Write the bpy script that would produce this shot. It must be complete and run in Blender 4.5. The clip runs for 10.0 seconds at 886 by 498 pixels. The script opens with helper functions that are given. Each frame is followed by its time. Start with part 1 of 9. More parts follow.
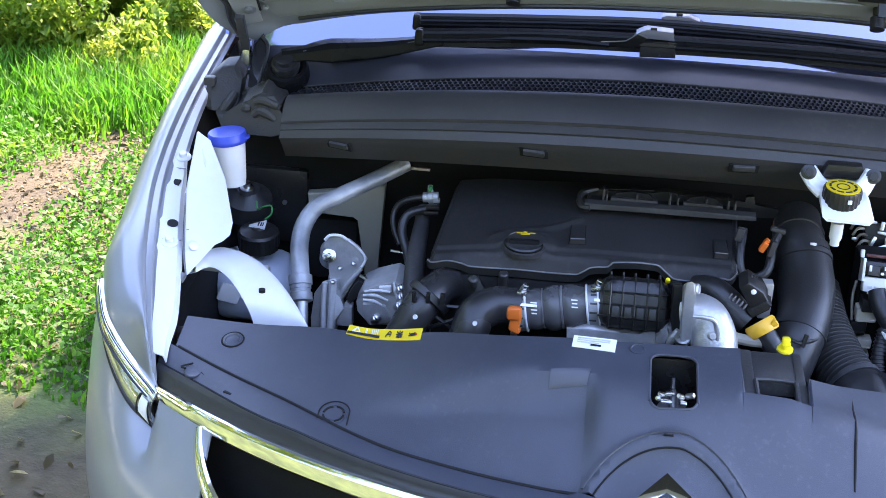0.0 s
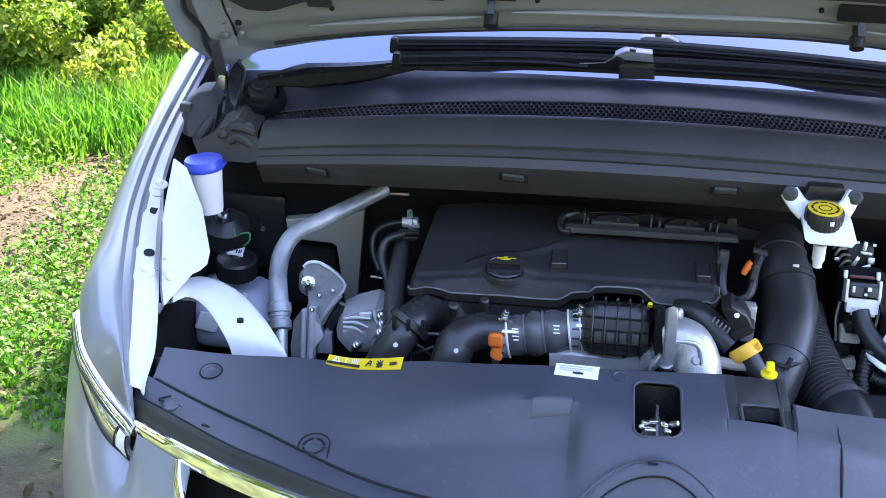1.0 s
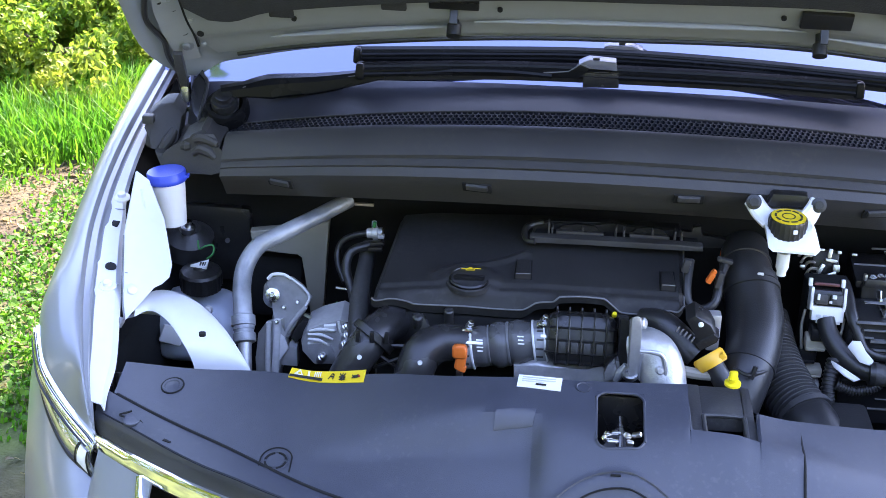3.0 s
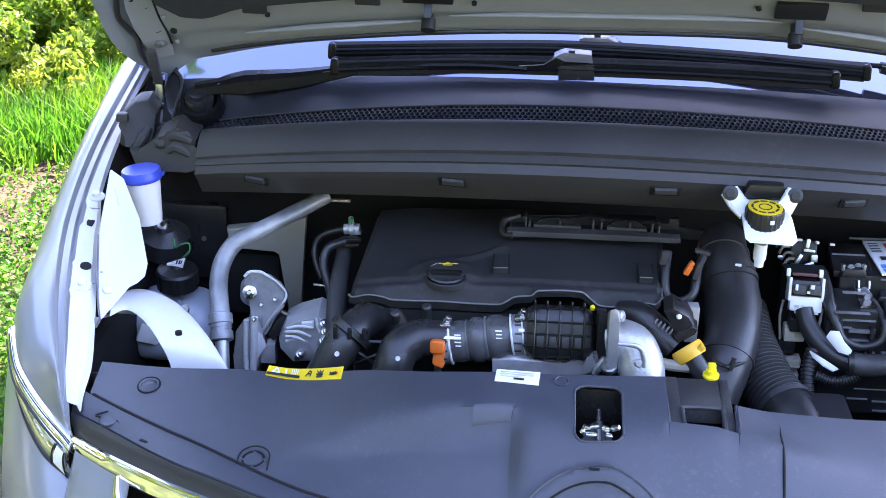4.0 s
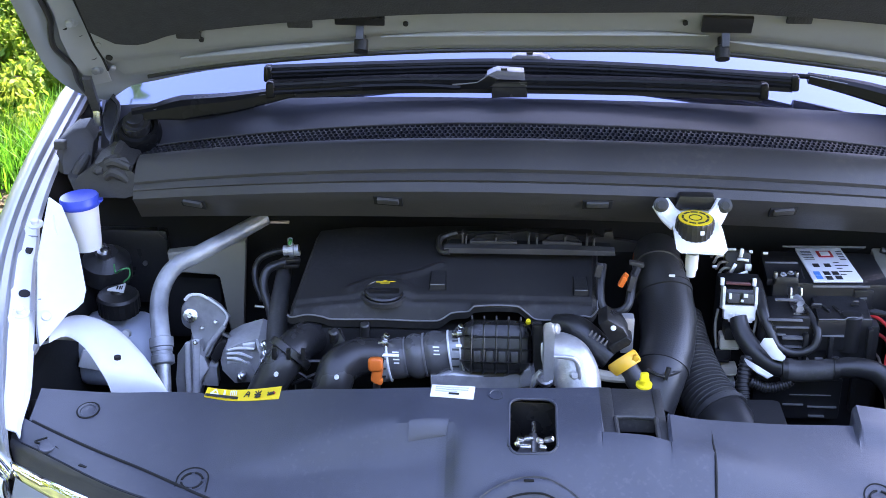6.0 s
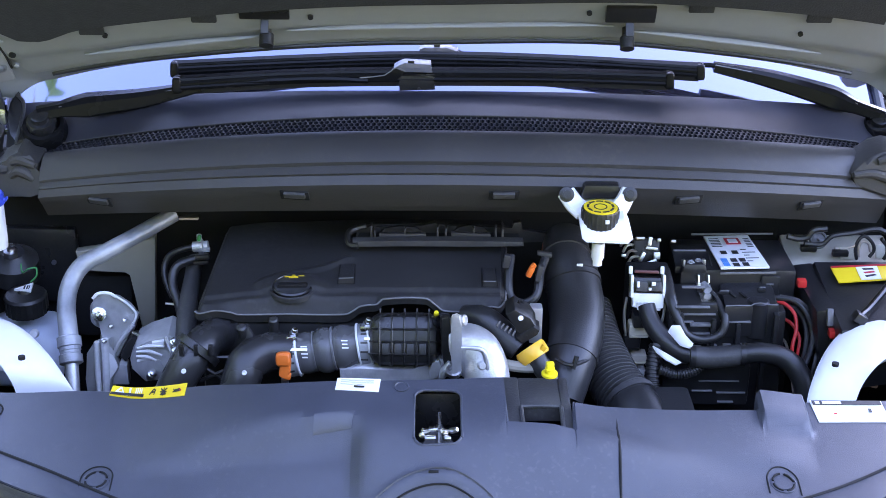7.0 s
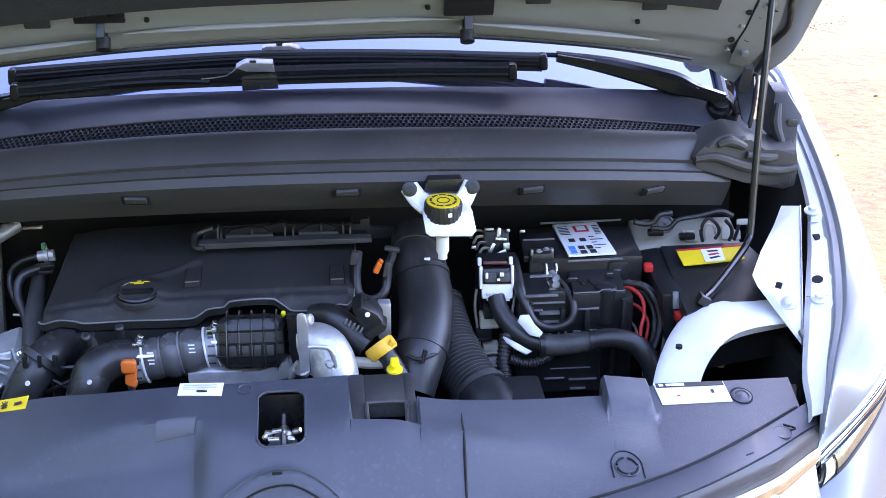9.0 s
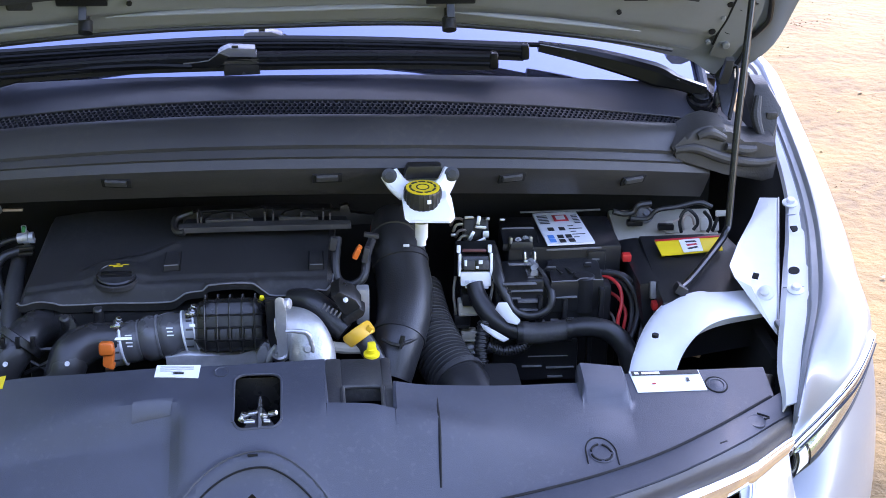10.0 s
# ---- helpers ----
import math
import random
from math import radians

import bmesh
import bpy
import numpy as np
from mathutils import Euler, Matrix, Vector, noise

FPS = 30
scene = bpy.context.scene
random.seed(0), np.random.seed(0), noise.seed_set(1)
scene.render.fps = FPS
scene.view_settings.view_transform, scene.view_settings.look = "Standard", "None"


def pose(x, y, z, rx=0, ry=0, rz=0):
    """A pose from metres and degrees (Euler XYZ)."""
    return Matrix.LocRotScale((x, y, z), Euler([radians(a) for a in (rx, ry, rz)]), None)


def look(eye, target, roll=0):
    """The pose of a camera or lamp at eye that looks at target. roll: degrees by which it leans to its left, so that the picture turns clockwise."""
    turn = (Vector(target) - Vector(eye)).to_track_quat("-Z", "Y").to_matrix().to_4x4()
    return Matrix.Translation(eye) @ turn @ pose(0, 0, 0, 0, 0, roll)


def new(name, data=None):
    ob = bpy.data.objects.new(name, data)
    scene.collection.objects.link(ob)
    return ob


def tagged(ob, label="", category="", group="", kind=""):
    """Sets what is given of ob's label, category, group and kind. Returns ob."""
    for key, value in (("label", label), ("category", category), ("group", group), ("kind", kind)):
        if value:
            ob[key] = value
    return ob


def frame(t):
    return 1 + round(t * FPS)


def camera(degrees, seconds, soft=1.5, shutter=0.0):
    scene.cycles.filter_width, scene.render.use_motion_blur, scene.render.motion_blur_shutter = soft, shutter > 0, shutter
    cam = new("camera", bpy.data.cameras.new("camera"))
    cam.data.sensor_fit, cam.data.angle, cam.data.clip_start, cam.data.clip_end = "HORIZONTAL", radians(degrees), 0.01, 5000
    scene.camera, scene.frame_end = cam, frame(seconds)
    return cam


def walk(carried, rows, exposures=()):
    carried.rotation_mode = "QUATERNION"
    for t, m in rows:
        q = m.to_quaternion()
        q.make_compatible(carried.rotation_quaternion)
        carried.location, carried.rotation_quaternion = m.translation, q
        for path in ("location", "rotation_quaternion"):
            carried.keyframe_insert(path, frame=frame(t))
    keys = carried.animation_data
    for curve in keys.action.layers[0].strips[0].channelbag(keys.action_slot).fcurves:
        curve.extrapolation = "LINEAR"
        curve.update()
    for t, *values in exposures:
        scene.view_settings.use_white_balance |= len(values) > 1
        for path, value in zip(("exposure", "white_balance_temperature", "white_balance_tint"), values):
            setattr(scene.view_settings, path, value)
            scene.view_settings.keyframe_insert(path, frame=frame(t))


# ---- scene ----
cam = camera(33, 10.0, soft=0.85)
PATH = [
    (0, look((-0.1508, -1.5058, 1.7613), (-0.3127, 0.2205, 0.9844), 2.74)),
    (0.5, look((-0.1454, -1.4887, 1.7622), (-0.2968, 0.2421, 0.9930), 2.07)),
    (1, look((-0.1495, -1.4776, 1.7715), (-0.2914, 0.2570, 1.0092), 2.28)),
    (1.5, look((-0.1587, -1.4750, 1.7791), (-0.3196, 0.2605, 1.0228), 2.47)),
    (2, look((-0.1429, -1.4734, 1.7781), (-0.3080, 0.2668, 1.0335), 2.34)),
    (2.5, look((-0.1324, -1.4692, 1.7772), (-0.2726, 0.2703, 1.0260), 2.34)),
    (4, look((-0.1173, -1.4549, 1.7722), (-0.2146, 0.2838, 1.0122), 1.65)),
    (4.5, look((-0.1133, -1.4567, 1.7725), (-0.2059, 0.2791, 1.0056), 1.39)),
    (5, look((-0.1085, -1.4638, 1.7787), (-0.1990, 0.2817, 1.0336), 0.87)),
    (6.5, look((-0.0507, -1.4739, 1.7769), (-0.0718, 0.2779, 1.0415), 0.78)),
    (7, look((-0.0273, -1.4734, 1.7736), (-0.0073, 0.2767, 1.0341), 0.68)),
    (7.5, look((-0.0089, -1.4724, 1.7699), (0.0415, 0.2760, 1.0278), 0.25)),
    (8, look((0.0168, -1.4719, 1.7729), (0.0952, 0.2703, 1.0187), -0.28)),
    (8.5, look((0.0386, -1.4717, 1.7781), (0.1582, 0.2679, 1.0235), -0.49)),
    (9, look((0.0480, -1.4743, 1.7803), (0.1957, 0.2658, 1.0318), -0.00)),
    (9.5, look((0.0573, -1.4800, 1.7778), (0.2258, 0.2592, 1.0317), 0.69)),
    (10, look((0.0577, -1.4871, 1.7727), (0.2224, 0.2490, 1.0186), 0.93)),
]
walk(cam, PATH, exposures=[(0.0, 3.6, 6950, 29), (4.5, 3.75, 6950, 33), (8.0, 3.87, 6950, 34), (9.0, 3.77, 7000, 34), (10.0, 3.5, 7050, 33)])

# ---- sky and sun ----
world = bpy.data.worlds.new("World")
scene.world = world
world.use_nodes = True
wn = world.node_tree
sky = wn.nodes.new("ShaderNodeTexSky")
sky.sky_type = 'NISHITA'
sky.sun_disc = False
sky.sun_elevation = radians(44.5)
sky.sun_rotation = radians(26.6)
sky.dust_density, sky.ozone_density = 0.3, 1.6
wn.nodes["Background"].inputs[1].default_value = 0.15
wn.links.new(sky.outputs[0], wn.nodes["Background"].inputs[0])
sun_data = bpy.data.lights.new("sun", 'SUN')
sun_data.energy, sun_data.angle, sun_data.color = 2.7, radians(1.0), (1.0, 0.93, 0.82)
sun = new("sun", sun_data)
sun.matrix_world = look((2.0, 4.0, 4.4), (0, 0, 0))


# ---- materials ----
def mat(name, col, rough=0.5, metal=0.0, vary=0.25, scale=40.0, bump=0.15, bump_scale=300.0, coat=0.0,
        second=None, stain=0.35, spec=0.5, transmission=0.0, rough_vary=0.12):
    """Surface with stains (large), grain (small), uneven gloss and fine relief."""
    m = bpy.data.materials.new(name)
    m.use_nodes = True
    nt, b = m.node_tree, m.node_tree.nodes["Principled BSDF"]
    N, L = nt.nodes.new, nt.links.new
    if len(col) == 3:
        col = (*col, 1)
    tc = N("ShaderNodeTexCoord")
    n1 = N("ShaderNodeTexNoise")
    n1.inputs["Scale"].default_value, n1.inputs["Detail"].default_value = scale, 6
    L(tc.outputs["Object"], n1.inputs["Vector"])
    n2 = N("ShaderNodeTexNoise")
    n2.inputs["Scale"].default_value, n2.inputs["Detail"].default_value = scale * 0.17, 5
    L(tc.outputs["Object"], n2.inputs["Vector"])
    ramp = N("ShaderNodeValToRGB")
    ramp.color_ramp.elements[0].position, ramp.color_ramp.elements[1].position = 0.38, 0.68
    L(n2.outputs["Fac"], ramp.inputs[0])
    dark = tuple(c * (1 - vary) for c in col[:3]) + (1,)
    light = tuple(min(1, c * (1 + vary)) for c in col[:3]) + (1,)
    mx = N("ShaderNodeMix")
    mx.data_type = 'RGBA'
    mx.inputs[6].default_value, mx.inputs[7].default_value = dark, light
    L(n1.outputs["Fac"], mx.inputs[0])
    mx2 = N("ShaderNodeMix")
    mx2.data_type = 'RGBA'
    s = second or tuple(c * (1 + vary) for c in col[:3])
    mx2.inputs[7].default_value = (*s[:3], 1)
    mul = N("ShaderNodeMath")
    mul.operation = 'MULTIPLY'
    mul.inputs[1].default_value = stain
    L(ramp.outputs[0], mul.inputs[0])
    L(mul.outputs[0], mx2.inputs[0])
    L(mx.outputs[2], mx2.inputs[6])
    L(mx2.outputs[2], b.inputs["Base Color"])
    mr = N("ShaderNodeMapRange")
    mr.inputs[3].default_value, mr.inputs[4].default_value = max(0.02, rough - rough_vary), min(1, rough + rough_vary)
    L(n2.outputs["Fac"], mr.inputs[0])
    L(mr.outputs[0], b.inputs["Roughness"])
    b.inputs["Metallic"].default_value = metal
    b.inputs["Specular IOR Level"].default_value = spec
    b.inputs["Coat Weight"].default_value = coat
    b.inputs["Coat Roughness"].default_value = 0.08
    b.inputs["Transmission Weight"].default_value = transmission
    if bump:
        n3 = N("ShaderNodeTexNoise")
        n3.inputs["Scale"].default_value, n3.inputs["Detail"].default_value = bump_scale, 3
        L(tc.outputs["Object"], n3.inputs["Vector"])
        bp = N("ShaderNodeBump")
        bp.inputs["Strength"].default_value, bp.inputs["Distance"].default_value = bump, 0.002
        L(n3.outputs["Fac"], bp.inputs["Height"])
        L(bp.outputs[0], b.inputs["Normal"])
    return m


HOODIN = mat("dull_inner_paint", (0.250, 0.256, 0.262), 0.42, 0.0, 0.06, 60, 0.05, 300, second=(0.215, 0.218, 0.220), stain=0.4)
WIPER = mat("wiper_black", (0.007, 0.007, 0.0075), 0.26, 0, 0.2, 60, 0.05, 400, spec=0.14)
PAINT = mat("silver_paint", (0.25, 0.262, 0.275), 0.34, 0.22, 0.05, 900, 0.02, 900, coat=0.35, stain=0.1, rough_vary=0.04)
INNER = mat("inner_silver_paint", (0.68, 0.68, 0.69), 0.42, 0.0, 0.05, 60, 0.05, 200, coat=0.2, stain=0.2)
SLAM = mat("satin_black_plastic", (0.044, 0.048, 0.062), 0.44, 0, 0.2, 30, 0.2, 900, second=(0.050, 0.053, 0.064), stain=0.5)
BLACK = mat("black_plastic", (0.0160, 0.0158, 0.0158), 0.29, 0, 0.25, 50, 0.2, 700, second=(0.018, 0.017, 0.016), stain=0.4)
COWL = mat("cowl_plastic", (0.029, 0.030, 0.041), 0.50, 0, 0.2, 25, 0.15, 800, second=(0.016, 0.0155, 0.015), stain=0.5)
FOAM = mat("grey_bulkhead_trim", (0.036, 0.035, 0.035), 0.38, 0, 0.25, 10, 0.15, 500, second=(0.070, 0.065, 0.060), stain=0.8)
COVER = mat("engine_cover_plastic", (0.024, 0.0235, 0.0235), 0.42, 0, 0.25, 30, 0.3, 1100, second=(0.040, 0.039, 0.038), stain=0.7)
RUBBER = mat("black_rubber", (0.0205, 0.0203, 0.0205), 0.34, 0, 0.2, 60, 0.2, 500, second=(0.026, 0.026, 0.026), stain=0.4)
NET = mat("inlet_net_plastic", (0.016, 0.0165, 0.021), 0.6, 0, 0.2, 60, 0.05, 400, spec=0.25)
# near-black for gaps and black plastic, and for deep shade put in as colour
SHADE_BLACK = mat("black_plastic_and_shade", (0.003, 0.003, 0.003), 0.85, 0, 0.3, 30, 0.2, 300)
ALU = mat("cast_aluminium", (0.56, 0.56, 0.56), 0.38, 0.6, 0.25, 90, 0.3, 260, second=(0.42, 0.42, 0.42), stain=0.45)
PIPE = mat("dull_aluminium_pipe", (0.15, 0.16, 0.17), 0.44, 0.35, 0.5, 55, 0.6, 110, second=(0.44, 0.45, 0.46), stain=1.0)
STEEL = mat("zinc_steel", (0.6, 0.6, 0.6), 0.28, 1.0, 0.1, 100, 0.1, 400)
CHROME = mat("chrome", (0.85, 0.85, 0.85), 0.06, 1.0, 0.02, 30, 0.0, rough_vary=0.03, stain=0.1)
WHITE = mat("white_plastic", (0.82, 0.82, 0.82), 0.4, 0, 0.04, 50, 0.1, 500, second=(0.66, 0.66, 0.64), stain=0.4)
MILK = mat("milky_tank_plastic", (0.55, 0.61, 0.74), 0.38, 0, 0.06, 30, 0.1, 300, second=(0.45, 0.48, 0.5), stain=0.5)
BLUE = mat("blue_plastic", (0.035, 0.075, 0.50), 0.35, 0, 0.1, 50, 0.08, 500)
ORANGE = mat("orange_plastic", (0.75, 0.15, 0.02), 0.4, 0, 0.1, 60, 0.1, 400)
YELLOW = mat("yellow_plastic", (0.80, 0.64, 0.015), 0.4, 0, 0.08, 60, 0.08, 400)
RED = mat("red_plastic", (0.6, 0.03, 0.025), 0.4, 0, 0.1, 60, 0.08, 400)
HOSE = mat("dusty_grey_hose", (0.036, 0.035, 0.035), 0.5, 0, 0.2, 60, 0.2, 500, second=(0.075, 0.073, 0.07), stain=0.5)
PAPER = mat("white_sticker", (0.8, 0.8, 0.8), 0.35, 0, 0.03, 60, 0.03, 300)
AMBER = mat("amber_plastic", (0.80, 0.42, 0.03), 0.38, 0, 0.08, 60, 0.08, 400)
YPAPER = mat("yellow_sticker", (0.85, 0.60, 0.02), 0.35, 0, 0.05, 60, 0.03, 300)
INK = mat("black_ink", (0.02, 0.02, 0.02), 0.5, 0, 0.1, 60, 0.0)
REDINK = mat("red_ink", (0.5, 0.02, 0.03), 0.5, 0, 0.1, 60, 0.0)
BLUEINK = mat("blue_ink", (0.06, 0.25, 0.6), 0.5, 0, 0.1, 60, 0.0)
BEIGE = mat("beige_body_primer", (0.30, 0.285, 0.235), 0.5, 0, 0.1, 25, 0.1, 200, second=(0.22, 0.2, 0.16), stain=0.5)
TAN = mat("tan_plastic", (0.45, 0.27, 0.14), 0.5, 0, 0.15, 60, 0.1, 300)
GREEN = mat("green_cord", (0.02, 0.22, 0.06), 0.5, 0, 0.1, 60, 0.0)
PAD = mat("black_felt_pad", (0.021, 0.021, 0.022), 0.9, 0, 0.4, 60, 0.6, 350)
GLOSS = mat("gloss_black_plastic", (0.012, 0.012, 0.013), 0.22, 0, 0.2, 40, 0.05, 300, rough_vary=0.06)
COPPER = mat("rusty_hinge_steel", (0.5, 0.42, 0.36), 0.45, 0.6, 0.3, 80, 0.3, 300)
CONN = mat("grey_connector_plastic", (0.55, 0.55, 0.54), 0.45, 0, 0.15, 80, 0.1, 300)
DASH = mat("dark_cabin", (0.03, 0.03, 0.032), 0.7, 0, 0.3, 12, 0.2, 100)
CLEAR = mat("headlight_glass", (0.75, 0.75, 0.73), 0.12, 0.9, 0.3, 60, 0.0, stain=0.5, second=(0.3, 0.3, 0.28), rough_vary=0.03, coat=1)
# cover plastic in a paler tone, for the painted gleam
GLEAM = mat("gleam_pale_plastic", (0.062, 0.066, 0.081), 0.5, 0, 0.1, 60, 0.1, 600)
GLASS = mat("windscreen_glass", (0.02, 0.02, 0.03), 0.03, 0, 0.1, 5, 0.0, rough_vary=0.015, coat=0.5)
GLASS.node_tree.nodes["Principled BSDF"].inputs["IOR"].default_value = 2.7  # heat-reflecting coating
GLASS.node_tree.nodes["Principled BSDF"].inputs["Specular Tint"].default_value = (0.57, 0.65, 0.99, 1)


MOULD = mat("grey_foam_moulding", (0.030, 0.028, 0.0255), 0.6, 0, 0.25, 20, 0.3, 300, second=(0.046, 0.042, 0.037), stain=0.6)
DUCT = mat("duct_plastic", (0.024, 0.024, 0.025), 0.27, 0, 0.2, 50, 0.2, 600, second=(0.042, 0.040, 0.037), stain=0.5)
# pale grey for a few clips and rings, and for highlights painted along edges
EDGE = mat("grey_plastic_and_edge_glint", (0.17, 0.17, 0.175), 0.42, 0, 0.4, 90, 0.1, 500, second=(0.08, 0.08, 0.082), stain=0.6)
# pale metal, also used to paint highlights on castings and clamp edges
BRIGHT = mat("pale_aluminium_and_glint", (0.80, 0.80, 0.80), 0.40, 0.12, 0.15, 120, 0.08, 400, second=(0.6, 0.6, 0.6), stain=0.3)
SLEEVE = mat("silicone_sleeve", (0.070, 0.070, 0.073), 0.27, 0, 0.25, 70, 0.1, 500, second=(0.12, 0.12, 0.12), stain=0.5)
BATT = mat("battery_plastic", (0.0165, 0.0165, 0.0175), 0.33, 0, 0.25, 50, 0.2, 600, second=(0.025, 0.0245, 0.0245), stain=0.5)
CAST = mat("weathered_casting", (0.36, 0.36, 0.37), 0.38, 0.35, 0.4, 60, 0.4, 160, second=(0.66, 0.66, 0.66), stain=0.8)
CREAM = mat("cream_body_paint", (0.60, 0.56, 0.46), 0.45, 0, 0.1, 25, 0.1, 200, second=(0.42, 0.38, 0.29), stain=0.5)


def dust(m, colour, size, low, high, amount):
    """Light specks and smears of dust over the plastic."""
    nt = m.node_tree
    b = nt.nodes["Principled BSDF"]
    N, L = nt.nodes.new, nt.links.new
    src = b.inputs["Base Color"].links[0].from_socket
    tc = N("ShaderNodeTexCoord")
    fac = []
    for sc, lo, hi in ((size, low, high), (size * 0.06, 0.40, 0.75)):
        n = N("ShaderNodeTexNoise")
        n.inputs["Scale"].default_value, n.inputs["Detail"].default_value = sc, 4
        L(tc.outputs["Object"], n.inputs["Vector"])
        r = N("ShaderNodeMapRange")
        r.inputs[1].default_value, r.inputs[2].default_value = lo, hi
        L(n.outputs["Fac"], r.inputs[0])
        fac.append(r)
    mul = N("ShaderNodeMath")
    mul.operation = 'MULTIPLY'
    L(fac[0].outputs[0], mul.inputs[0])
    L(fac[1].outputs[0], mul.inputs[1])
    amt = N("ShaderNodeMath")
    amt.operation = 'MULTIPLY'
    amt.inputs[1].default_value = amount
    L(mul.outputs[0], amt.inputs[0])
    mx = N("ShaderNodeMix")
    mx.data_type = 'RGBA'
    mx.inputs[7].default_value = (*colour, 1)
    L(amt.outputs[0], mx.inputs[0])
    L(src, mx.inputs[6])
    L(mx.outputs[2], b.inputs["Base Color"])


dust(SLAM, (0.11, 0.11, 0.115), 150, 0.56, 0.74, 0.45)
dust(COVER, (0.085, 0.083, 0.080), 110, 0.50, 0.72, 0.6)
dust(FOAM, (0.075, 0.068, 0.055), 120, 0.50, 0.75, 0.6)
dust(BLACK, (0.06, 0.056, 0.05), 200, 0.54, 0.72, 0.5)
dust(HOSE, (0.12, 0.115, 0.105), 180, 0.52, 0.72, 0.5)

for m_, lvl in ((COWL, 0.28), (COVER, 0.22), (FOAM, 0.28)):
    m_.node_tree.nodes["Principled BSDF"].inputs["Specular IOR Level"].default_value = lvl


def soil_material():
    m = bpy.data.materials.new("bare_soil")
    m.use_nodes = True
    nt, b = m.node_tree, m.node_tree.nodes["Principled BSDF"]
    N, L = nt.nodes.new, nt.links.new
    tc = N("ShaderNodeTexCoord")
    sep = N("ShaderNodeSeparateXYZ")
    L(tc.outputs["Object"], sep.inputs[0])
    def noise_node(s, d=6):
        n = N("ShaderNodeTexNoise")
        n.inputs["Scale"].default_value, n.inputs["Detail"].default_value = s, d
        L(tc.outputs["Object"], n.inputs["Vector"])
        return n
    a, c, g = noise_node(2.2), noise_node(22, 8), noise_node(140, 4)
    r = N("ShaderNodeValToRGB")
    e = r.color_ramp.elements
    e[0].position, e[0].color = 0.30, (0.036, 0.028, 0.015, 1)
    e[1].position, e[1].color = 0.70, (0.078, 0.061, 0.030, 1)
    k = e.new(0.5)
    k.color = (0.060, 0.047, 0.025, 1)
    L(c.outputs["Fac"], r.inputs[0])
    mx = N("ShaderNodeMix")
    mx.data_type = 'RGBA'
    mx.inputs[7].default_value = (0.096, 0.075, 0.036, 1)
    rr = N("ShaderNodeValToRGB")
    rr.color_ramp.elements[0].position, rr.color_ramp.elements[1].position = 0.42, 0.62
    L(a.outputs["Fac"], rr.inputs[0])
    L(rr.outputs[0], mx.inputs[0])
    L(r.outputs[0], mx.inputs[6])
    gm = N("ShaderNodeMapRange")
    gm.inputs[1].default_value, gm.inputs[2].default_value = -1.2, -2.6
    L(sep.outputs["Y"], gm.inputs[0])
    gx_ = N("ShaderNodeMapRange")
    gx_.inputs[1].default_value, gx_.inputs[2].default_value = -1.95, -2.2
    L(sep.outputs["X"], gx_.inputs[0])
    gmax = N("ShaderNodeMath")
    gmax.operation = 'MAXIMUM'
    L(gm.outputs[0], gmax.inputs[0])
    L(gx_.outputs[0], gmax.inputs[1])
    near = None
    for axis, lo, hi in (("X", -0.95, -1.25), ("Y", 2.45, 2.05), ("Y", 1.15, 1.45)):
        r_ = N("ShaderNodeMapRange")
        r_.inputs[1].default_value, r_.inputs[2].default_value = lo, hi
        L(sep.outputs[axis], r_.inputs[0])
        if near is None:
            near = r_.outputs[0]
        else:
            mm = N("ShaderNodeMath")
            mm.operation = 'MULTIPLY'
            L(near, mm.inputs[0])
            L(r_.outputs[0], mm.inputs[1])
            near = mm.outputs[0]
    moss = N("ShaderNodeMath")
    moss.operation = 'MAXIMUM'
    L(gmax.outputs[0], moss.inputs[0])
    L(near, moss.inputs[1])
    gmul = N("ShaderNodeMath")
    gmul.operation = 'MULTIPLY'
    gmul.inputs[1].default_value = 0.8
    L(moss.outputs[0], gmul.inputs[0])
    mead = N("ShaderNodeMix")
    mead.data_type = 'RGBA'
    L(gmul.outputs[0], mead.inputs[0])
    sx = N("ShaderNodeMapRange")
    sx.inputs[1].default_value, sx.inputs[2].default_value = 0.5, 1.3
    L(sep.outputs["X"], sx.inputs[0])
    sand = N("ShaderNodeMix")
    sand.data_type, sand.blend_type = 'RGBA', 'MULTIPLY'
    sand.inputs[7].default_value = (0.74, 0.69, 0.44, 1)
    L(sx.outputs[0], sand.inputs[0])
    L(mx.outputs[2], sand.inputs[6])
    L(sand.outputs[2], mead.inputs[6])
    tuft = N("ShaderNodeValToRGB")
    te = tuft.color_ramp.elements
    te[0].position, te[0].color, te[1].position, te[1].color = 0.40, (0.022, 0.048, 0.010, 1), 0.62, (0.095, 0.145, 0.030, 1)
    L(noise_node(8, 7).outputs["Fac"], tuft.inputs[0])
    L(tuft.outputs[0], mead.inputs[7])
    L(mead.outputs[2], b.inputs["Base Color"])
    b.inputs["Roughness"].default_value = 0.95
    bp = N("ShaderNodeBump")
    bp.inputs["Strength"].default_value, bp.inputs["Distance"].default_value = 0.7, 0.02
    L(c.outputs["Fac"], bp.inputs["Height"])
    bp2 = N("ShaderNodeBump")
    bp2.inputs["Strength"].default_value, bp2.inputs["Distance"].default_value = 0.5, 0.005
    L(g.outputs["Fac"], bp2.inputs["Height"])
    L(bp.outputs[0], bp2.inputs["Normal"])
    L(bp2.outputs[0], b.inputs["Normal"])
    return m


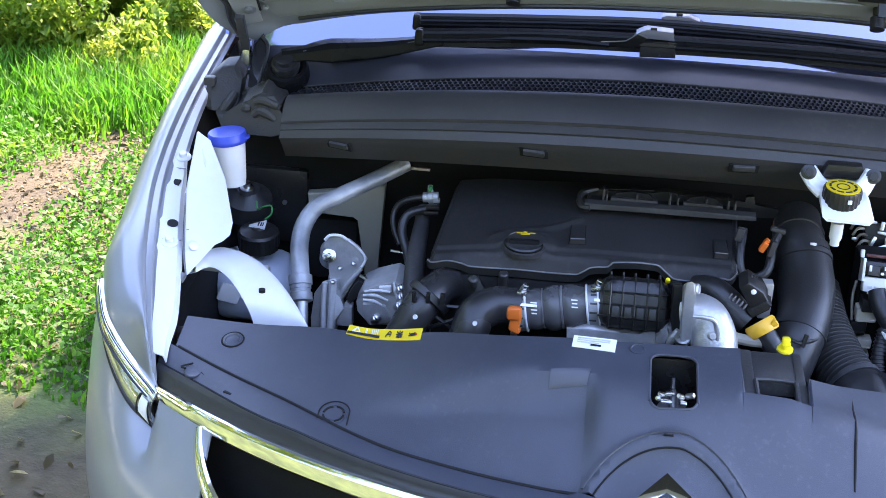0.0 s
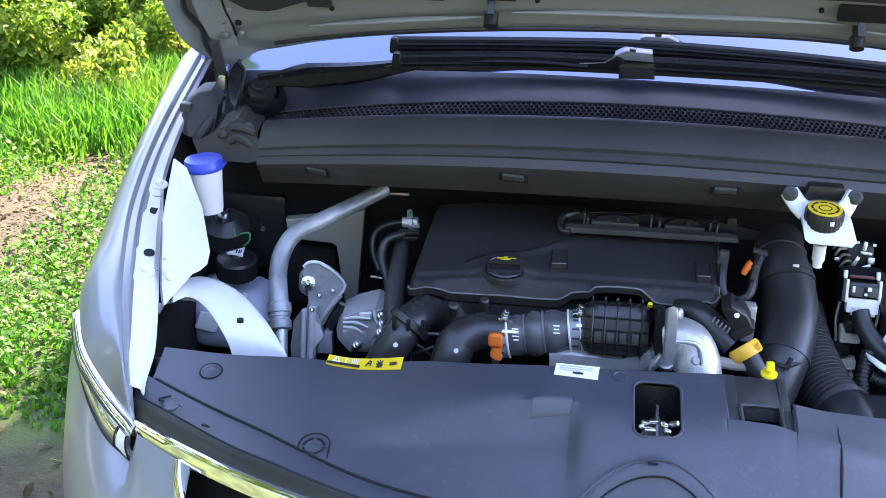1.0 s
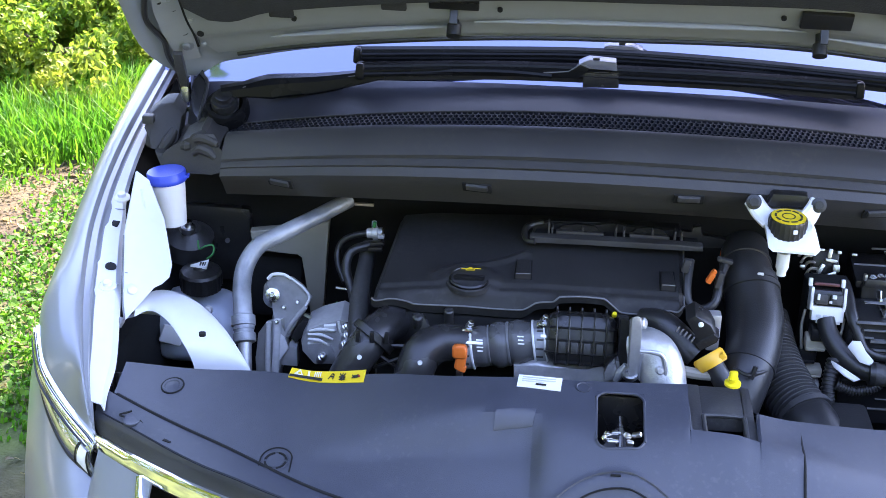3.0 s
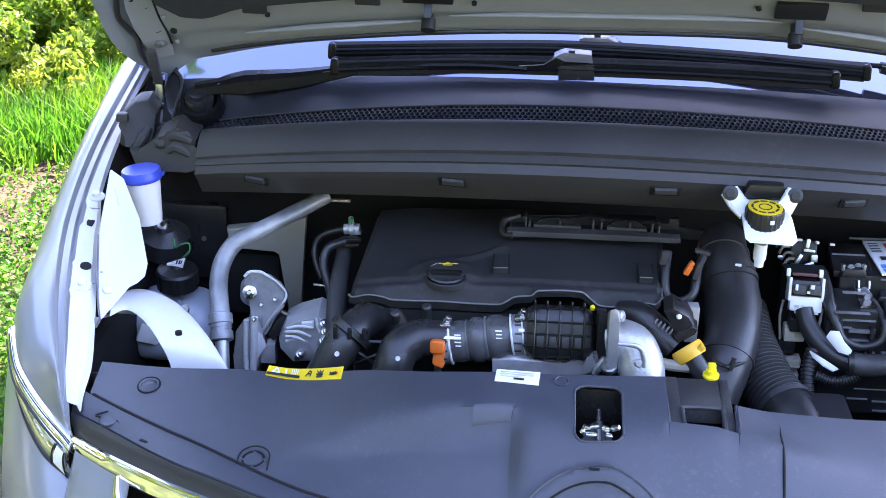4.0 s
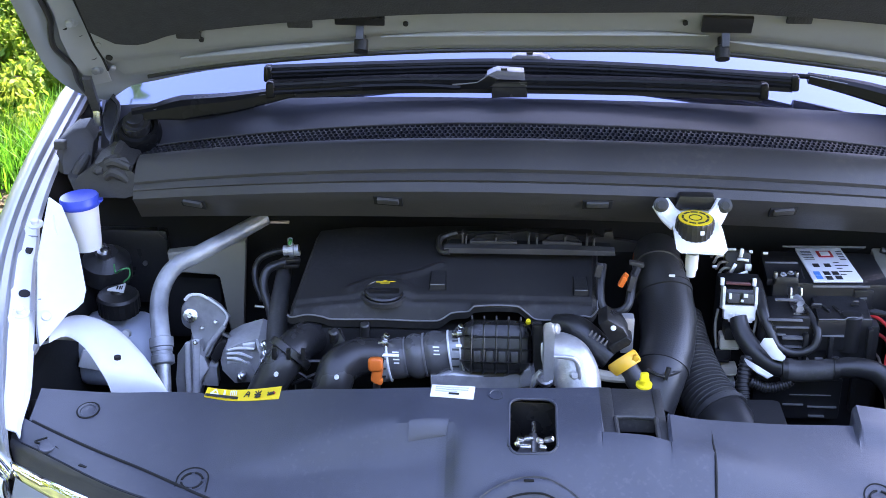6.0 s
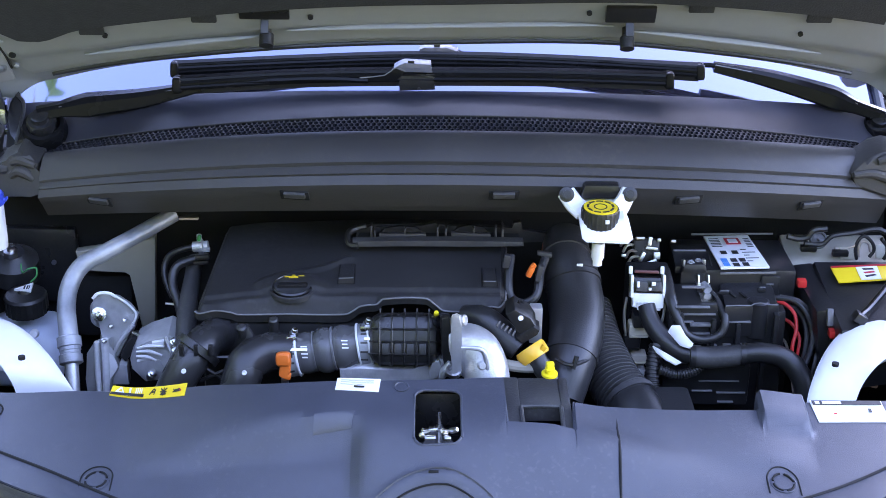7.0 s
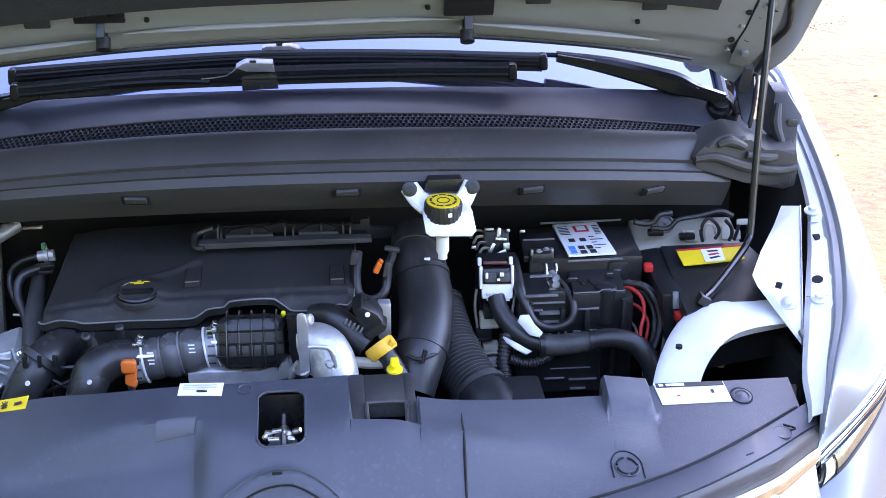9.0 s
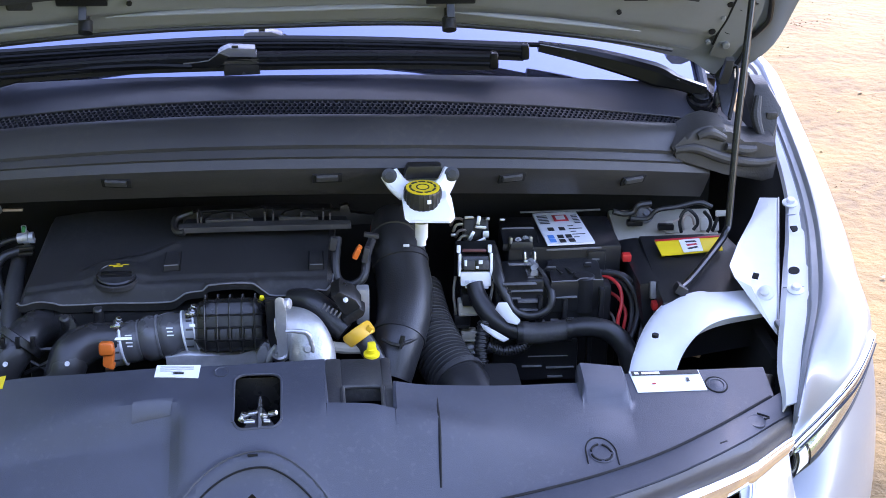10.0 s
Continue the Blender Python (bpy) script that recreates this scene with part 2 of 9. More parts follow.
def leaf_material(name, c1, c2, c3, patch=None):
    m = bpy.data.materials.new(name)
    m.use_nodes = True
    nt, b = m.node_tree, m.node_tree.nodes["Principled BSDF"]
    N, L = nt.nodes.new, nt.links.new
    geo = N("ShaderNodeNewGeometry")
    r = N("ShaderNodeValToRGB")
    e = r.color_ramp.elements
    e[0].position, e[0].color, e[1].position, e[1].color = 0.0, (*c1, 1), 1.0, (*c3, 1)
    k = e.new(0.55)
    k.color = (*c2, 1)
    L(geo.outputs["Random Per Island"], r.inputs[0])
    colour = r.outputs[0]
    if patch:
        tc = N("ShaderNodeTexCoord")
        n = N("ShaderNodeTexNoise")
        n.inputs["Scale"].default_value, n.inputs["Detail"].default_value = 1.7, 5
        L(tc.outputs["Object"], n.inputs["Vector"])
        mr = N("ShaderNodeMapRange")
        mr.inputs[1].default_value, mr.inputs[2].default_value, mr.inputs[4].default_value = 0.50, 0.68, 0.5
        L(n.outputs["Fac"], mr.inputs[0])
        mx = N("ShaderNodeMix")
        mx.data_type = 'RGBA'
        mx.inputs[7].default_value = (*patch, 1)
        L(mr.outputs[0], mx.inputs[0])
        L(colour, mx.inputs[6])
        colour = mx.outputs[2]
    L(colour, b.inputs["Base Color"])
    b.inputs["Roughness"].default_value = 0.55
    tr = N("ShaderNodeBsdfTranslucent")
    L(colour, tr.inputs[0])
    mixs = N("ShaderNodeMixShader")
    mixs.inputs[0].default_value = 0.55
    L(b.outputs[0], mixs.inputs[1])
    L(tr.outputs[0], mixs.inputs[2])
    L(mixs.outputs[0], nt.nodes["Material Output"].inputs[0])
    return m


SOIL = soil_material()
BLADE = leaf_material("grass_blades", (0.04, 0.20, 0.012), (0.07, 0.28, 0.016), (0.14, 0.34, 0.020), (0.30, 0.40, 0.03))
WEED = leaf_material("weed_leaves", (0.05, 0.19, 0.013), (0.09, 0.27, 0.018), (0.15, 0.32, 0.028), (0.26, 0.38, 0.05))
DRY = leaf_material("dry_leaves", (0.06, 0.048, 0.022), (0.17, 0.13, 0.055), (0.46, 0.38, 0.16))
TREE = leaf_material("tree_leaves", (0.04, 0.10, 0.010), (0.11, 0.20, 0.018), (0.28, 0.30, 0.03))
HEDGE = leaf_material("hedge_leaves", (0.09, 0.22, 0.016), (0.17, 0.31, 0.025), (0.29, 0.39, 0.04), (0.42, 0.44, 0.06))
BARK = mat("bark", (0.10, 0.075, 0.05), 0.9, 0, 0.35, 20, 0.8, 60)


# ---- mesh helpers ----
def thing(name, at, label, category, group=""):
    ob = new(name)
    ob.location = at
    ob.empty_display_size = 0.05
    return tagged(ob, label, category, group)


def part(name, bm, material, parent=None, label="", sharp=32):
    me = bpy.data.meshes.new(name)
    bmesh.ops.recalc_face_normals(bm, faces=bm.faces)
    bm.to_mesh(me)
    bm.free()
    me.materials.append(material)
    for p in me.polygons:
        p.use_smooth = True
    me.set_sharp_from_angle(angle=radians(sharp))
    ob = new(name, me)
    if parent:
        base, p = Vector((0, 0, 0)), parent
        while p:
            base += p.location
            p = p.parent
        me.transform(Matrix.Translation(-base))
        ob.parent = parent
    if label:
        ob["label"] = label
    return ob


def V(*a):
    return Vector(a)


def rbox(bm, c, size, rot=(0, 0, 0), bev=0.004, seg=2, taper=1.0):
    """Rounded box; taper narrows its top."""
    g = bmesh.ops.create_cube(bm, size=1.0)
    vs = g["verts"]
    M = Matrix.Translation(c) @ Euler([radians(a) for a in rot]).to_matrix().to_4x4()
    for v in vs:
        k = taper if v.co.z > 0 else 1.0
        v.co = M @ Vector((v.co.x * size[0] * k, v.co.y * size[1] * k, v.co.z * size[2]))
    if bev:
        es = list({e for v in vs for e in v.link_edges})
        bmesh.ops.bevel(bm, geom=es, offset=bev, segments=seg, affect='EDGES', profile=0.6)
    return bm


def spline(pts, steps=6):
    P = [Vector(p) for p in pts]
    if len(P) < 3:
        return [P[0].lerp(P[1], i / steps) for i in range(steps + 1)]
    P = [2 * P[0] - P[1]] + P + [2 * P[-1] - P[-2]]
    out = []
    for i in range(1, len(P) - 2):
        a, b, c, d = P[i - 1:i + 3]
        for j in range(steps):
            t = j / steps
            out.append(0.5 * ((2 * b) + (c - a) * t + (2 * a - 5 * b + 4 * c - d) * t * t + (3 * b - a - 3 * c + d) * t ** 3))
    out.append(P[-2])
    return out


def tube(bm, pts, r, n=14, steps=6, cap=True, ribs=0, amp=0.0, squash=1.0):
    """Round pipe along a smooth line; r is one radius or one for each point; ribs: rings along it."""
    path = spline(pts, steps)
    if ribs:
        path = [path[0].lerp(path[0], 0)] and resample(path, ribs * 4 + 1)
    m = len(path)
    rs = [r] * 2 if not isinstance(r, (list, tuple)) else list(r)
    rings, nrm = [], None
    for i, p in enumerate(path):
        d = (path[min(i + 1, m - 1)] - path[max(i - 1, 0)]).normalized()
        if nrm is None:
            nrm = d.orthogonal().normalized()
        nrm = (nrm - d * nrm.dot(d)).normalized()
        bn = d.cross(nrm)
        f = i / (m - 1) * (len(rs) - 1)
        k = min(int(f), len(rs) - 2)
        rad = rs[k] + (rs[k + 1] - rs[k]) * (f - k)
        if ribs:
            rad += amp * (1 if i % 4 in (1, 2) else -1)
        rings.append([bm.verts.new(p + (nrm * math.cos(2 * math.pi * j / n) + bn * squash * math.sin(2 * math.pi * j / n)) * rad) for j in range(n)])
    for a, b in zip(rings, rings[1:]):
        for j in range(n):
            bm.faces.new((a[j], a[(j + 1) % n], b[(j + 1) % n], b[j]))
    if cap:
        bm.faces.new(rings[0][::-1])
        bm.faces.new(rings[-1])
    return bm


def resample(path, count):
    d = [0]
    for a, b in zip(path, path[1:]):
        d.append(d[-1] + (b - a).length)
    out, k = [], 0
    for i in range(count):
        s = d[-1] * i / (count - 1)
        while k < len(path) - 2 and d[k + 1] < s:
            k += 1
        out.append(path[k].lerp(path[k + 1], (s - d[k]) / max(1e-9, d[k + 1] - d[k])))
    return out


def lathe(bm, prof, at, axis=(0, 0, 1), n=32, wob=0.0, teeth=0):
    """Turned body: (radius, height) pairs along the axis."""
    q = Vector((0, 0, 1)).rotation_difference(Vector(axis).normalized()).to_matrix()
    at = Vector(at)
    rings = []
    for r, h in prof:
        ring = []
        for j in range(n):
            a = 2 * math.pi * j / n
            rr = r * (1 + (wob if (j // max(1, n // (2 * teeth)) if teeth else 0) % 2 else 0))
            ring.append(bm.verts.new(at + q @ Vector((rr * math.cos(a), rr * math.sin(a), h))))
        rings.append(ring)
    for a, b in zip(rings, rings[1:]):
        for j in range(n):
            bm.faces.new((a[j], a[(j + 1) % n], b[(j + 1) % n], b[j]))
    bm.faces.new(rings[0][::-1])
    bm.faces.new(rings[-1])
    return bm


def plate(bm, pts, push, bev=0.0):
    """Solid slab: an outline of places, pushed along a vector."""
    a = [bm.verts.new(Vector(p)) for p in pts]
    b = [bm.verts.new(Vector(p) + Vector(push)) for p in pts]
    n = len(pts)
    fs = [bm.faces.new(a), bm.faces.new(b[::-1])]
    for i in range(n):
        fs.append(bm.faces.new((a[i], b[i], b[(i + 1) % n], a[(i + 1) % n])))
    if bev:
        es = list({e for f in fs[:2] for e in f.edges})
        bmesh.ops.bevel(bm, geom=es, offset=bev, segments=2, affect='EDGES', profile=0.6)
    bmesh.ops.triangulate(bm, faces=[f for f in bm.faces if len(f.verts) > 4])
    return bm


def sheet(bm, fn, us, vs, thick=0.003, skip=None):
    """Curved panel with thickness from fn(u, v)."""
    nu, nv = len(us), len(vs)
    top = [[Vector(fn(u, v)) for v in vs] for u in us]
    A, B = [], []
    for i in range(nu):
        ra, rb = [], []
        for j in range(nv):
            du = top[min(i + 1, nu - 1)][j] - top[max(i - 1, 0)][j]
            dv = top[i][min(j + 1, nv - 1)] - top[i][max(j - 1, 0)]
            nn = du.cross(dv)
            nn = nn.normalized() if nn.length > 1e-12 else Vector((0, 0, 1))
            ra.append(bm.verts.new(top[i][j]))
            rb.append(bm.verts.new(top[i][j] - nn * thick))
        A.append(ra)
        B.append(rb)
    keep = lambda i, j: 0 <= i < nu - 1 and 0 <= j < nv - 1 and not (skip and skip(us[i], us[i + 1], vs[j], vs[j + 1], i, j))
    for i in range(nu - 1):
        for j in range(nv - 1):
            if not keep(i, j):
                continue
            bm.faces.new((A[i][j], A[i + 1][j], A[i + 1][j + 1], A[i][j + 1]))
            bm.faces.new((B[i][j], B[i][j + 1], B[i + 1][j + 1], B[i + 1][j]))
            for (di, dj), (p, q) in (((-1, 0), ((i, j), (i, j + 1))), ((1, 0), ((i + 1, j + 1), (i + 1, j))),
                                     ((0, -1), ((i + 1, j), (i, j))), ((0, 1), ((i, j + 1), (i + 1, j + 1)))):
                if not keep(i + di, j + dj):
                    bm.faces.new((A[p[0]][p[1]], A[q[0]][q[1]], B[q[0]][q[1]], B[p[0]][p[1]]))
    loose = [v for v in bm.verts if not v.link_faces]
    bmesh.ops.delete(bm, geom=loose, context='VERTS')
    return bm


def frange(a, b, n):
    return [a + (b - a) * i / (n - 1) for i in range(n)]


def smooth(a, b, x):
    t = max(0.0, min(1.0, (x - a) / (b - a)))
    return t * t * (3 - 2 * t)


def lerp(a, b, t):
    return a + (b - a) * t


def table(xs, ys, x):
    """Piecewise smooth curve through a few values."""
    if x <= xs[0]:
        return ys[0]
    for i in range(len(xs) - 1):
        if x <= xs[i + 1]:
            t = (x - xs[i]) / (xs[i + 1] - xs[i])
            m0 = (ys[i + 1] - ys[max(i - 1, 0)]) / (xs[i + 1] - xs[max(i - 1, 0)])
            j = min(i + 2, len(xs) - 1)
            m1 = (ys[j] - ys[i]) / (xs[j] - xs[i])
            h = xs[i + 1] - xs[i]
            return ((2 * t ** 3 - 3 * t ** 2 + 1) * ys[i] + (t ** 3 - 2 * t ** 2 + t) * h * m0
                    + (-2 * t ** 3 + 3 * t ** 2) * ys[i + 1] + (t ** 3 - t ** 2) * h * m1)
    return ys[-1]


# ---- ground ----
bm = bmesh.new()
def ground_z(x, y):
    d = max(abs(x) / 6, abs(y) / 9)
    near = 1 if d < 1.5 else 0
    z = 0.05 * noise.noise(V(x * 0.5, y * 0.5, 0)) + 0.02 * noise.noise(V(x * 3, y * 3, 5)) * near
    if x < -1.9:
        z += 0.10 * smooth(-1.9, -3.5, x)
    return z - 0.03
gx = [-2500, -600, -120, -40, -20, -12] + frange(-8, 8, 90) + [12, 20, 40, 120, 600, 2500]
gy = [-2500, -600, -120, -40, -20, -10] + frange(-5, 12, 90) + [16, 24, 40, 120, 600, 2500]
rows = [[bm.verts.new((x, y, ground_z(x, y))) for y in gy] for x in gx]
for i in range(len(gx) - 1):
    for j in range(len(gy) - 1):
        bm.faces.new((rows[i][j], rows[i + 1][j], rows[i + 1][j + 1], rows[i][j + 1]))
tagged(part("ground", bm, SOIL), "dry sandy soil track with worn bare patches", "ground", kind="structure")

# ---- car body: fenders, bumper, chrome line, headlights ----
car = thing("car", (0, 1.0, 0), "silver grey passenger car with its bonnet propped open", "car")


def front_y(x):
    """Plan line of the nose under the bonnet's edge."""
    return -0.03 + 0.50 * x * x


def askew(x):
    """The nose stands a little further forward on one side."""
    return 0.024 * smooth(0.15, 0.40, x) * (1 - 0.6 * smooth(0.60, 0.69, x)) if x > 0 else 0.0


def lip_x(sg, y):
    """Crest of the fender beside the bonnet's gap."""
    ys = (0.10, 0.15, 0.20, 0.25, 0.35, 0.50, 0.60, 0.70, 0.80, 1.0)
    if sg < 0:
        return table(ys, (0.657, 0.678, 0.699, 0.717, 0.747, 0.779, 0.790, 0.794, 0.793, 0.785), y)
    return table(ys, (0.657, 0.678, 0.700, 0.722, 0.766, 0.808, 0.826, 0.836, 0.842, 0.853), y)


def flange_x(sg, y):
    """Outer edge of the bolted flange, below the crest."""
    return lip_x(sg, y) - table((0.15, 0.21, 0.30, 0.45, 0.60, 0.80, 1.0), (0.002, 0.008, 0.018, 0.022, 0.017, 0.015, 0.012), y)


def flange_in(sg, y):
    """Inner edge of the bolted flange."""
    ys = (0.19, 0.21, 0.26, 0.345, 0.45, 0.56, 0.64, 0.81)
    return lip_x(sg, y) - table(ys, (0.026, 0.031, 0.047, 0.055, 0.053, 0.045, 0.033, 0.024) if sg < 0 else (0.026, 0.030, 0.046, 0.058, 0.056, 0.045, 0.034, 0.024), y)


def lip_z(y):
    return table((0.10, 0.15, 0.35, 0.55, 0.80, 1.0), (0.795, 0.812, 0.885, 0.925, 0.985, 1.03), y)


def lamp_top(s):
    """Upper edge of the headlight, from the nose backwards."""
    k = (0, 0.2, 0.4, 0.6, 0.8, 1.0)
    return V(table(k, (0.684, 0.695, 0.725, 0.754, 0.774, 0.797), s), table(k, (0.196, 0.205, 0.221, 0.241, 0.268, 0.326), s),
             table(k, (0.754, 0.763, 0.787, 0.815, 0.832, 0.848), s))


def lamp_low(s):
    k = (0, 0.33, 0.66, 1.0)
    return V(table(k, (0.686, 0.729, 0.771, 0.803), s), table(k, (0.180, 0.198, 0.250, 0.322), s), table(k, (0.703, 0.734, 0.774, 0.822), s))


def side(sg, x, y):
    return sg * x + (table((0.12, 0.19, 0.25, 0.32, 0.60, 1.0), (0.0, 0.002, 0.017, 0.033, 0.056, 0.057), y) if sg > 0 else 0)


def mir(p, sg):
    return V(side(sg, p.x, p.y), p.y, p.z)


def fender_edge(u):
    if u < 0.3:
        return lamp_top(u / 0.3)
    t = (u - 0.3) / 0.7
    y = lerp(0.326, 1.35, t)
    return V(table((0.326, 0.45, 0.7, 1.0, 1.35), (0.797, 0.838, 0.862, 0.88, 0.89), y), y, lerp(0.848, 0.66, smooth(0.0, 0.16, t)))


for sg in (-1, 1):
    def fender(u, v, sg=sg):
        q = mir(fender_edge(u), sg)
        y = 0.148 + (1.35 - 0.148) * (u * 0.55 + 0.45 * u * u) if u < 1 else 1.35
        lx, fx, lz = lip_x(sg, y), flange_x(sg, y), lip_z(y)
        if v < 0.1:
            k = (0, 0.02, 0.04, 0.06, 0.085, 0.1)
            f = table(k, (0, 0.35, 0.45, 0.80, 0.93, 1.0), v)
            return V(sg * lerp(fx - 0.004, lx, f), y, lz + table(k, (-0.017, -0.0135, -0.006, -0.0045, 0.003, 0.005), v))
        t = (v - 0.1) / 0.9
        a = t * math.pi / 2
        p = V(lerp(sg * lx, q.x, math.sin(a)), lerp(y, q.y, t), lz + 0.005 + (q.z - lz - 0.005) * (1 - math.cos(a) ** 0.8))
        p.z += 0.0015 * math.exp(-((t - 0.42) / 0.09) ** 2) * smooth(0.1, 0.3, u)
        return p
    bm = bmesh.new()
    sheet(bm, fender, frange(0, 1, 60), [0, 0.02, 0.03, 0.04, 0.05, 0.06, 0.075, 0.085, 0.1] + frange(0.115, 1, 34), 0.0012 * sg)
    part("fender", bm, PAINT, car, "silver grey painted fender with a soft crease")
    bm = bmesh.new()
    sheet(bm, lambda u, v, sg=sg: V(sg * (lerp(0.862, 0.905, u) - 0.03 * v), lerp(0.45, 1.37, u), lerp(0.68, 0.22, v)), frange(0, 1, 46), frange(0, 1, 24), 0.002 * sg,
          skip=lambda a, b, c, d, i, j: math.hypot(lerp(0.45, 1.37, (a + b) / 2) - 0.80, lerp(0.68, 0.22, (c + d) / 2) - 0.31) < 0.35)
    part("side_panel", bm, PAINT, car)
    # bolted flange along the fender's inner edge
    flange = thing("fender_flange", (sg * 0.70, 0.40, 0.88), "pale painted fender flange with bolts and punched holes", "body panel", "fender flanges")
    def strip(u, v, sg=sg):
        y = lerp(0.190, 0.81, u)
        notch = 0.005 * smooth(0.30, 0.31, u) * (1 - smooth(0.40, 0.42, u)) - 0.004 * smooth(0.56, 0.57, u) * (1 - smooth(0.64, 0.66, u))
        o, i = flange_x(sg, y) + notch, flange_in(sg, y)
        return V(sg * lerp(o, i, v), y, lip_z(y) - 0.013 - 0.006 * v - 0.008 * smooth(0.85, 1.0, v))
    bm = bmesh.new()
    sheet(bm, strip, frange(0, 1, 60), [0, 0.1, 0.2, 0.28, 0.36, 0.5, 0.65, 0.8, 1], 0.002 * sg)
    part("flange_strip", bm, INNER, flange)
    def on_strip(y, f):
        return V(sg * lerp(flange_x(sg, y), flange_in(sg, y), f), y, lip_z(y) - 0.0155)
    bm = bmesh.new()
    rbox(bm, on_strip(0.548, 0.5), (0.011, 0.013, 0.003), (20, 0, sg * 8), 0.001)
    part("hole", bm, SHADE_BLACK, flange, "dark square hole")
    bm = bmesh.new()
    lathe(bm, [(0.0080, -0.003), (0.0080, 0.0012)], on_strip(0.440, 0.52), (sg * -0.2, -0.3, 1), 20)
    part("hole", bm, SHADE_BLACK, flange, "dark oval hole")
    for y, f in ((0.615, 0.7), (0.394, 0.45)):
        bm = bmesh.new()
        lathe(bm, [(0.0125, -0.001), (0.0125, 0.0015), (0.0105, 0.0025), (0.0065, 0.003), (0.0065, 0.008), (0.005, 0.009)], on_strip(y, f), (0, -0.2, 1), 18)
        part("bolt", bm, INNER, flange)
    for y in (0.40, 0.585):
        bm = bmesh.new()
        tube(bm, [on_strip(y, f) + V(0, 0, 0.0002) for f in (0.05, 0.35, 0.65, 0.95)], 0.0011, 6, 2)
        part("pressed_step", bm, PIPE, flange)
    # inner skirt hanging below the flange, slanting to the middle
    skirt = thing("inner_fender_skirt", (sg * 0.68, 0.48, 0.85), "pale painted inner fender plate with square holes", "body panel", "inner fender plates")
    if sg < 0:
        edge = [(-0.743, 0.64, 0.96), (-0.716, 0.61, 0.958), (-0.673, 0.53, 0.929), (-0.64, 0.44, 0.898), (-0.638, 0.415, 0.89), (-0.646, 0.405, 0.884), (-0.656, 0.4, 0.88), (-0.683, 0.345, 0.854), (-0.695, 0.38, 0.871), (-0.719, 0.48, 0.921)]
        spots = ((-0.681, 0.425, 0.884), (-0.688, 0.395, 0.872), (-0.702, 0.465, 0.906))
    else:
        edge = [(0.756, 0.64, 0.925), (0.73, 0.59, 0.912), (0.691, 0.52, 0.901), (0.661, 0.455, 0.893), (0.663, 0.43, 0.885), (0.674, 0.42, 0.879), (0.682, 0.41, 0.88), (0.701, 0.335, 0.84), (0.712, 0.375, 0.862), (0.778, 0.62, 0.932)]
        spots = ((0.694, 0.43, 0.885), (0.701, 0.4, 0.872), (0.721, 0.46, 0.903))
    bm = bmesh.new()
    plate(bm, edge, (sg * 0.003, 0.003, -0.003), 0.0)
    part("plate", bm, INNER, skirt)
    bm = bmesh.new()
    tube(bm, [V(*p) + V(sg * 0.001, -0.001, 0.001) for p in edge[7:]], 0.0012, 6, 3)
    part("panel_gap", bm, PIPE, skirt, "shaded panel gap")
    nrm = V(sg * -0.35, -0.55, 0.75)
    slot = [(-0.714, 0.482, 0.910), (-0.709, 0.482, 0.910), (-0.699, 0.420, 0.888), (-0.703, 0.420, 0.888)] if sg < 0 else [(0.7465, 0.533, 0.900), (0.7515, 0.533, 0.900), (0.7310, 0.459, 0.880), (0.7265, 0.459, 0.880)]
    bm = bmesh.new()
    plate(bm, [V(*p) + V(0, -0.001, 0.001) for p in slot], (0, -0.0005, 0.0015))
    part("pressed_slot", bm, PIPE, skirt, "narrow shaded slot")
    fold = [(-0.722, 0.590, 0.949), (-0.712, 0.560, 0.939), (-0.700, 0.535, 0.930)] if sg < 0 else [(0.765, 0.620, 0.924), (0.745, 0.575, 0.913), (0.728, 0.550, 0.905)]
    bm = bmesh.new()
    tube(bm, [V(*p) + V(0, -0.001, 0.001) for p in fold], [0.002, 0.004, 0.002], 8, 4)
    part("pressed_rib", bm, INNER, skirt)
    bm = bmesh.new()
    rbox(bm, V(*spots[0]) + nrm * 0.004, (0.009, 0.009, 0.004), (36, 0, sg * -32), 0.001)
    part("hole", bm, SHADE_BLACK, skirt)
    bm = bmesh.new()
    lathe(bm, [(0.012, -0.003), (0.012, 0.001), (0.007, 0.002), (0.007, 0.008), (0.005, 0.009)], V(*spots[1]) + nrm * 0.004, nrm, 16)
    part("bolt", bm, INNER, skirt)
    # dark sheet added to close the gap below the flange; its shade is colour
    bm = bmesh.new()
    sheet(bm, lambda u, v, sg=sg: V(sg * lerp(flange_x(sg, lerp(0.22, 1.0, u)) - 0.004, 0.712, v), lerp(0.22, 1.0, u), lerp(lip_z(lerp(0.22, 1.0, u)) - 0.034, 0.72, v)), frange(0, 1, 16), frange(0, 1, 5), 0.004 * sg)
    part("gap_closing_sheet", bm, SHADE_BLACK, car)
    bm = bmesh.new()
    rbox(bm, V(flange_in(sg, 0.34) * sg, 0.34, lip_z(0.34) - 0.030), (0.010, 0.016, 0.008), (20, 0, sg * 12), 0.003)
    part("clip", bm, EDGE, skirt, "grey plastic clip")

    # bumper skin lofted between three plan curves
    def bump(u, v, sg=sg):
        def edge(u):
            if u < 0.6:
                x = 0.686 * u / 0.6
                return V(x, front_y(x) - askew(sg * x) - 0.024 + 0.010 * (u / 0.6) ** 6, 0.743)
            if u < 0.85:
                return lamp_low((u - 0.6) / 0.25)
            return lamp_low(1).lerp(V(0.845, 0.50, 0.70), (u - 0.85) / 0.15)
        k = (0, 0.25, 0.45, 0.6, 0.72, 0.85, 1.0)
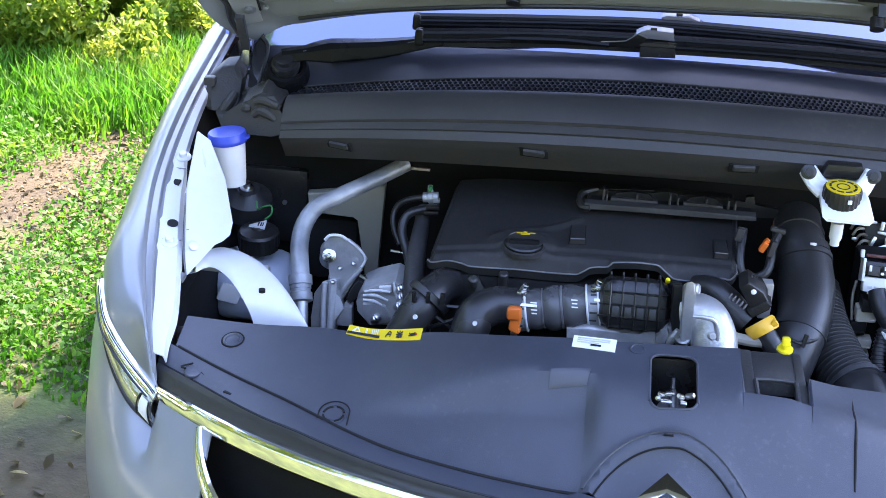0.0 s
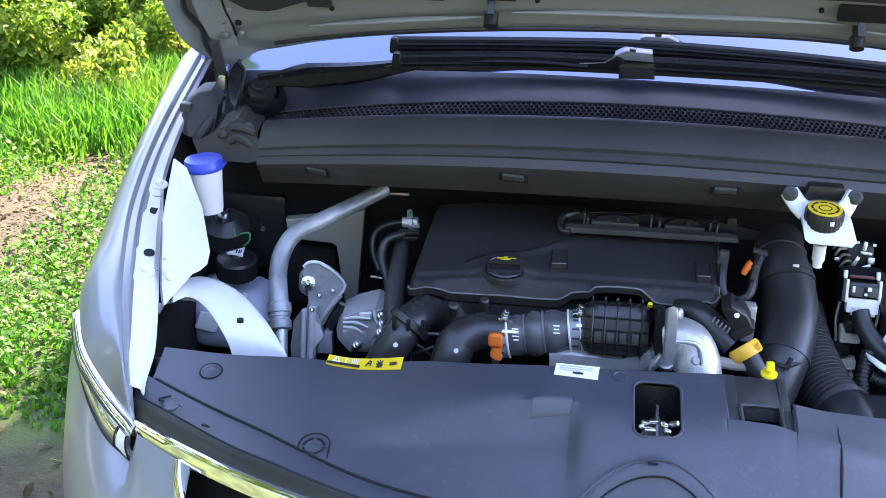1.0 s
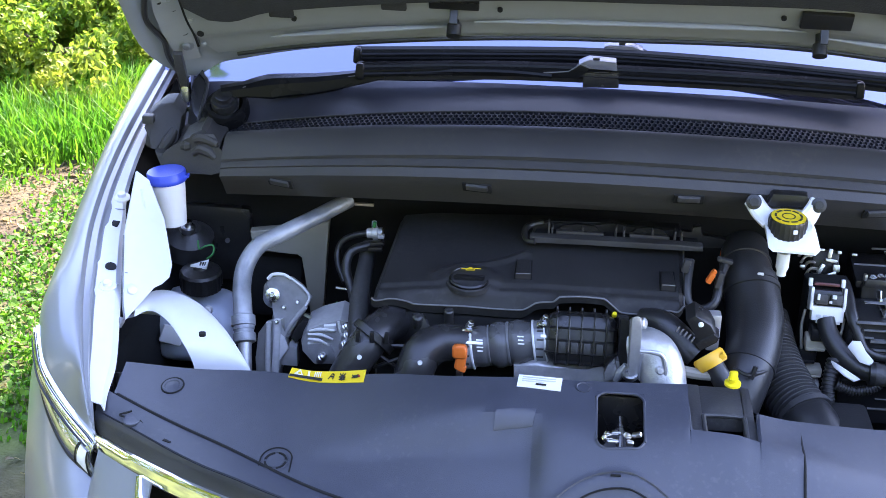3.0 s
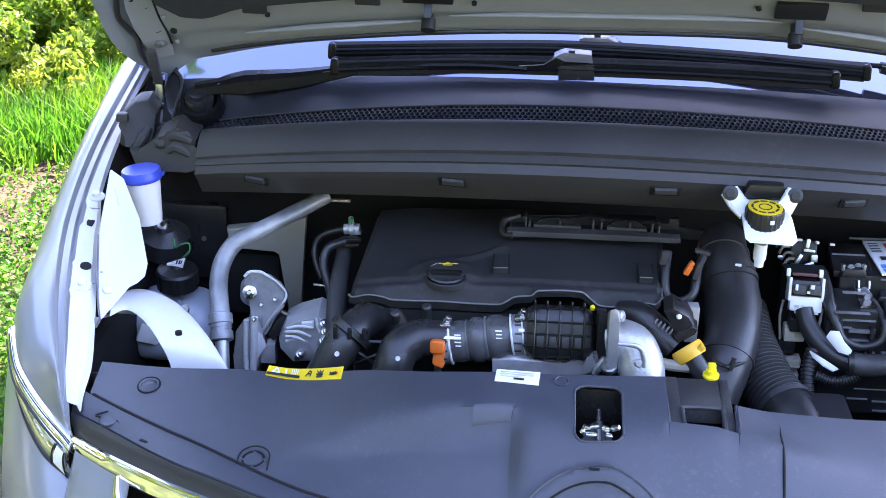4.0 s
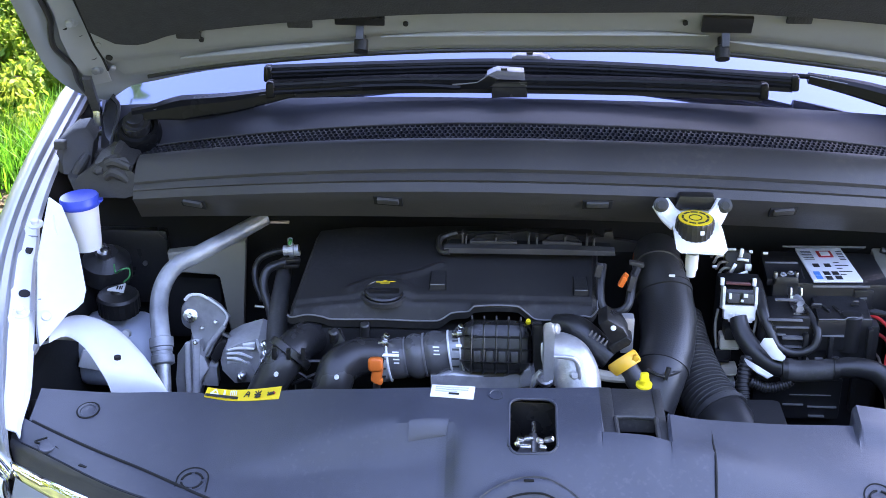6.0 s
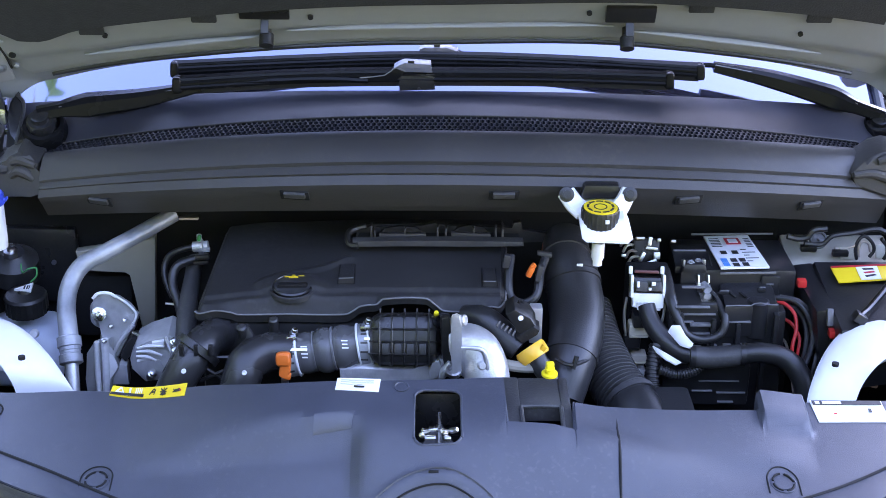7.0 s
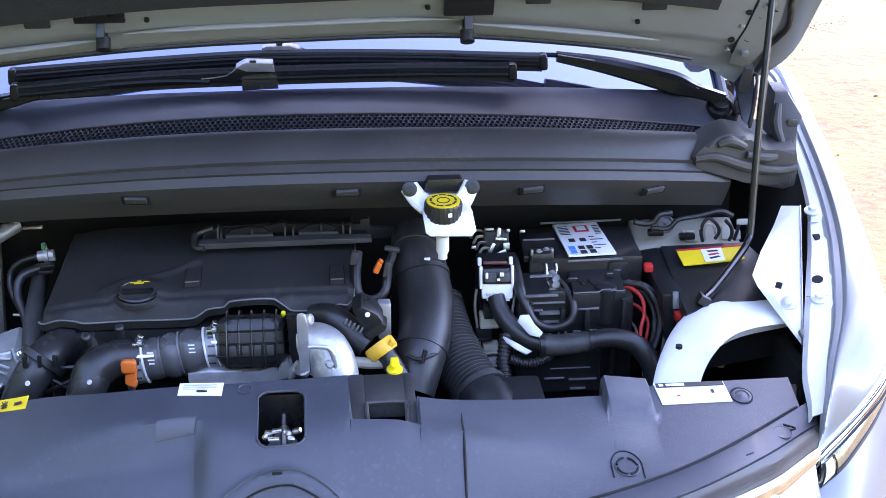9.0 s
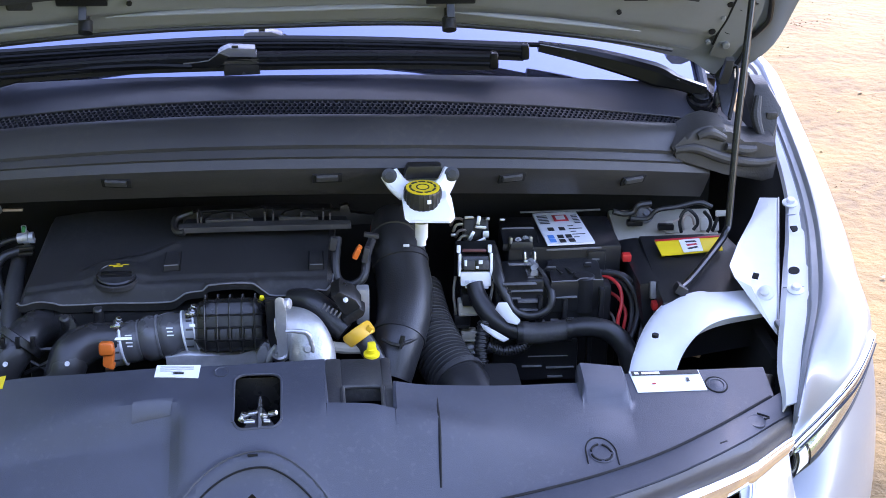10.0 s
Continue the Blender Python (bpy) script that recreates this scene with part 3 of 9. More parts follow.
        m = V(table(k, (0, 0.30, 0.52, 0.68, 0.78, 0.835, 0.862), u), table(k, (-0.13, -0.095, -0.02, 0.075, 0.18, 0.32, 0.50), u), 0.56)
        lo = V(m.x * 0.97, m.y + 0.03, 0.20)
        t = edge(u)
        if v < 0.5:
            w = v / 0.5
            k_ = 1 - (1 - w) ** 1.6
            p = V(lerp(t.x, m.x, k_), lerp(t.y, m.y, k_), lerp(t.z, m.z, w))
            f = 0.006 * math.sin(w * math.pi)
            d = V(0.35 * u, -0.8, 0.4).normalized()
            return mir(p + d * f, sg)
        return mir(m.lerp(lo, (v - 0.5) * 2), sg)
    def soft_bump(u, v):
        h = 0.070 * smooth(0.06, 0.26, v) * (1 - smooth(0.8, 0.95, u)) * smooth(0.40, 0.52, u)
        return sum((bump(u + h * k / 4, v) for k in range(-4, 5)), V(0, 0, 0)) / 9
    bm = bmesh.new()
    sheet(bm, soft_bump, frange(0, 1, 80), frange(0, 1, 30), -0.003 * sg, skip=lambda a, b, c, d, i, j: c < 0.24 and b < 0.53)
    part("bumper", bm, PAINT, car, "silver grey painted bumper skin")
    bm = bmesh.new()
    sheet(bm, lambda u, v, sg=sg: V(sg * lerp(0, 0.62, u), front_y(lerp(0, 0.62, u)) + 0.012, lerp(0.755, 0.56, v)), frange(0, 1, 14), frange(0, 1, 6), 0.003)
    part("grille", bm, SHADE_BLACK, car, "matt black grille")
    bm = bmesh.new()
    tube(bm, [bump(0.535, 0.01), bump(0.530, 0.06), bump(0.518, 0.12), bump(0.498, 0.18), bump(0.465, 0.225), bump(0.4, 0.245), bump(0.2, 0.25), bump(0.0, 0.25)], [0.006, 0.009, 0.012, 0.012, 0.011, 0.010], 10, 5, squash=0.7)
    part("grille_frame", bm, CHROME, car, "chrome grille frame")
    bm = bmesh.new()
    SP = ((0.003, 0.762), (0.0, 0.7625), (-0.004, 0.761), (-0.007, 0.757), (-0.0085, 0.756), (-0.0110, 0.7475), (-0.0128, 0.740), (-0.011, 0.737))
    def chrome_at(u, v, sg=sg):
        x = 0.690 * u
        p, q = SP[min(int(v), 6)], SP[min(int(v), 6) + 1]
        f = v - min(int(v), 6)
        return V(sg * x, front_y(x) - askew(sg * x) - 0.018 + 0.012 * u ** 6 + lerp(p[0], q[0], f) * (1 - 0.35 * u ** 4), lerp(p[1], q[1], f) - 0.002 * u * u)
    sheet(bm, chrome_at, frange(0, 1, 40), range(8), 0.003 * -sg)
    part("chrome_strip", bm, CHROME, car, "chrome strip along the nose")
    lamp = thing("headlight", (sg * 0.72, 0.25, 0.75), "slim clear headlight with bright reflector and chrome trim", "headlight", "headlights")
    def lens(u, v, sg=sg):
        p = lamp_top(u).lerp(lamp_low(u), v)
        return mir(p + V(0.6, -0.6, 0.3) * 0.010 * math.sin(v * math.pi), sg)
    bm = bmesh.new()
    sheet(bm, lens, frange(0, 1, 30), frange(0.1, 1, 10), -0.006 * sg)
    part("lens", bm, CLEAR, lamp)
    bm = bmesh.new()
    sheet(bm, lambda u, v, sg=sg: lens(u, lerp(-0.03, 0.30 + 0.12 * smooth(0.35, 0.8, u), v)) + V(sg * 0.5, -0.6, 0.4) * (0.004 * math.sin(v * math.pi) - 0.002 * math.exp(-((v - 0.45) / 0.08) ** 2)), frange(0, 1, 40), frange(0, 1, 14), -0.003 * sg)
    part("chrome_band", bm, CHROME, lamp, "bright chrome band over the lens")
    # dark tube paints the dark reflection running along the chrome
    bm = bmesh.new()
    tube(bm, [lens(u, 0.13 + 0.05 * smooth(0.35, 0.8, u)) + V(sg * 0.0022, -0.0026, 0.0016) for u in frange(0.0, 0.97, 15)], 0.0009, 6, 3)
    part("band_reflection", bm, GLOSS, lamp, "dark line standing in for a reflection in the chrome")
    bm = bmesh.new()
    tube(bm, [lens(u, -0.05) + V(sg * -0.001, 0.001, 0.001) for u in frange(0.0, 1.0, 15)], 0.0018, 6, 3)
    part("panel_gap", bm, SHADE_BLACK, lamp, "dark gap under the fender edge")
    bm = bmesh.new()
    tube(bm, [lens(u, 0.33 + 0.12 * smooth(0.35, 0.8, u)) + V(sg * 0.001, -0.002, 0) for u in frange(0.10, 0.97, 11)], [0.001, 0.0016, 0.0016, 0.001], 8, 3, squash=0.6)
    part("dark_bezel", bm, GLOSS, lamp, "black lamp bezel")
    bm = bmesh.new()
    sheet(bm, lambda u, v, sg=sg: lens(lerp(0.03, 0.15, u), lerp(0.36, 0.93 - 0.08 * u, v)) + V(sg * 0.0025, -0.004, 0.001), frange(0, 1, 6), frange(0, 1, 6), -0.002 * sg)
    part("marker_lens", bm, BRIGHT, lamp, "bright faceted marker lens")
    for u_ in (0.02, 0.18):
        bm = bmesh.new()
        tube(bm, [lens(u_, v) + V(sg * 0.002, -0.003, 0.001) for v in (0.36, 0.55, 0.75, 0.97)], 0.0013, 6, 3)
        part("divider", bm, GLOSS, lamp)
    bm = bmesh.new()
    tube(bm, [lens(u, 1.0) for u in frange(0.0, 1.0, 11)], 0.003, 8, 3)
    part("seal", bm, RUBBER, lamp)

# near-black sheets inside the engine bay, coloured for its deep shade
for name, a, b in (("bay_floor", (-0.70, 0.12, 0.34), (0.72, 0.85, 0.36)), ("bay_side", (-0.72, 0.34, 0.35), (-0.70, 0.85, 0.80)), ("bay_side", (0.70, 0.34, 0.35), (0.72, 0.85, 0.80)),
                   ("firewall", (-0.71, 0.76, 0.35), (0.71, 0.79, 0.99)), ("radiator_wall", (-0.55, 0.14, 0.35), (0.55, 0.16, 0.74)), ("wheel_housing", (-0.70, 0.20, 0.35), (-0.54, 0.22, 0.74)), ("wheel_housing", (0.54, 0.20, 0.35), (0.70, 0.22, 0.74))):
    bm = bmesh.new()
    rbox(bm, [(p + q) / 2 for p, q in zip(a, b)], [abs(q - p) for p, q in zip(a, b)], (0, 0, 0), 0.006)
    part(name, bm, SHADE_BLACK, car)

# ---- front cover panel over the radiator ----
def bulge(x, y):
    """The raised middle of the cover, stepped at both flanks."""
    if x < 0:
        wide = smooth(-0.42, -0.13, x) ** 0.8
        step = 0.62 * smooth(-0.42, -0.13, x) + 0.38 * smooth(-0.124, -0.094, x)
        return 0.066 * lerp(step, wide, smooth(0.094, 0.122, y))
    far = table((0.0, 0.12, 0.165, 0.20, 0.30, 0.40, 0.46), (0.066, 0.066, 0.050, 0.040, 0.022, 0.010, 0.0), x)
    near = 0.066 - 0.004 * smooth(0.130, 0.150, x) - 0.062 * smooth(0.15, 0.42, x)
    return lerp(near, far, smooth(0.095, 0.135, y))


def slam_z(x, y):
    z = 0.80 + 0.24 * (y - 0.10) - 0.07 * (x * x - 0.18)
    b = bulge(x, y) * smooth(-0.06, 0.10, y - 0.2 * abs(x))
    r = math.hypot(x + 0.018, y + 0.065)
    arch = 0.006 * (1 - smooth(0.109, 0.117, r)) - 0.008 * (1 - smooth(0.094, 0.102, r))
    pad = 0.012 * smooth(0.396, 0.405, x) * (1 - smooth(0.462, 0.468, x)) * smooth(0.178, 0.205, y)
    return z + b + arch + pad


def rear_y(x):
    if x < 0.07:
        return table((-0.665, -0.568, -0.46, -0.334, -0.221, -0.142, 0.07), (0.280, 0.265, 0.259, 0.234, 0.192, 0.179, 0.184), x)
    if x < 0.154:
        return 0.108
    if x < 0.40:
        return lerp(0.160, 0.214, (x - 0.154) / 0.246)
    return 0.238 + 0.13 * (x - 0.40)


def seam_y(x):
    return front_y(x) + 0.012 + (0.017 * smooth(-0.33, -0.52, x) if x < 0 else 0.015 * smooth(0.46, 0.70, x))


panel = thing("radiator_cover", (0, 0.1, 0.80), "satin black plastic cover over the radiator, dusty", "cover panel")
GLEAM_OUTLINE = [(-0.163, 0.123), (-0.114, 0.125), (-0.118, 0.109), (-0.164, 0.107)]
xs = sorted(set([round(v, 4) for v in frange(-0.665, 0.665, 120)] + [-0.042, 0.016, 0.0695, 0.0705, 0.1535, 0.1545, 0.396, 0.3995, 0.4005, 0.405, 0.462, 0.465, 0.468, -0.128, -0.117, -0.106, 0.198, 0.206, 0.214]))


def slam(u, v):
    x = u
    f0 = seam_y(x)
    r = rear_y(x)
    a = max(0.075, lerp(f0, r, 0.45))
    b = max(0.162, lerp(f0, r, 0.80))
    b = min(b, r - 0.004)
    a = min(a, b - 0.01)
    if v <= 1:
        y = lerp(f0, a, v)
    elif v <= 2:
        y = lerp(a, b, v - 1)
    elif v <= 3:
        y = lerp(b, r, v - 2)
    else:
        return V(x, r + 0.003, slam_z(x, r) - 0.05 * (v - 3))
    return V(x, y, slam_z(x, y))


bm = bmesh.new()
vs = frange(0, 1, 18) + frange(1, 2, 7)[1:] + frange(2, 3, 5)[1:] + [3.15, 4]
sheet(bm, slam, xs, vs, 0.0025, skip=lambda a, b, c, d, i, j: a >= -0.0421 and b <= 0.0161 and 1 <= c and d <= 2.0001)
part("panel", bm, SLAM, panel)
# patch of light on the cover, put in as a thin paler sheet
bm = bmesh.new()
sheet(bm, lambda u, v: V(*V(*GLEAM_OUTLINE[0], 0).lerp(V(*GLEAM_OUTLINE[1], 0), u).lerp(V(*GLEAM_OUTLINE[3], 0).lerp(V(*GLEAM_OUTLINE[2], 0), u), v).xy, 0) + V(0, 0, 0.0008), frange(0, 1, 8), frange(0, 1, 6), -0.0008)
for v_ in bm.verts:
    v_.co.z += slam_z(v_.co.x, v_.co.y)
part("gleam_patch", bm, GLEAM, panel, "pale patch painting a soft gleam on the cover")
# stepped band in front of the seam
bm = bmesh.new()
def seam2_y(x):
    return front_y(x) - 0.020 + 0.016 * smooth(0.50, 0.66, abs(x)) - 0.6 * askew(x)
def strip_y(x):
    return front_y(x) - 0.018 + 0.012 * (abs(x) / 0.682) ** 6 - askew(x)
def band(u, v):
    f1, f2, f3 = seam_y(u), seam2_y(u), strip_y(u) + 0.003
    z1 = slam_z(u, f1)
    z2 = min(0.793, z1 - 0.006)
    prof = ((f1 + 0.002, z1 - 0.006), (f1 - 0.002, z1 - 0.002), (lerp(f1, f2, 0.5), lerp(z1, z2, 0.5) + 0.001), (f2 + 0.002, z2 + 0.001), (f2, z2 - 0.004), (f2 - 0.003, z2), (lerp(f2, f3, 0.6) - 0.004, z2 - 0.008), (f3, 0.764), (f3 + 0.002, 0.752))
    k = min(int(v), 7)
    p, q = prof[k], prof[k + 1]
    return V(u, lerp(p[0], q[0], v - k), lerp(p[1], q[1], v - k))
sheet(bm, band, frange(-0.684, 0.684, 90), [0, 1, 2, 3, 4, 5, 5.5, 6, 6.5, 7, 8], 0.002)
part("front_band", bm, SLAM, panel)

# ---- windscreen, cowl and bulkhead trim ----
def cowl_y(x):
    return 0.42 * x * x


def cowl_z(x, up=1.0):
    return -0.19 * x * x - (0.052 * x * x * up if x < 0 else 0)


screen = thing("windscreen", (0, 1.2, 1.2), "clear windscreen reflecting the pale sky", "windscreen")
bm = bmesh.new()
def glass(u, v):
    x = lerp(-0.72, 0.72, u)
    y = 0.745 + 0.18 * x * x + 0.75 * v
    return V(x, y, 1.078 - 0.16 * x * x + 0.48 * v - 0.05 * v * v)
sheet(bm, glass, frange(0, 1, 30), frange(0, 1, 10), 0.006)
part("pane", bm, GLASS, screen)
bm = bmesh.new()
tube(bm, [glass(u, 0.0) + V(0, -0.004, 0.003) for u in frange(0, 1, 30)], 0.005, 8, 2)
part("lower_seal", bm, RUBBER, screen, "black rubber lower seal")
for a_ in (0.0, 1.0):
    bm = bmesh.new()
    tube(bm, [glass(a_, v) + V(0, -0.004, 0.004) for v in frange(0, 1, 8)], 0.008, 8, 2)
    part("side_seal", bm, RUBBER, screen)
bm = bmesh.new()
sheet(bm, lambda u, v: V(lerp(-0.8, 0.8, u), lerp(0.80, 2.4, v), 0.96), [0, 0.5, 1], [0, 0.5, 1], 0.02)
part("cabin_floor", bm, DASH, car)

cowl = thing("cowl_panel", (0, 0.65, 1.05), "black plastic cowl panel with a mesh air inlet", "cowl panel")
bm = bmesh.new()
def shelf(u, v):
    x = lerp(-0.70, 0.70, u)
    y = lerp(0.632, 0.775, v)
    z = lerp(1.096, 1.093, v) + 0.003 * math.sin(v * 3.14)
    dy = cowl_y(x) * lerp(0.75, 0.30, v)
    return V(x, y + dy, z + cowl_z(x, 1 - v) * lerp(1, 0.52 if x < 0 else 0.47, v))
sheet(bm, shelf, frange(0, 1, 50), frange(0, 1, 8), 0.004)
part("shelf", bm, COWL, cowl)
# mesh inlet: solid back and a net of hexagonal bars
bm = bmesh.new()
def inlet(u, v):
    x = lerp(-0.66, 0.65, u)
    y = lerp(0.556, 0.630, v)
    return V(x, y + cowl_y(x) * lerp(0.9, 0.75, v), lerp(1.092, 1.097, v) + cowl_z(x))
sheet(bm, lambda u, v: inlet(u, v) + V(0, 0, -0.012), frange(0, 1, 40), [0, 1], 0.002)
part("inlet_back", bm, SHADE_BLACK, cowl)
bm = bmesh.new()
NU, NV = 160, 6
def bar(p, q, w=0.0011):
    d = (q - p)
    s = Vector((-d.y, d.x, 0)).normalized() * w
    a = [bm.verts.new(c) for c in (p - s, q - s, q + s, p + s)]
    b = [bm.verts.new(c + V(0, 0, -0.006)) for c in (p - s, q - s, q + s, p + s)]
    bm.faces.new(a)
    for i in range(4):
        bm.faces.new((a[i], b[i], b[(i + 1) % 4], a[(i + 1) % 4]))
for i in range(NU):
    for j in range(NV):
        off = 0.5 if j % 2 else 0
        c = lambda du, dv: inlet((i + 0.5 + off + du) / (NU + 1), (j + 0.5 + dv) / NV)
        bar(c(-0.5, -0.28), c(0, -0.62) if j else c(0, -0.5))
        bar(c(0.5, -0.28), c(0, -0.62) if j else c(0, -0.5))
        bar(c(-0.5, -0.28), c(-0.5, 0.32))
part("mesh_inlet", bm, NET, cowl)
# bulkhead trim: rounded padded wall below the inlet
trim = thing("bulkhead_trim", (0, 0.5, 1.03), "dusty dark grey moulded bulkhead trim with clip slots", "trim panel")
bm = bmesh.new()
PROF = ((0.560, 1.092), (0.549, 1.0955), (0.540, 1.0945), (0.528, 1.089), (0.516, 1.079), (0.5065, 1.0685), (0.5065, 1.0660), (0.516, 1.0650), (0.517, 1.0620), (0.5040, 1.0605),
        (0.4985, 1.0550), (0.5000, 1.0530), (0.511, 1.0525), (0.511, 1.0500), (0.4965, 1.0485), (0.4930, 1.0430), (0.4975, 1.034), (0.5075, 1.021), (0.5190, 1.006), (0.530, 0.993), (0.545, 0.988))
def wall(u, v):
    x = lerp(-0.612, 0.68, u)
    k = min(int(v), len(PROF) - 2)
    p, q = PROF[k], PROF[k + 1]
    y, z = lerp(p[0], q[0], v - k), lerp(p[1], q[1], v - k)
    return V(x, y + cowl_y(x) * 0.95, z + cowl_z(x, smooth(1.0, 1.08, z)))
sheet(bm, wall, frange(0, 1, 60), range(len(PROF)), 0.006)
part("padding", bm, FOAM, trim, sharp=30)
# near-black groove lines and paler ridge lines: shade and highlight as colour
for k, r_, m in ((1.3, 0.0012, HOSE), (5.4, 0.0009, HOSE), (7.5, 0.0017, SHADE_BLACK), (9.7, 0.0010, HOSE), (12.5, 0.0015, SHADE_BLACK), (14.5, 0.0009, HOSE)):
    bm = bmesh.new()
    tube(bm, [wall(u, k) + V(0, -0.0005, 0.0002) for u in frange(0.005, 0.995, 40)], r_, 6, 2)
    part("painted_relief_line", bm, m, trim)
for v_ in (0.0, 1.0):
    bm = bmesh.new()
    tube(bm, [inlet(u, v_) + V(0, 0, 0.001) for u in frange(0, 1, 40)], 0.0014, 6, 2)
    part("inlet_edge", bm, HOSE, cowl)
for a, b, row in ((0.028, 0.095, 10.2), (0.517, 0.586, 5.2)):
    for k in range(12):
        bm = bmesh.new()
        rbox(bm, wall(lerp(a, b, k / 11), row) + V(0, -0.0015, 0), (0.0050, 0.003, 0.0020), (0, 0, 0), 0)
        part("moulded_dash", bm, CONN, trim)
for c in ((-0.514, 0.588, 0.967), (-0.216, 0.485, 1.028), (0.08, 0.486, 1.038), (0.35, 0.531, 1.015), (0.547, 0.61, 0.975)):
    bm = bmesh.new()
    at = wall((c[0] + 0.612) / 1.292, 16.45) + V(0, -0.0062, -0.0034)
    rbox(bm, at + V(0, -0.0005, 0), (0.042, 0.003, 0.017), (28, 0, 40 * c[0]), 0.001)
    part("clip_slot", bm, SHADE_BLACK, trim)
    bm = bmesh.new()
    rbox(bm, at + V(0, -0.004, 0.0015), (0.031, 0.007, 0.0095), (28, 0, 40 * c[0]), 0.0015)
    part("clip", bm, HOSE, trim)
    bm = bmesh.new()
    rbox(bm, at + V(0, -0.0005, 0.011), (0.048, 0.004, 0.0025), (28, 0, 40 * c[0]), 0.001)
    part("clip_hood", bm, FOAM, trim)

# ---- bonnet, seen from below ----
bonnet = thing("bonnet", (0, 0.8, 1.15), "open silver grey bonnet with felt pad beneath", "bonnet")
def hood(u, v):
    """u across, v from the hinge edge forwards and up."""
    x = lerp(-0.80, 0.80, u)
    e = abs(x) / 0.80
    y0 = 0.765 + 0.10 * e ** 3
    z0 = 1.178 - 0.16 * x * x + 0.012 * smooth(-0.05, 0.30, x)
    d = 1.0 * v
    x *= 0.965 if x < 0 else 1
    q = max(0.0, 1 - v / 0.11)
    x *= 1 + 0.07 * v - 0.10 * smooth(0.55, 1, e) * (1 - math.sqrt(1 - q * q))
    roll = 0.022 * smooth(0.90, 1.0, e)
    return V(x, y0 - d * 0.62 - 0.80 * roll, z0 + d * 0.80 - 0.06 * d * d - 0.62 * roll)
bm = bmesh.new()
sheet(bm, hood, [0, 0.008, 0.016, 0.025, 0.035, 0.05] + frange(0.07, 0.93, 30) + [0.95, 0.965, 0.975, 0.984, 0.992, 1], [0, 0.004, 0.01, 0.02, 0.03, 0.045, 0.06, 0.08, 0.11] + frange(0.15, 1, 12), -0.012)
part("skin", bm, PAINT, bonnet)
bm = bmesh.new()
def inner(u, v):
    p = hood(lerp(0.06, 0.94, u), lerp(0.004, 0.9, v))
    s = 0.014 * smooth(0.0, 0.015, v) + 0.010 * smooth(0.05, 0.07, v)
    return p + V(0, -0.6, -0.35) * s
sheet(bm, inner, frange(0, 1, 40), [0, 0.006, 0.012, 0.02, 0.035, 0.05, 0.058, 0.066, 0.075, 0.09, 0.11, 0.2, 0.5, 1], -0.004)
part("inner_frame", bm, HOODIN, bonnet, "dull silver grey inner frame")
bm = bmesh.new()
def pad_edge(h):
    return 0.122 + 0.028 * smooth(0.55, 0.90, h) - 0.016 * math.exp(-((h - 0.11) / 0.025) ** 2) + 0.03 * smooth(0.085, 0.065, h)
def pad(u, v):
    h = lerp(0.065, 0.90, u)
    p = hood(h, lerp(pad_edge(h), 0.85, v))
    return p + V(0, -0.6, -0.35) * 0.034
sheet(bm, pad, frange(0, 1, 80), frange(0, 1, 8), -0.012)
part("felt_pad", bm, PAD, bonnet, "black felt sound pad")
for sg in (-1, 1):
    bm = bmesh.new()
    c = V(sg * 0.27, 0.712, 1.19)
    lathe(bm, [(0.011, -0.012), (0.011, 0.006), (0.007, 0.010), (0.007, 0.022)], c, (0, 0.6, 0.8), 16)
    rbox(bm, c + V(0, -0.012, 0.040), (0.012, 0.006, 0.06), (-30, 0, 0), 0.002)
    part("bump_stop", bm, RUBBER, bonnet, "black rubber bump stop")

# ---- engine cover ----
engine = thing("engine", (-0.1, 0.45, 0.7), "diesel engine under a black plastic cover", "engine")
bm = bmesh.new()
def front_z(x):
    """Wavy lower rim of the cover along its front."""
    return table((-0.357, -0.350, -0.327, -0.305, -0.294, -0.23, -0.142, -0.130, -0.123, -0.111, -0.097, -0.090, -0.029, -0.016, -0.003, 0.04, 0.063, 0.076, 0.083),
                 (0.869, 0.863, 0.868, 0.865, 0.861, 0.862, 0.862, 0.869, 0.875, 0.878, 0.880, 0.888, 0.890, 0.880, 0.869, 0.870, 0.877, 0.876, 0.887), x)
CREASE = ((-0.268, 0.486), (-0.245, 0.503), (-0.222, 0.511), (-0.195, 0.516), (-0.170, 0.526), (-0.142, 0.547))
def crease_gap(x, y):
    best = 9.0
    for (a, b), (c, d) in zip(CREASE, CREASE[1:]):
        t = max(0, min(1, ((x - a) * (c - a) + (y - b) * (d - b)) / ((c - a) ** 2 + (d - b) ** 2)))
        best = min(best, math.hypot(x - a - t * (c - a), y - b - t * (d - b)))
    return best
def cover_z(x, y):
    full = 0.884 + 0.14 * (y - 0.44) + 0.006 * smooth(-0.26, -0.10, x) - 0.010 * smooth(-0.26, -0.36, x)
    full += 0.0035 * math.exp(-(crease_gap(x, y) / 0.006) ** 2)
    full += 0.006 * (1 - smooth(0.028, 0.052, math.hypot(x + 0.219, (y - 0.474) * 1.25)))
    full -= 0.004 * smooth(0.468, 0.460, y)
    return lerp(front_z(x), full, smooth(0.437, 0.453, y))
def cov(u, v):
    y = lerp(0.440, 0.66, max(0, v))
    x = lerp(lerp(-0.355, -0.338, max(0, v)), lerp(0.083, 0.093, max(0, v)), u)
    if v < 0:
        return V(x, y + 0.003, front_z(x) - 0.012)
    side_drop = 0.010 * smooth(0.985, 1.0, u) + 0.012 * smooth(0.02, 0.0, u)
    return V(x, y, cover_z(x, y) - side_drop * smooth(0.0, 0.05, v))
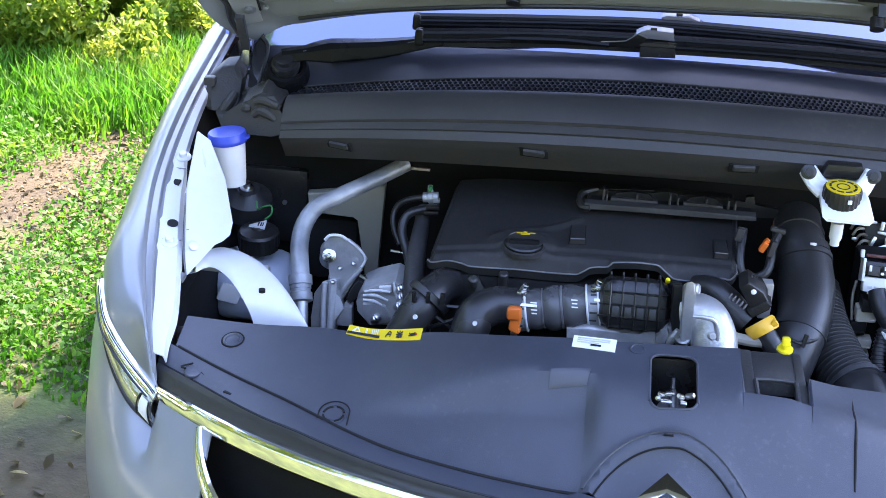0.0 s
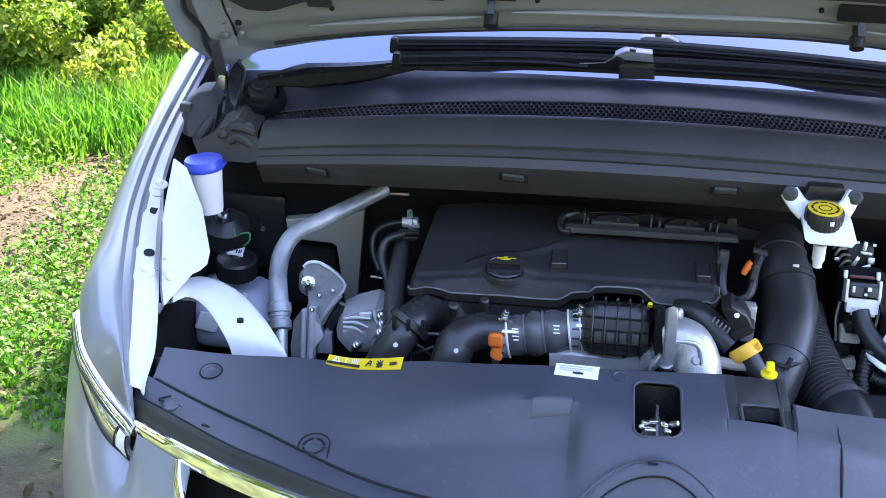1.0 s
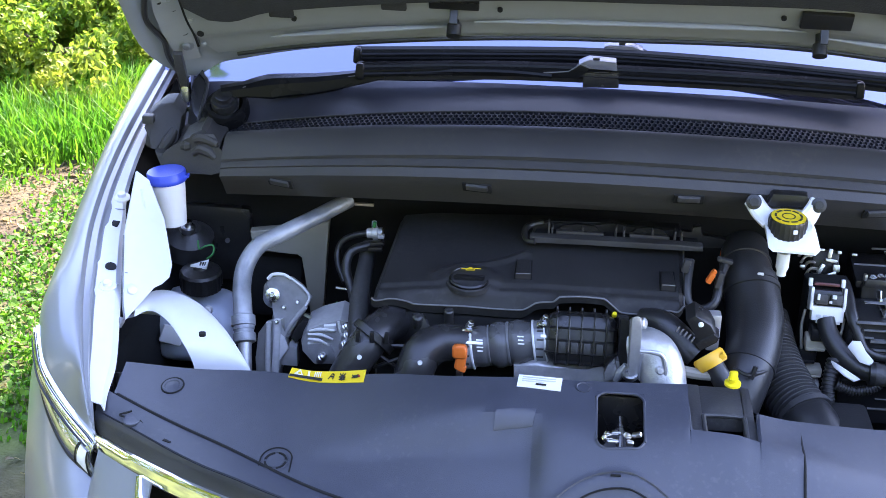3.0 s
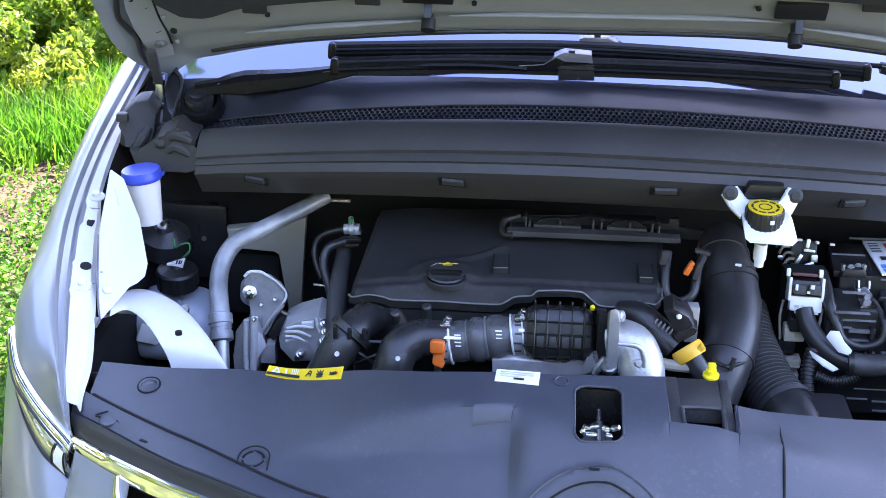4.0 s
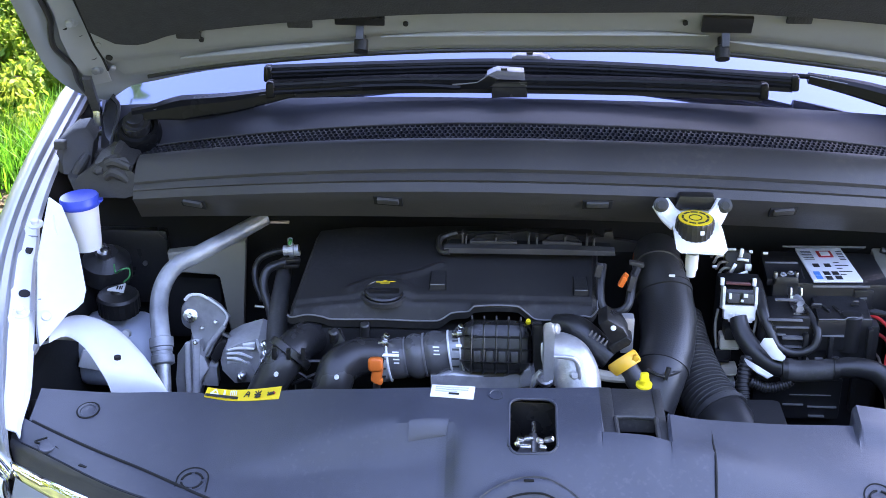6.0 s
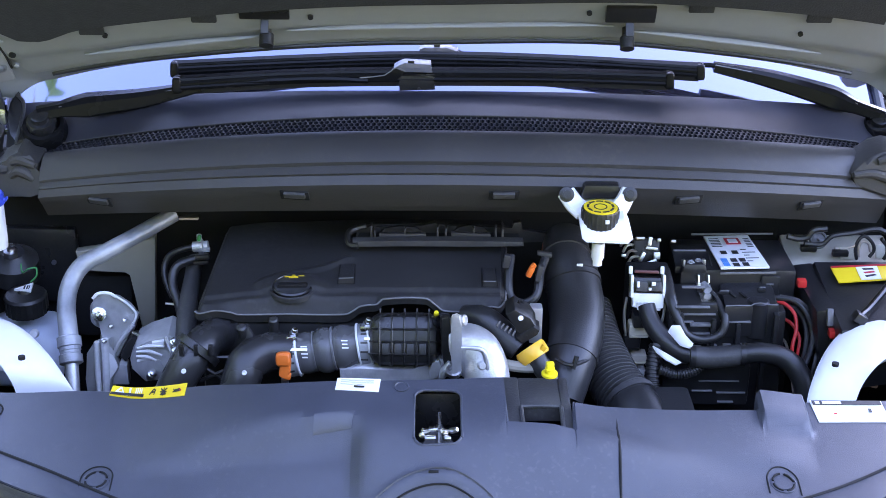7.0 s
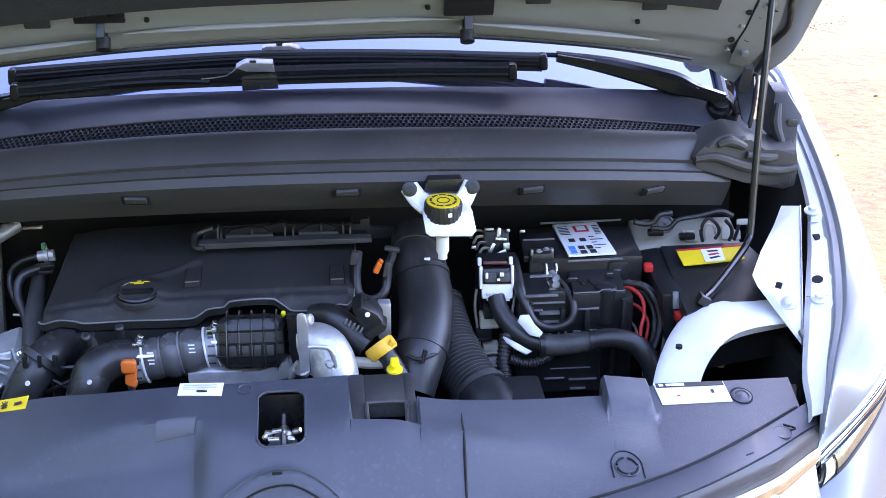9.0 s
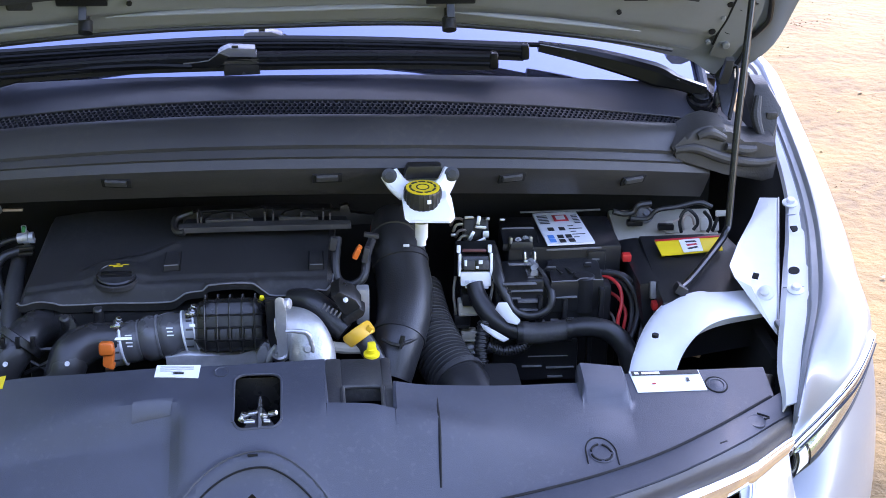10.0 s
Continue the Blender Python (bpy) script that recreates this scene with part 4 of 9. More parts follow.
sheet(bm, cov, frange(0, 1, 130), [-1, 0.0] + frange(0.008, 0.6, 46) + frange(0.63, 1, 8), 0.004)
shell = part("engine_cover", bm, COVER, engine, "matt black plastic engine cover")
# rim in pale grey: the highlight along it is colour
bm = bmesh.new()
tube(bm, [cov(u, 0.0) + V(0, -0.001, 0.0) for u in frange(0.0, 1, 120)], 0.0013, 8, 1)
tube(bm, [cov(1, v) + V(0.001, 0, 0) for v in frange(0, 1, 10)], 0.0012, 8, 2)
part("rim", bm, EDGE, shell, "rounded rim of the cover with its glint as paler grey")

for x0, x1, y0, y1 in ((-0.154, -0.132, 0.477, 0.529), (0.052, 0.072, 0.469, 0.521)):  # wedge-shaped raised tabs
    bm = bmesh.new()
    low = [V(x, y, cover_z(x, y) - 0.002) for x, y in ((x0, y0), (x1, y0), (x1 - 0.001, y1), (x0 + 0.001, y1))]
    high = [V(p.x, p.y, p.z + h) for p, h in zip(low, (0.012, 0.012, 0.003, 0.003))]
    a, b = [bm.verts.new(p) for p in low], [bm.verts.new(p) for p in high]
    bm.faces.new(b)
    for k in range(4):
        bm.faces.new((a[k], a[(k + 1) % 4], b[(k + 1) % 4], b[k]))
    bmesh.ops.bevel(bm, geom=bm.edges[:], offset=0.0012, segments=2, affect='EDGES')
    part("raised_tab", bm, COVER, engine)
    # paler lip stands in for the highlight on the tab
    bm = bmesh.new()
    tube(bm, [high[0] + V(0.001, -0.0003, -0.0006), high[1] + V(-0.001, -0.0003, -0.0006)], 0.0008, 6, 2)
    part("tab_lip", bm, EDGE, engine, "lip of the tab, paler for its highlight")
    bm = bmesh.new()
    tube(bm, [low[3] + V(-0.001, 0, 0.002), low[0] + V(-0.001, 0, 0.0025), low[1] + V(0.001, 0, 0.0025), low[2] + V(0.001, 0, 0.002)], 0.0010, 6, 1)
    part("tab_slit", bm, SHADE_BLACK, engine)
# oil filler cap in its dished collar
oc = V(-0.219, 0.470, cover_z(-0.219, 0.470) + 0.004)
bm = bmesh.new()
lathe(bm, [(0.0345, -0.014), (0.0335, -0.008), (0.0315, -0.0065), (0.0305, -0.007), (0.030, -0.014)], oc, (0, -0.12, 1), 40)
part("cap_collar", bm, COVER, engine)
bm = bmesh.new()
lathe(bm, [(0.029, -0.012), (0.029, -0.005), (0.027, -0.003), (0.0235, -0.009), (0.004, -0.009)], oc, (0, -0.12, 1), 36)
cap = part("oil_cap", bm, GLOSS, engine, "glossy black oil filler cap")
bm = bmesh.new()
rbox(bm, oc + V(0, -0.001, -0.005), (0.045, 0.010, 0.009), (8, 0, 0), 0.004)
part("grip", bm, GLOSS, cap)
bm = bmesh.new()
for dx, dz, w, h in ((0, -0.0008, 0.013, 0.0012), (0, 0.0012, 0.010, 0.0010), (-0.006, 0.0003, 0.0014, 0.004), (0.006, 0.0003, 0.0014, 0.004), (-0.010, 0.001, 0.006, 0.0012), (0.011, 0.002, 0.008, 0.0012), (0.0, 0.0030, 0.005, 0.0012)):
    rbox(bm, oc + V(dx, 0.020 + dz * 1.5, -0.0010 + dz * 0.4), (w, h, 0.001), (16, 0, 0), 0)
part("oil_mark", bm, YPAPER, cap, "small yellow oil can mark")
# vent tray along the back of the cover
bm = bmesh.new()
plate(bm, [(-0.137, 0.556, 0.927), (-0.051, 0.556, 0.928), (0.031, 0.556, 0.929), (0.114, 0.556, 0.928), (0.115, 0.556, 0.921), (0.032, 0.556, 0.92), (-0.05, 0.556, 0.92), (-0.136, 0.556, 0.918)], (0, 0.014, 0.002), 0.0015)
part("tray_rail", bm, HOSE, engine, "grey front rail of the vent tray")
bm = bmesh.new()
plate(bm, [(-0.134, 0.59, 0.92), (-0.131, 0.59, 0.933), (-0.11, 0.59, 0.938), (-0.105, 0.59, 0.935), (-0.035, 0.59, 0.938), (-0.017, 0.59, 0.944), (0.007, 0.59, 0.938), (0.086, 0.59, 0.937), (0.1, 0.59, 0.935), (0.1, 0.59, 0.944), (0.112, 0.59, 0.946), (0.114, 0.59, 0.932), (0.169, 0.59, 0.926), (0.17, 0.59, 0.915), (0.084, 0.59, 0.912), (-0.033, 0.59, 0.91), (-0.133, 0.59, 0.909)], (0, 0.010, 0), 0.001)
part("tray_back", bm, RUBBER, engine)
bm = bmesh.new()
tube(bm, [(-0.129, 0.555, 0.921), (-0.14, 0.56, 0.92), (-0.145, 0.57, 0.926), (-0.143, 0.58, 0.932), (-0.133, 0.588, 0.934), (-0.118, 0.59, 0.938)], 0.0050, 8, 5)
part("tray_rim", bm, BLACK, engine)
bm = bmesh.new()
plate(bm, [(-0.134, 0.562, 0.925), (0.111, 0.566, 0.922), (0.108, 0.592, 0.928), (-0.128, 0.588, 0.928)], (0, 0, -0.006))
part("tray_floor", bm, SHADE_BLACK, engine)
for lip_, dome in (((((-0.099, 0.572, 0.933), (-0.03, 0.572, 0.933), (-0.029, 0.572, 0.923), (-0.099, 0.572, 0.923))), (((-0.098, 0.58, 0.93), (-0.09, 0.58, 0.938), (-0.069, 0.58, 0.942), (-0.044, 0.58, 0.94), (-0.031, 0.58, 0.93)))),
                   ((((0.008, 0.572, 0.935), (0.066, 0.572, 0.934), (0.067, 0.572, 0.924), (0.009, 0.572, 0.924))), (((0.01, 0.58, 0.932), (0.018, 0.58, 0.94), (0.035, 0.58, 0.944), (0.055, 0.58, 0.941), (0.065, 0.58, 0.933))))):
    bm = bmesh.new()
    plate(bm, lip_, (0, 0.008, 0), 0.001)
    part("vent_lip", bm, HOSE, engine, "dusty grey vent lip")
    # pocket shade is a near-black plate, not depth
    bm = bmesh.new()
    plate(bm, dome, (0, 0.006, 0))
    part("vent_shade", bm, SHADE_BLACK, engine)
    bm = bmesh.new()
    c = (V(*dome[0]) + V(*dome[-1])) / 2
    rbox(bm, c + V(0.004, -0.003, 0.005), (0.003, 0.008, 0.010), (0, 0, 0), 0.001)
    part("vent_rib", bm, HOSE, engine)
for p in ((-0.105, 0.578, 0.929), (-0.012, 0.578, 0.935), (0.0, 0.578, 0.932), (0.074, 0.578, 0.934), (0.084, 0.578, 0.931), (-0.11, 0.578, 0.936)):
    bm = bmesh.new()
    rbox(bm, p, (0.003, 0.016, 0.020), (0, 0, 0), 0.001)
    part("tray_web", bm, HOSE, engine)
# engine block below, near-black for the shade under the cover
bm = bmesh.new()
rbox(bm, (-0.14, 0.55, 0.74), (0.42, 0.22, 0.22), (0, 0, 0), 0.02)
part("block", bm, SHADE_BLACK, engine)
bm = bmesh.new()
plate(bm, [(-0.148, 0.37, 0.811), (-0.117, 0.37, 0.817), (-0.074, 0.37, 0.813), (-0.046, 0.37, 0.809), (-0.028, 0.37, 0.824), (-0.009, 0.37, 0.83), (0.007, 0.37, 0.828), (0.005, 0.37, 0.813), (-0.004, 0.37, 0.797), (-0.025, 0.37, 0.791), (-0.146, 0.37, 0.78)], (0, 0.03, 0.006), 0.004)
part("manifold_casting", bm, CAST, engine, "rough cast aluminium manifold")
bm = bmesh.new()
plate(bm, [(-0.024, 0.362, 0.815), (-0.019, 0.362, 0.828), (-0.01, 0.362, 0.83), (-0.006, 0.362, 0.82), (-0.011, 0.362, 0.804), (-0.022, 0.362, 0.801)], (0, 0.012, 0.004), 0.003)
tube(bm, [(-0.007, 0.358, 0.805), (-0.002, 0.358, 0.817), (0.005, 0.358, 0.831)], [0.004, 0.007, 0.004], 10, 4)
part("casting_lug", bm, ALU, engine, "bright cast lug")
bm = bmesh.new()
lathe(bm, [(0.011, 0), (0.011, 0.006), (0.007, 0.006), (0.007, -0.004)], (0.01, 0.335, 0.827), (0, -0.4, 1), 20)
part("eyelet", bm, STEEL, engine)

# ---- charge air line across the front of the engine ----
intake = thing("intake_hose", (-0.2, 0.4, 0.82), "black rubber charge air hose with steel clamps", "hose")
h0, h1 = V(-0.226, 0.398, 0.8185), V(-0.104, 0.400, 0.8385)
ax = (h1 - h0).normalized()
L01 = (h1 - h0).length
bm = bmesh.new()
PX = ((0.00, 0.0285), (0.05, 0.0285), (0.12, 0.0285), (0.16, 0.0275), (0.20, 0.0285), (0.26, 0.0295), (0.32, 0.0290), (0.355, 0.0270), (0.38, 0.0285), (0.42, 0.0315), (0.48, 0.0325), (0.53, 0.0315), (0.565, 0.0290), (0.585, 0.0290), (0.62, 0.0315), (0.68, 0.0328), (0.74, 0.0315), (0.79, 0.0285), (0.84, 0.0275), (1.0, 0.0270))
lathe(bm, [(r, L01 * t) for t, r in PX], h0, ax, 40)
part("hose", bm, SLEEVE, intake, sharp=60)
for t, rr, w, m, nm in ((0.085, 0.0290, 0.0095, PIPE, "clamp"), (0.355, 0.0275, 0.0010, EDGE, "moulded_ring"), (0.573, 0.0297, 0.0016, EDGE, "moulded_ring"), (0.925, 0.0280, 0.0080, PIPE, "clamp")):
    c = h0 + ax * L01 * t
    bm = bmesh.new()
    lathe(bm, [(rr - 0.001, -w), (rr + 0.0010, -w), (rr + 0.0014, -w * 0.8), (rr + 0.0014, w * 0.8), (rr + 0.0010, w), (rr - 0.001, w)], c, ax, 44)
    clampo = part(nm, bm, m, intake)
    if w < 0.004:
        continue
    for d in (-1, 1):
        bm = bmesh.new()
        lathe(bm, [(rr, -0.0016), (rr + 0.0024, -0.0014), (rr + 0.0030, 0.0), (rr + 0.0024, 0.0014), (rr, 0.0016)], c + ax * d * w, ax, 40)
        part("bright_edge", bm, BRIGHT, clampo, "bright rolled edge of the band")
    bm = bmesh.new()
    lathe(bm, [(0.0062, -0.007), (0.0062, 0.003), (0.0045, 0.0035), (0.0045, 0.008), (0.0035, 0.009)], c + V(0.004, -0.006, rr + 0.007), (0.25, -0.2, 0.9), 6)
    rbox(bm, c + V(0.001, -0.008, rr + 0.001), (0.014, 0.012, 0.007), (-10, 0, 0), 0.001)
    part("screw", bm, STEEL, clampo)
    bm = bmesh.new()
    for a in (35, 60, 85, 110):
        d = V(0, -math.sin(radians(a)), math.cos(radians(a)))
        rbox(bm, c + d * (rr + 0.0016), (w * 1.3, 0.0028, 0.0012), (a, 0, 0), 0)
    part("worm_slot", bm, HOSE, clampo)
    bm = bmesh.new()
    d = V(0, -0.80, 0.60)
    rbox(bm, c + d * (rr + 0.0022) + ax * 0.012, (0.024, 0.0045, 0.0016), (53, 0, 0), 0.0006)
    part("band_tail", bm, STEEL, clampo)
for t, n_ in ((0.24, 4), (0.70, 3)):
    bm = bmesh.new()
    for k in range(n_):
        a = radians(48 + 9 * k)
        c = h0 + ax * L01 * (t + 0.006 * k)
        rbox(bm, c + V(0, -math.sin(a), math.cos(a)) * 0.0325, (0.009 - 0.0015 * (k % 2), 0.0018, 0.0008), (math.degrees(a), 0, 0), 0)
    part("hose_print", bm, PAPER, intake)
# elbow to the left of it and the duct beside
elbow = thing("air_elbow", (-0.27, 0.37, 0.8), "black plastic air elbow with fixing ears", "air duct")
bm = bmesh.new()
tube(bm, [(-0.293, 0.355, 0.767), (-0.283, 0.36, 0.8), (-0.274, 0.375, 0.819), (-0.251, 0.39, 0.828), (-0.215, 0.395, 0.828)], [0.026, 0.027, 0.028, 0.027, 0.026], 24, 5)
part("bend", bm, DUCT, elbow)
bm = bmesh.new()
lathe(bm, [(0.007, -0.004), (0.007, 0.018), (0.004, 0.020)], (-0.285, 0.41, 0.845), (0, -0.5, 1), 16)
lathe(bm, [(0.007, -0.02), (0.007, 0.018), (0.005, 0.020)], (-0.244, 0.44, 0.84), (0, -0.3, 1), 16)
plate(bm, [(-0.294, 0.41, 0.858), (-0.278, 0.41, 0.858), (-0.258, 0.4, 0.828), (-0.281, 0.4, 0.815)], (0, 0.012, 0), 0.002)
part("ear", bm, DUCT, elbow)
bm = bmesh.new()
lathe(bm, [(0.0035, 0), (0.003, 0.004)], (-0.274, 0.331, 0.827), (0, -1, 0.3), 12)
part("white_pin", bm, WHITE, elbow)
duct = thing("air_duct", (-0.36, 0.4, 0.8), "black plastic air duct with a clipped joint", "air duct")
bm = bmesh.new()
tube(bm, [(-0.392, 0.37, 0.748), (-0.375, 0.375, 0.786), (-0.355, 0.39, 0.818), (-0.337, 0.42, 0.83), (-0.314, 0.47, 0.824)], [0.025, 0.025, 0.026, 0.026, 0.026], 24, 5)
part("pipe", bm, DUCT, duct)
bm = bmesh.new()
a0, a1 = V(*(-0.359, 0.388, 0.812)), V(*(-0.338, 0.405, 0.836))
lathe(bm, [(0.030, -0.004), (0.0335, -0.004), (0.0335, 0.006), (0.030, 0.007)], a0.lerp(a1, 0.6), a1 - a0, 28)
for k in range(3):
    rbox(bm, a0.lerp(a1, 0.7) + V(-0.02 + 0.02 * k, -0.030, 0.012), (0.006, 0.006, 0.016), (0, 0, 0), 0.001)
part("joint", bm, BLACK, duct)
bm = bmesh.new()
lathe(bm, [(0.0035, 0), (0.003, 0.004)], (-0.359, 0.348, 0.82), (0, -1, 0.3), 12)
part("white_pin", bm, WHITE, duct)
bm = bmesh.new()
for p, q in (((-0.333, 0.4, 0.814), (-0.289, 0.4, 0.815)), ((-0.344, 0.39, 0.783), (-0.296, 0.39, 0.806)), ((-0.339, 0.39, 0.805), (-0.297, 0.39, 0.775))):
    tube(bm, [p, q], 0.003, 6, 2)
part("web_rib", bm, BLACK, duct)
bm = bmesh.new()
tube(bm, [(-0.338, 0.41, 0.808), (-0.294, 0.41, 0.808)], 0.003, 6, 2)
part("ignition_lead", bm, RUBBER, duct)

# throttle box with ribs
throttle = thing("intake_box", (-0.05, 0.38, 0.86), "ribbed black plastic intake box", "intake box")
tc0 = V(*(-0.058, 0.4, 0.846))
bm = bmesh.new()
rbox(bm, tc0, (0.098, 0.080, 0.072), (-24, 0, 0), 0.024, 4)
part("box", bm, BLACK, throttle)
bm = bmesh.new()
R24 = Euler((radians(-24), 0, 0)).to_matrix()
def hoop(at, half_a, half_b, ea, eb, r=0.0022, corner=0.018):
    pts = []
    for cx, cy, a0 in ((1, 1, 0), (-1, 1, 90), (-1, -1, 180), (1, -1, 270)):
        for k in range(4):
            a = radians(a0 + 30 * k)
            pts.append(at + ea * (cx * (half_a - corner) + corner * math.cos(a)) + eb * (cy * (half_b - corner) + corner * math.sin(a)))
    pts.append(pts[0])
    tube(bm, pts, r, 6, 1, cap=False)
ex_, ey_, ez_ = R24 @ V(1, 0, 0), R24 @ V(0, 1, 0), R24 @ V(0, 0, 1)
for k in range(5):
    hoop(tc0 + ex_ * (-0.034 + 0.017 * k), 0.0405, 0.0365, ey_, ez_, 0.0017, 0.020)
for k in range(3):
    hoop(tc0 + ez_ * (-0.020 + 0.017 * k), 0.0495, 0.0405, ex_, ey_, 0.0017, 0.022)
part("rib", bm, BLACK, throttle)
for k in range(5):
    bm = bmesh.new()
    rbox(bm, tc0 + ex_ * (-0.034 + 0.017 * k) + ez_ * 0.038 + ey_ * 0.004, (0.0025, 0.030, 0.008), (-24, 0, 0), 0.001)
    part("fin", bm, BLACK, throttle)
    if k < 4:
        bm = bmesh.new()
        rbox(bm, tc0 + ex_ * (-0.0255 + 0.017 * k) - ey_ * 0.038 - ez_ * 0.013, (0.013, 0.010, 0.019), (-24, 0, 0), 0.0045, 3)
        part("pillow", bm, BLACK, throttle)
bm = bmesh.new()
plate(bm, [(-0.009, 0.362, 0.897), (0.004, 0.362, 0.898), (0.008, 0.362, 0.847), (0.01, 0.362, 0.812), (-0.001, 0.362, 0.815), (-0.007, 0.362, 0.846)], (0, 0.04, -0.012), 0.003)
part("flange_block", bm, BLACK, throttle)
bm = bmesh.new()
lathe(bm, [(0.004, 0), (0.003, 0.005)], (-0.014, 0.4, 0.884), (0, -0.6, 1), 10)
part("marker", bm, YELLOW, throttle, "small yellow paint marker")
outlet = thing("alloy_elbow", (0.04, 0.37, 0.83), "cast aluminium outlet elbow with a bolted flange", "outlet elbow")
bm = bmesh.new()
plate(bm, [(0.005, 0.33, 0.913), (0.007, 0.33, 0.917), (0.013, 0.33, 0.919), (0.018, 0.33, 0.916), (0.02, 0.33, 0.897), (0.02, 0.33, 0.864), (0.021, 0.33, 0.825), (0.008, 0.33, 0.825), (0.006, 0.33, 0.863)], (0, 0.050, -0.026), 0.003)
part("flange", bm, ALU, outlet)
bm = bmesh.new()
tube(bm, [(0.012, 0.375, 0.851), (0.027, 0.37, 0.854), (0.042, 0.36, 0.85), (0.051, 0.35, 0.836), (0.055, 0.34, 0.822), (0.058, 0.33, 0.789)], [0.026, 0.0285, 0.030, 0.031, 0.031, 0.031], 30, 6)
part("bend", bm, ALU, outlet)
bm = bmesh.new()
tube(bm, [(0.019, 0.318, 0.873), (0.034, 0.318, 0.873), (0.048, 0.318, 0.869), (0.054, 0.318, 0.851), (0.056, 0.318, 0.825)], [0.002, 0.0035, 0.0035, 0.003], 10, 5)
part("cast_rib", bm, ALU, outlet)
bm = bmesh.new()
plate(bm, [(0.019, 0.336, 0.861), (0.03, 0.336, 0.861), (0.03, 0.336, 0.842), (0.033, 0.336, 0.819), (0.022, 0.336, 0.818)], (0, 0.02, 0.004), 0.004)
part("web", bm, CAST, outlet, "rough shaded casting web")
bm = bmesh.new()
lathe(bm, [(0.0075, -0.010), (0.0075, 0.005), (0.006, 0.0065), (0.003, 0.0068)], (0.02, 0.352, 0.898), (0.9, -0.35, 0.25), 16)
part("boss", bm, ALU, outlet)
bm = bmesh.new()
lathe(bm, [(0.0055, -0.004), (0.0055, 0.003), (0.004, 0.0045)], (0.047, 0.317, 0.847), (0.2, -0.9, 0.3), 12)
part("boss", bm, ALU, outlet)

dip = thing("dipstick", (-0.221, 0.335, 0.83), "orange plastic oil dipstick handle", "dipstick")
bm = bmesh.new()
d0 = V(*(-0.222, 0.335, 0.836))
rbox(bm, d0 + V(0.001, 0, 0.010), (0.021, 0.015, 0.020), (-10, 0, 0), 0.007, 3)
rbox(bm, d0 + V(0.003, 0.001, -0.004), (0.015, 0.013, 0.026), (-10, 8, 0), 0.005, 3)
rbox(bm, d0 + V(0.004, -0.001, -0.014), (0.014, 0.012, 0.009), (-10, 20, 0), 0.003)
part("handle", bm, ORANGE, dip)
bm = bmesh.new()
tube(bm, [d0 + V(0.002, 0, -0.02), d0 + V(0.004, 0.01, -0.12)], 0.005, 10, 3)
part("guide_tube", bm, STEEL, dip)

# ---- lines and plugs at the right of the engine ----
breather = thing("breather_line", (0.1, 0.42, 0.85), "black fuel line with a yellow locking ring", "pipe")
bm = bmesh.new()
tube(bm, [(0.026, 0.43, 0.866), (0.043, 0.42, 0.87), (0.058, 0.41, 0.868), (0.076, 0.4, 0.857), (0.091, 0.39, 0.846), (0.101, 0.385, 0.839)], [0.016, 0.018, 0.0195, 0.0195, 0.0185, 0.018], 22, 5)
part("pipe", bm, RUBBER, breather)
bm = bmesh.new()
for k in range(5):
    c = V(*((0.071, 0.375, 0.882))).lerp(V(*((0.092, 0.37, 0.87))), k / 4)
    rbox(bm, c, (0.003, 0.002, 0.009), (-30, 40, 0), 0.0006)
part("moulded_print", bm, HOSE, breather)
bm = bmesh.new()
plate(bm, [(0.081, 0.375, 0.895), (0.093, 0.375, 0.903), (0.115, 0.375, 0.89), (0.123, 0.375, 0.877), (0.111, 0.375, 0.864), (0.098, 0.375, 0.868)], (0, 0.028, 0.010), 0.003)
part("plug_body", bm, BLACK, breather)
bm = bmesh.new()
plate(bm, [(0.096, 0.372, 0.862), (0.12, 0.372, 0.878), (0.128, 0.372, 0.873), (0.125, 0.372, 0.866), (0.104, 0.372, 0.852)], (0, 0.02, 0.006), 0.002)
part("plug_collar", bm, BLACK, breather)
bm = bmesh.new()
lathe(bm, [(0.0036, -0.002), (0.0036, 0.003), (0.002, 0.004)], (0.101, 0.372, 0.892), (0, -1, 0.5), 12)
part("white_pin", bm, WHITE, breather)
bm = bmesh.new()
yc, yd = V(*((0.119, 0.37, 0.84))), V(0.55, -0.42, -0.70)
lathe(bm, [(0.0150, -0.0095), (0.0205, -0.0095), (0.0225, -0.006), (0.0225, 0.006), (0.0205, 0.0095), (0.0150, 0.0095), (0.0150, 0.0)], yc, yd, 32)
ringp = part("locking_ring", bm, AMBER, breather, "amber plastic locking ring")
bm = bmesh.new()
rbox(bm, yc + V(0.013, -0.012, 0.014), (0.008, 0.008, 0.010), (0, 40, 0), 0.002)
part("ring_tab", bm, AMBER, ringp)
bm = bmesh.new()
tube(bm, [yc - yd * 0.01, yc + yd * 0.03, yc + yd * 0.055], [0.0145, 0.0145, 0.011], 14, 3)
part("spigot", bm, BLACK, breather)
bm = bmesh.new()
rbox(bm, (0.127, 0.44, 0.852), (0.018, 0.02, 0.055), (0, 0, 0), 0.003)
rbox(bm, (0.112, 0.44, 0.867), (0.030, 0.02, 0.008), (0, 0, 0), 0.002)
rbox(bm, (0.099, 0.4, 0.886), (0.016, 0.012, 0.012), (0, 0, 0), 0.003)
part("steel_bracket", bm, ALU, breather)
bm = bmesh.new()
tube(bm, [(0.066, 0.36, 0.83), (0.098, 0.36, 0.824), (0.129, 0.36, 0.823)], 0.008, 10, 3)
part("cross_pipe", bm, BEIGE, breather)
bm = bmesh.new()
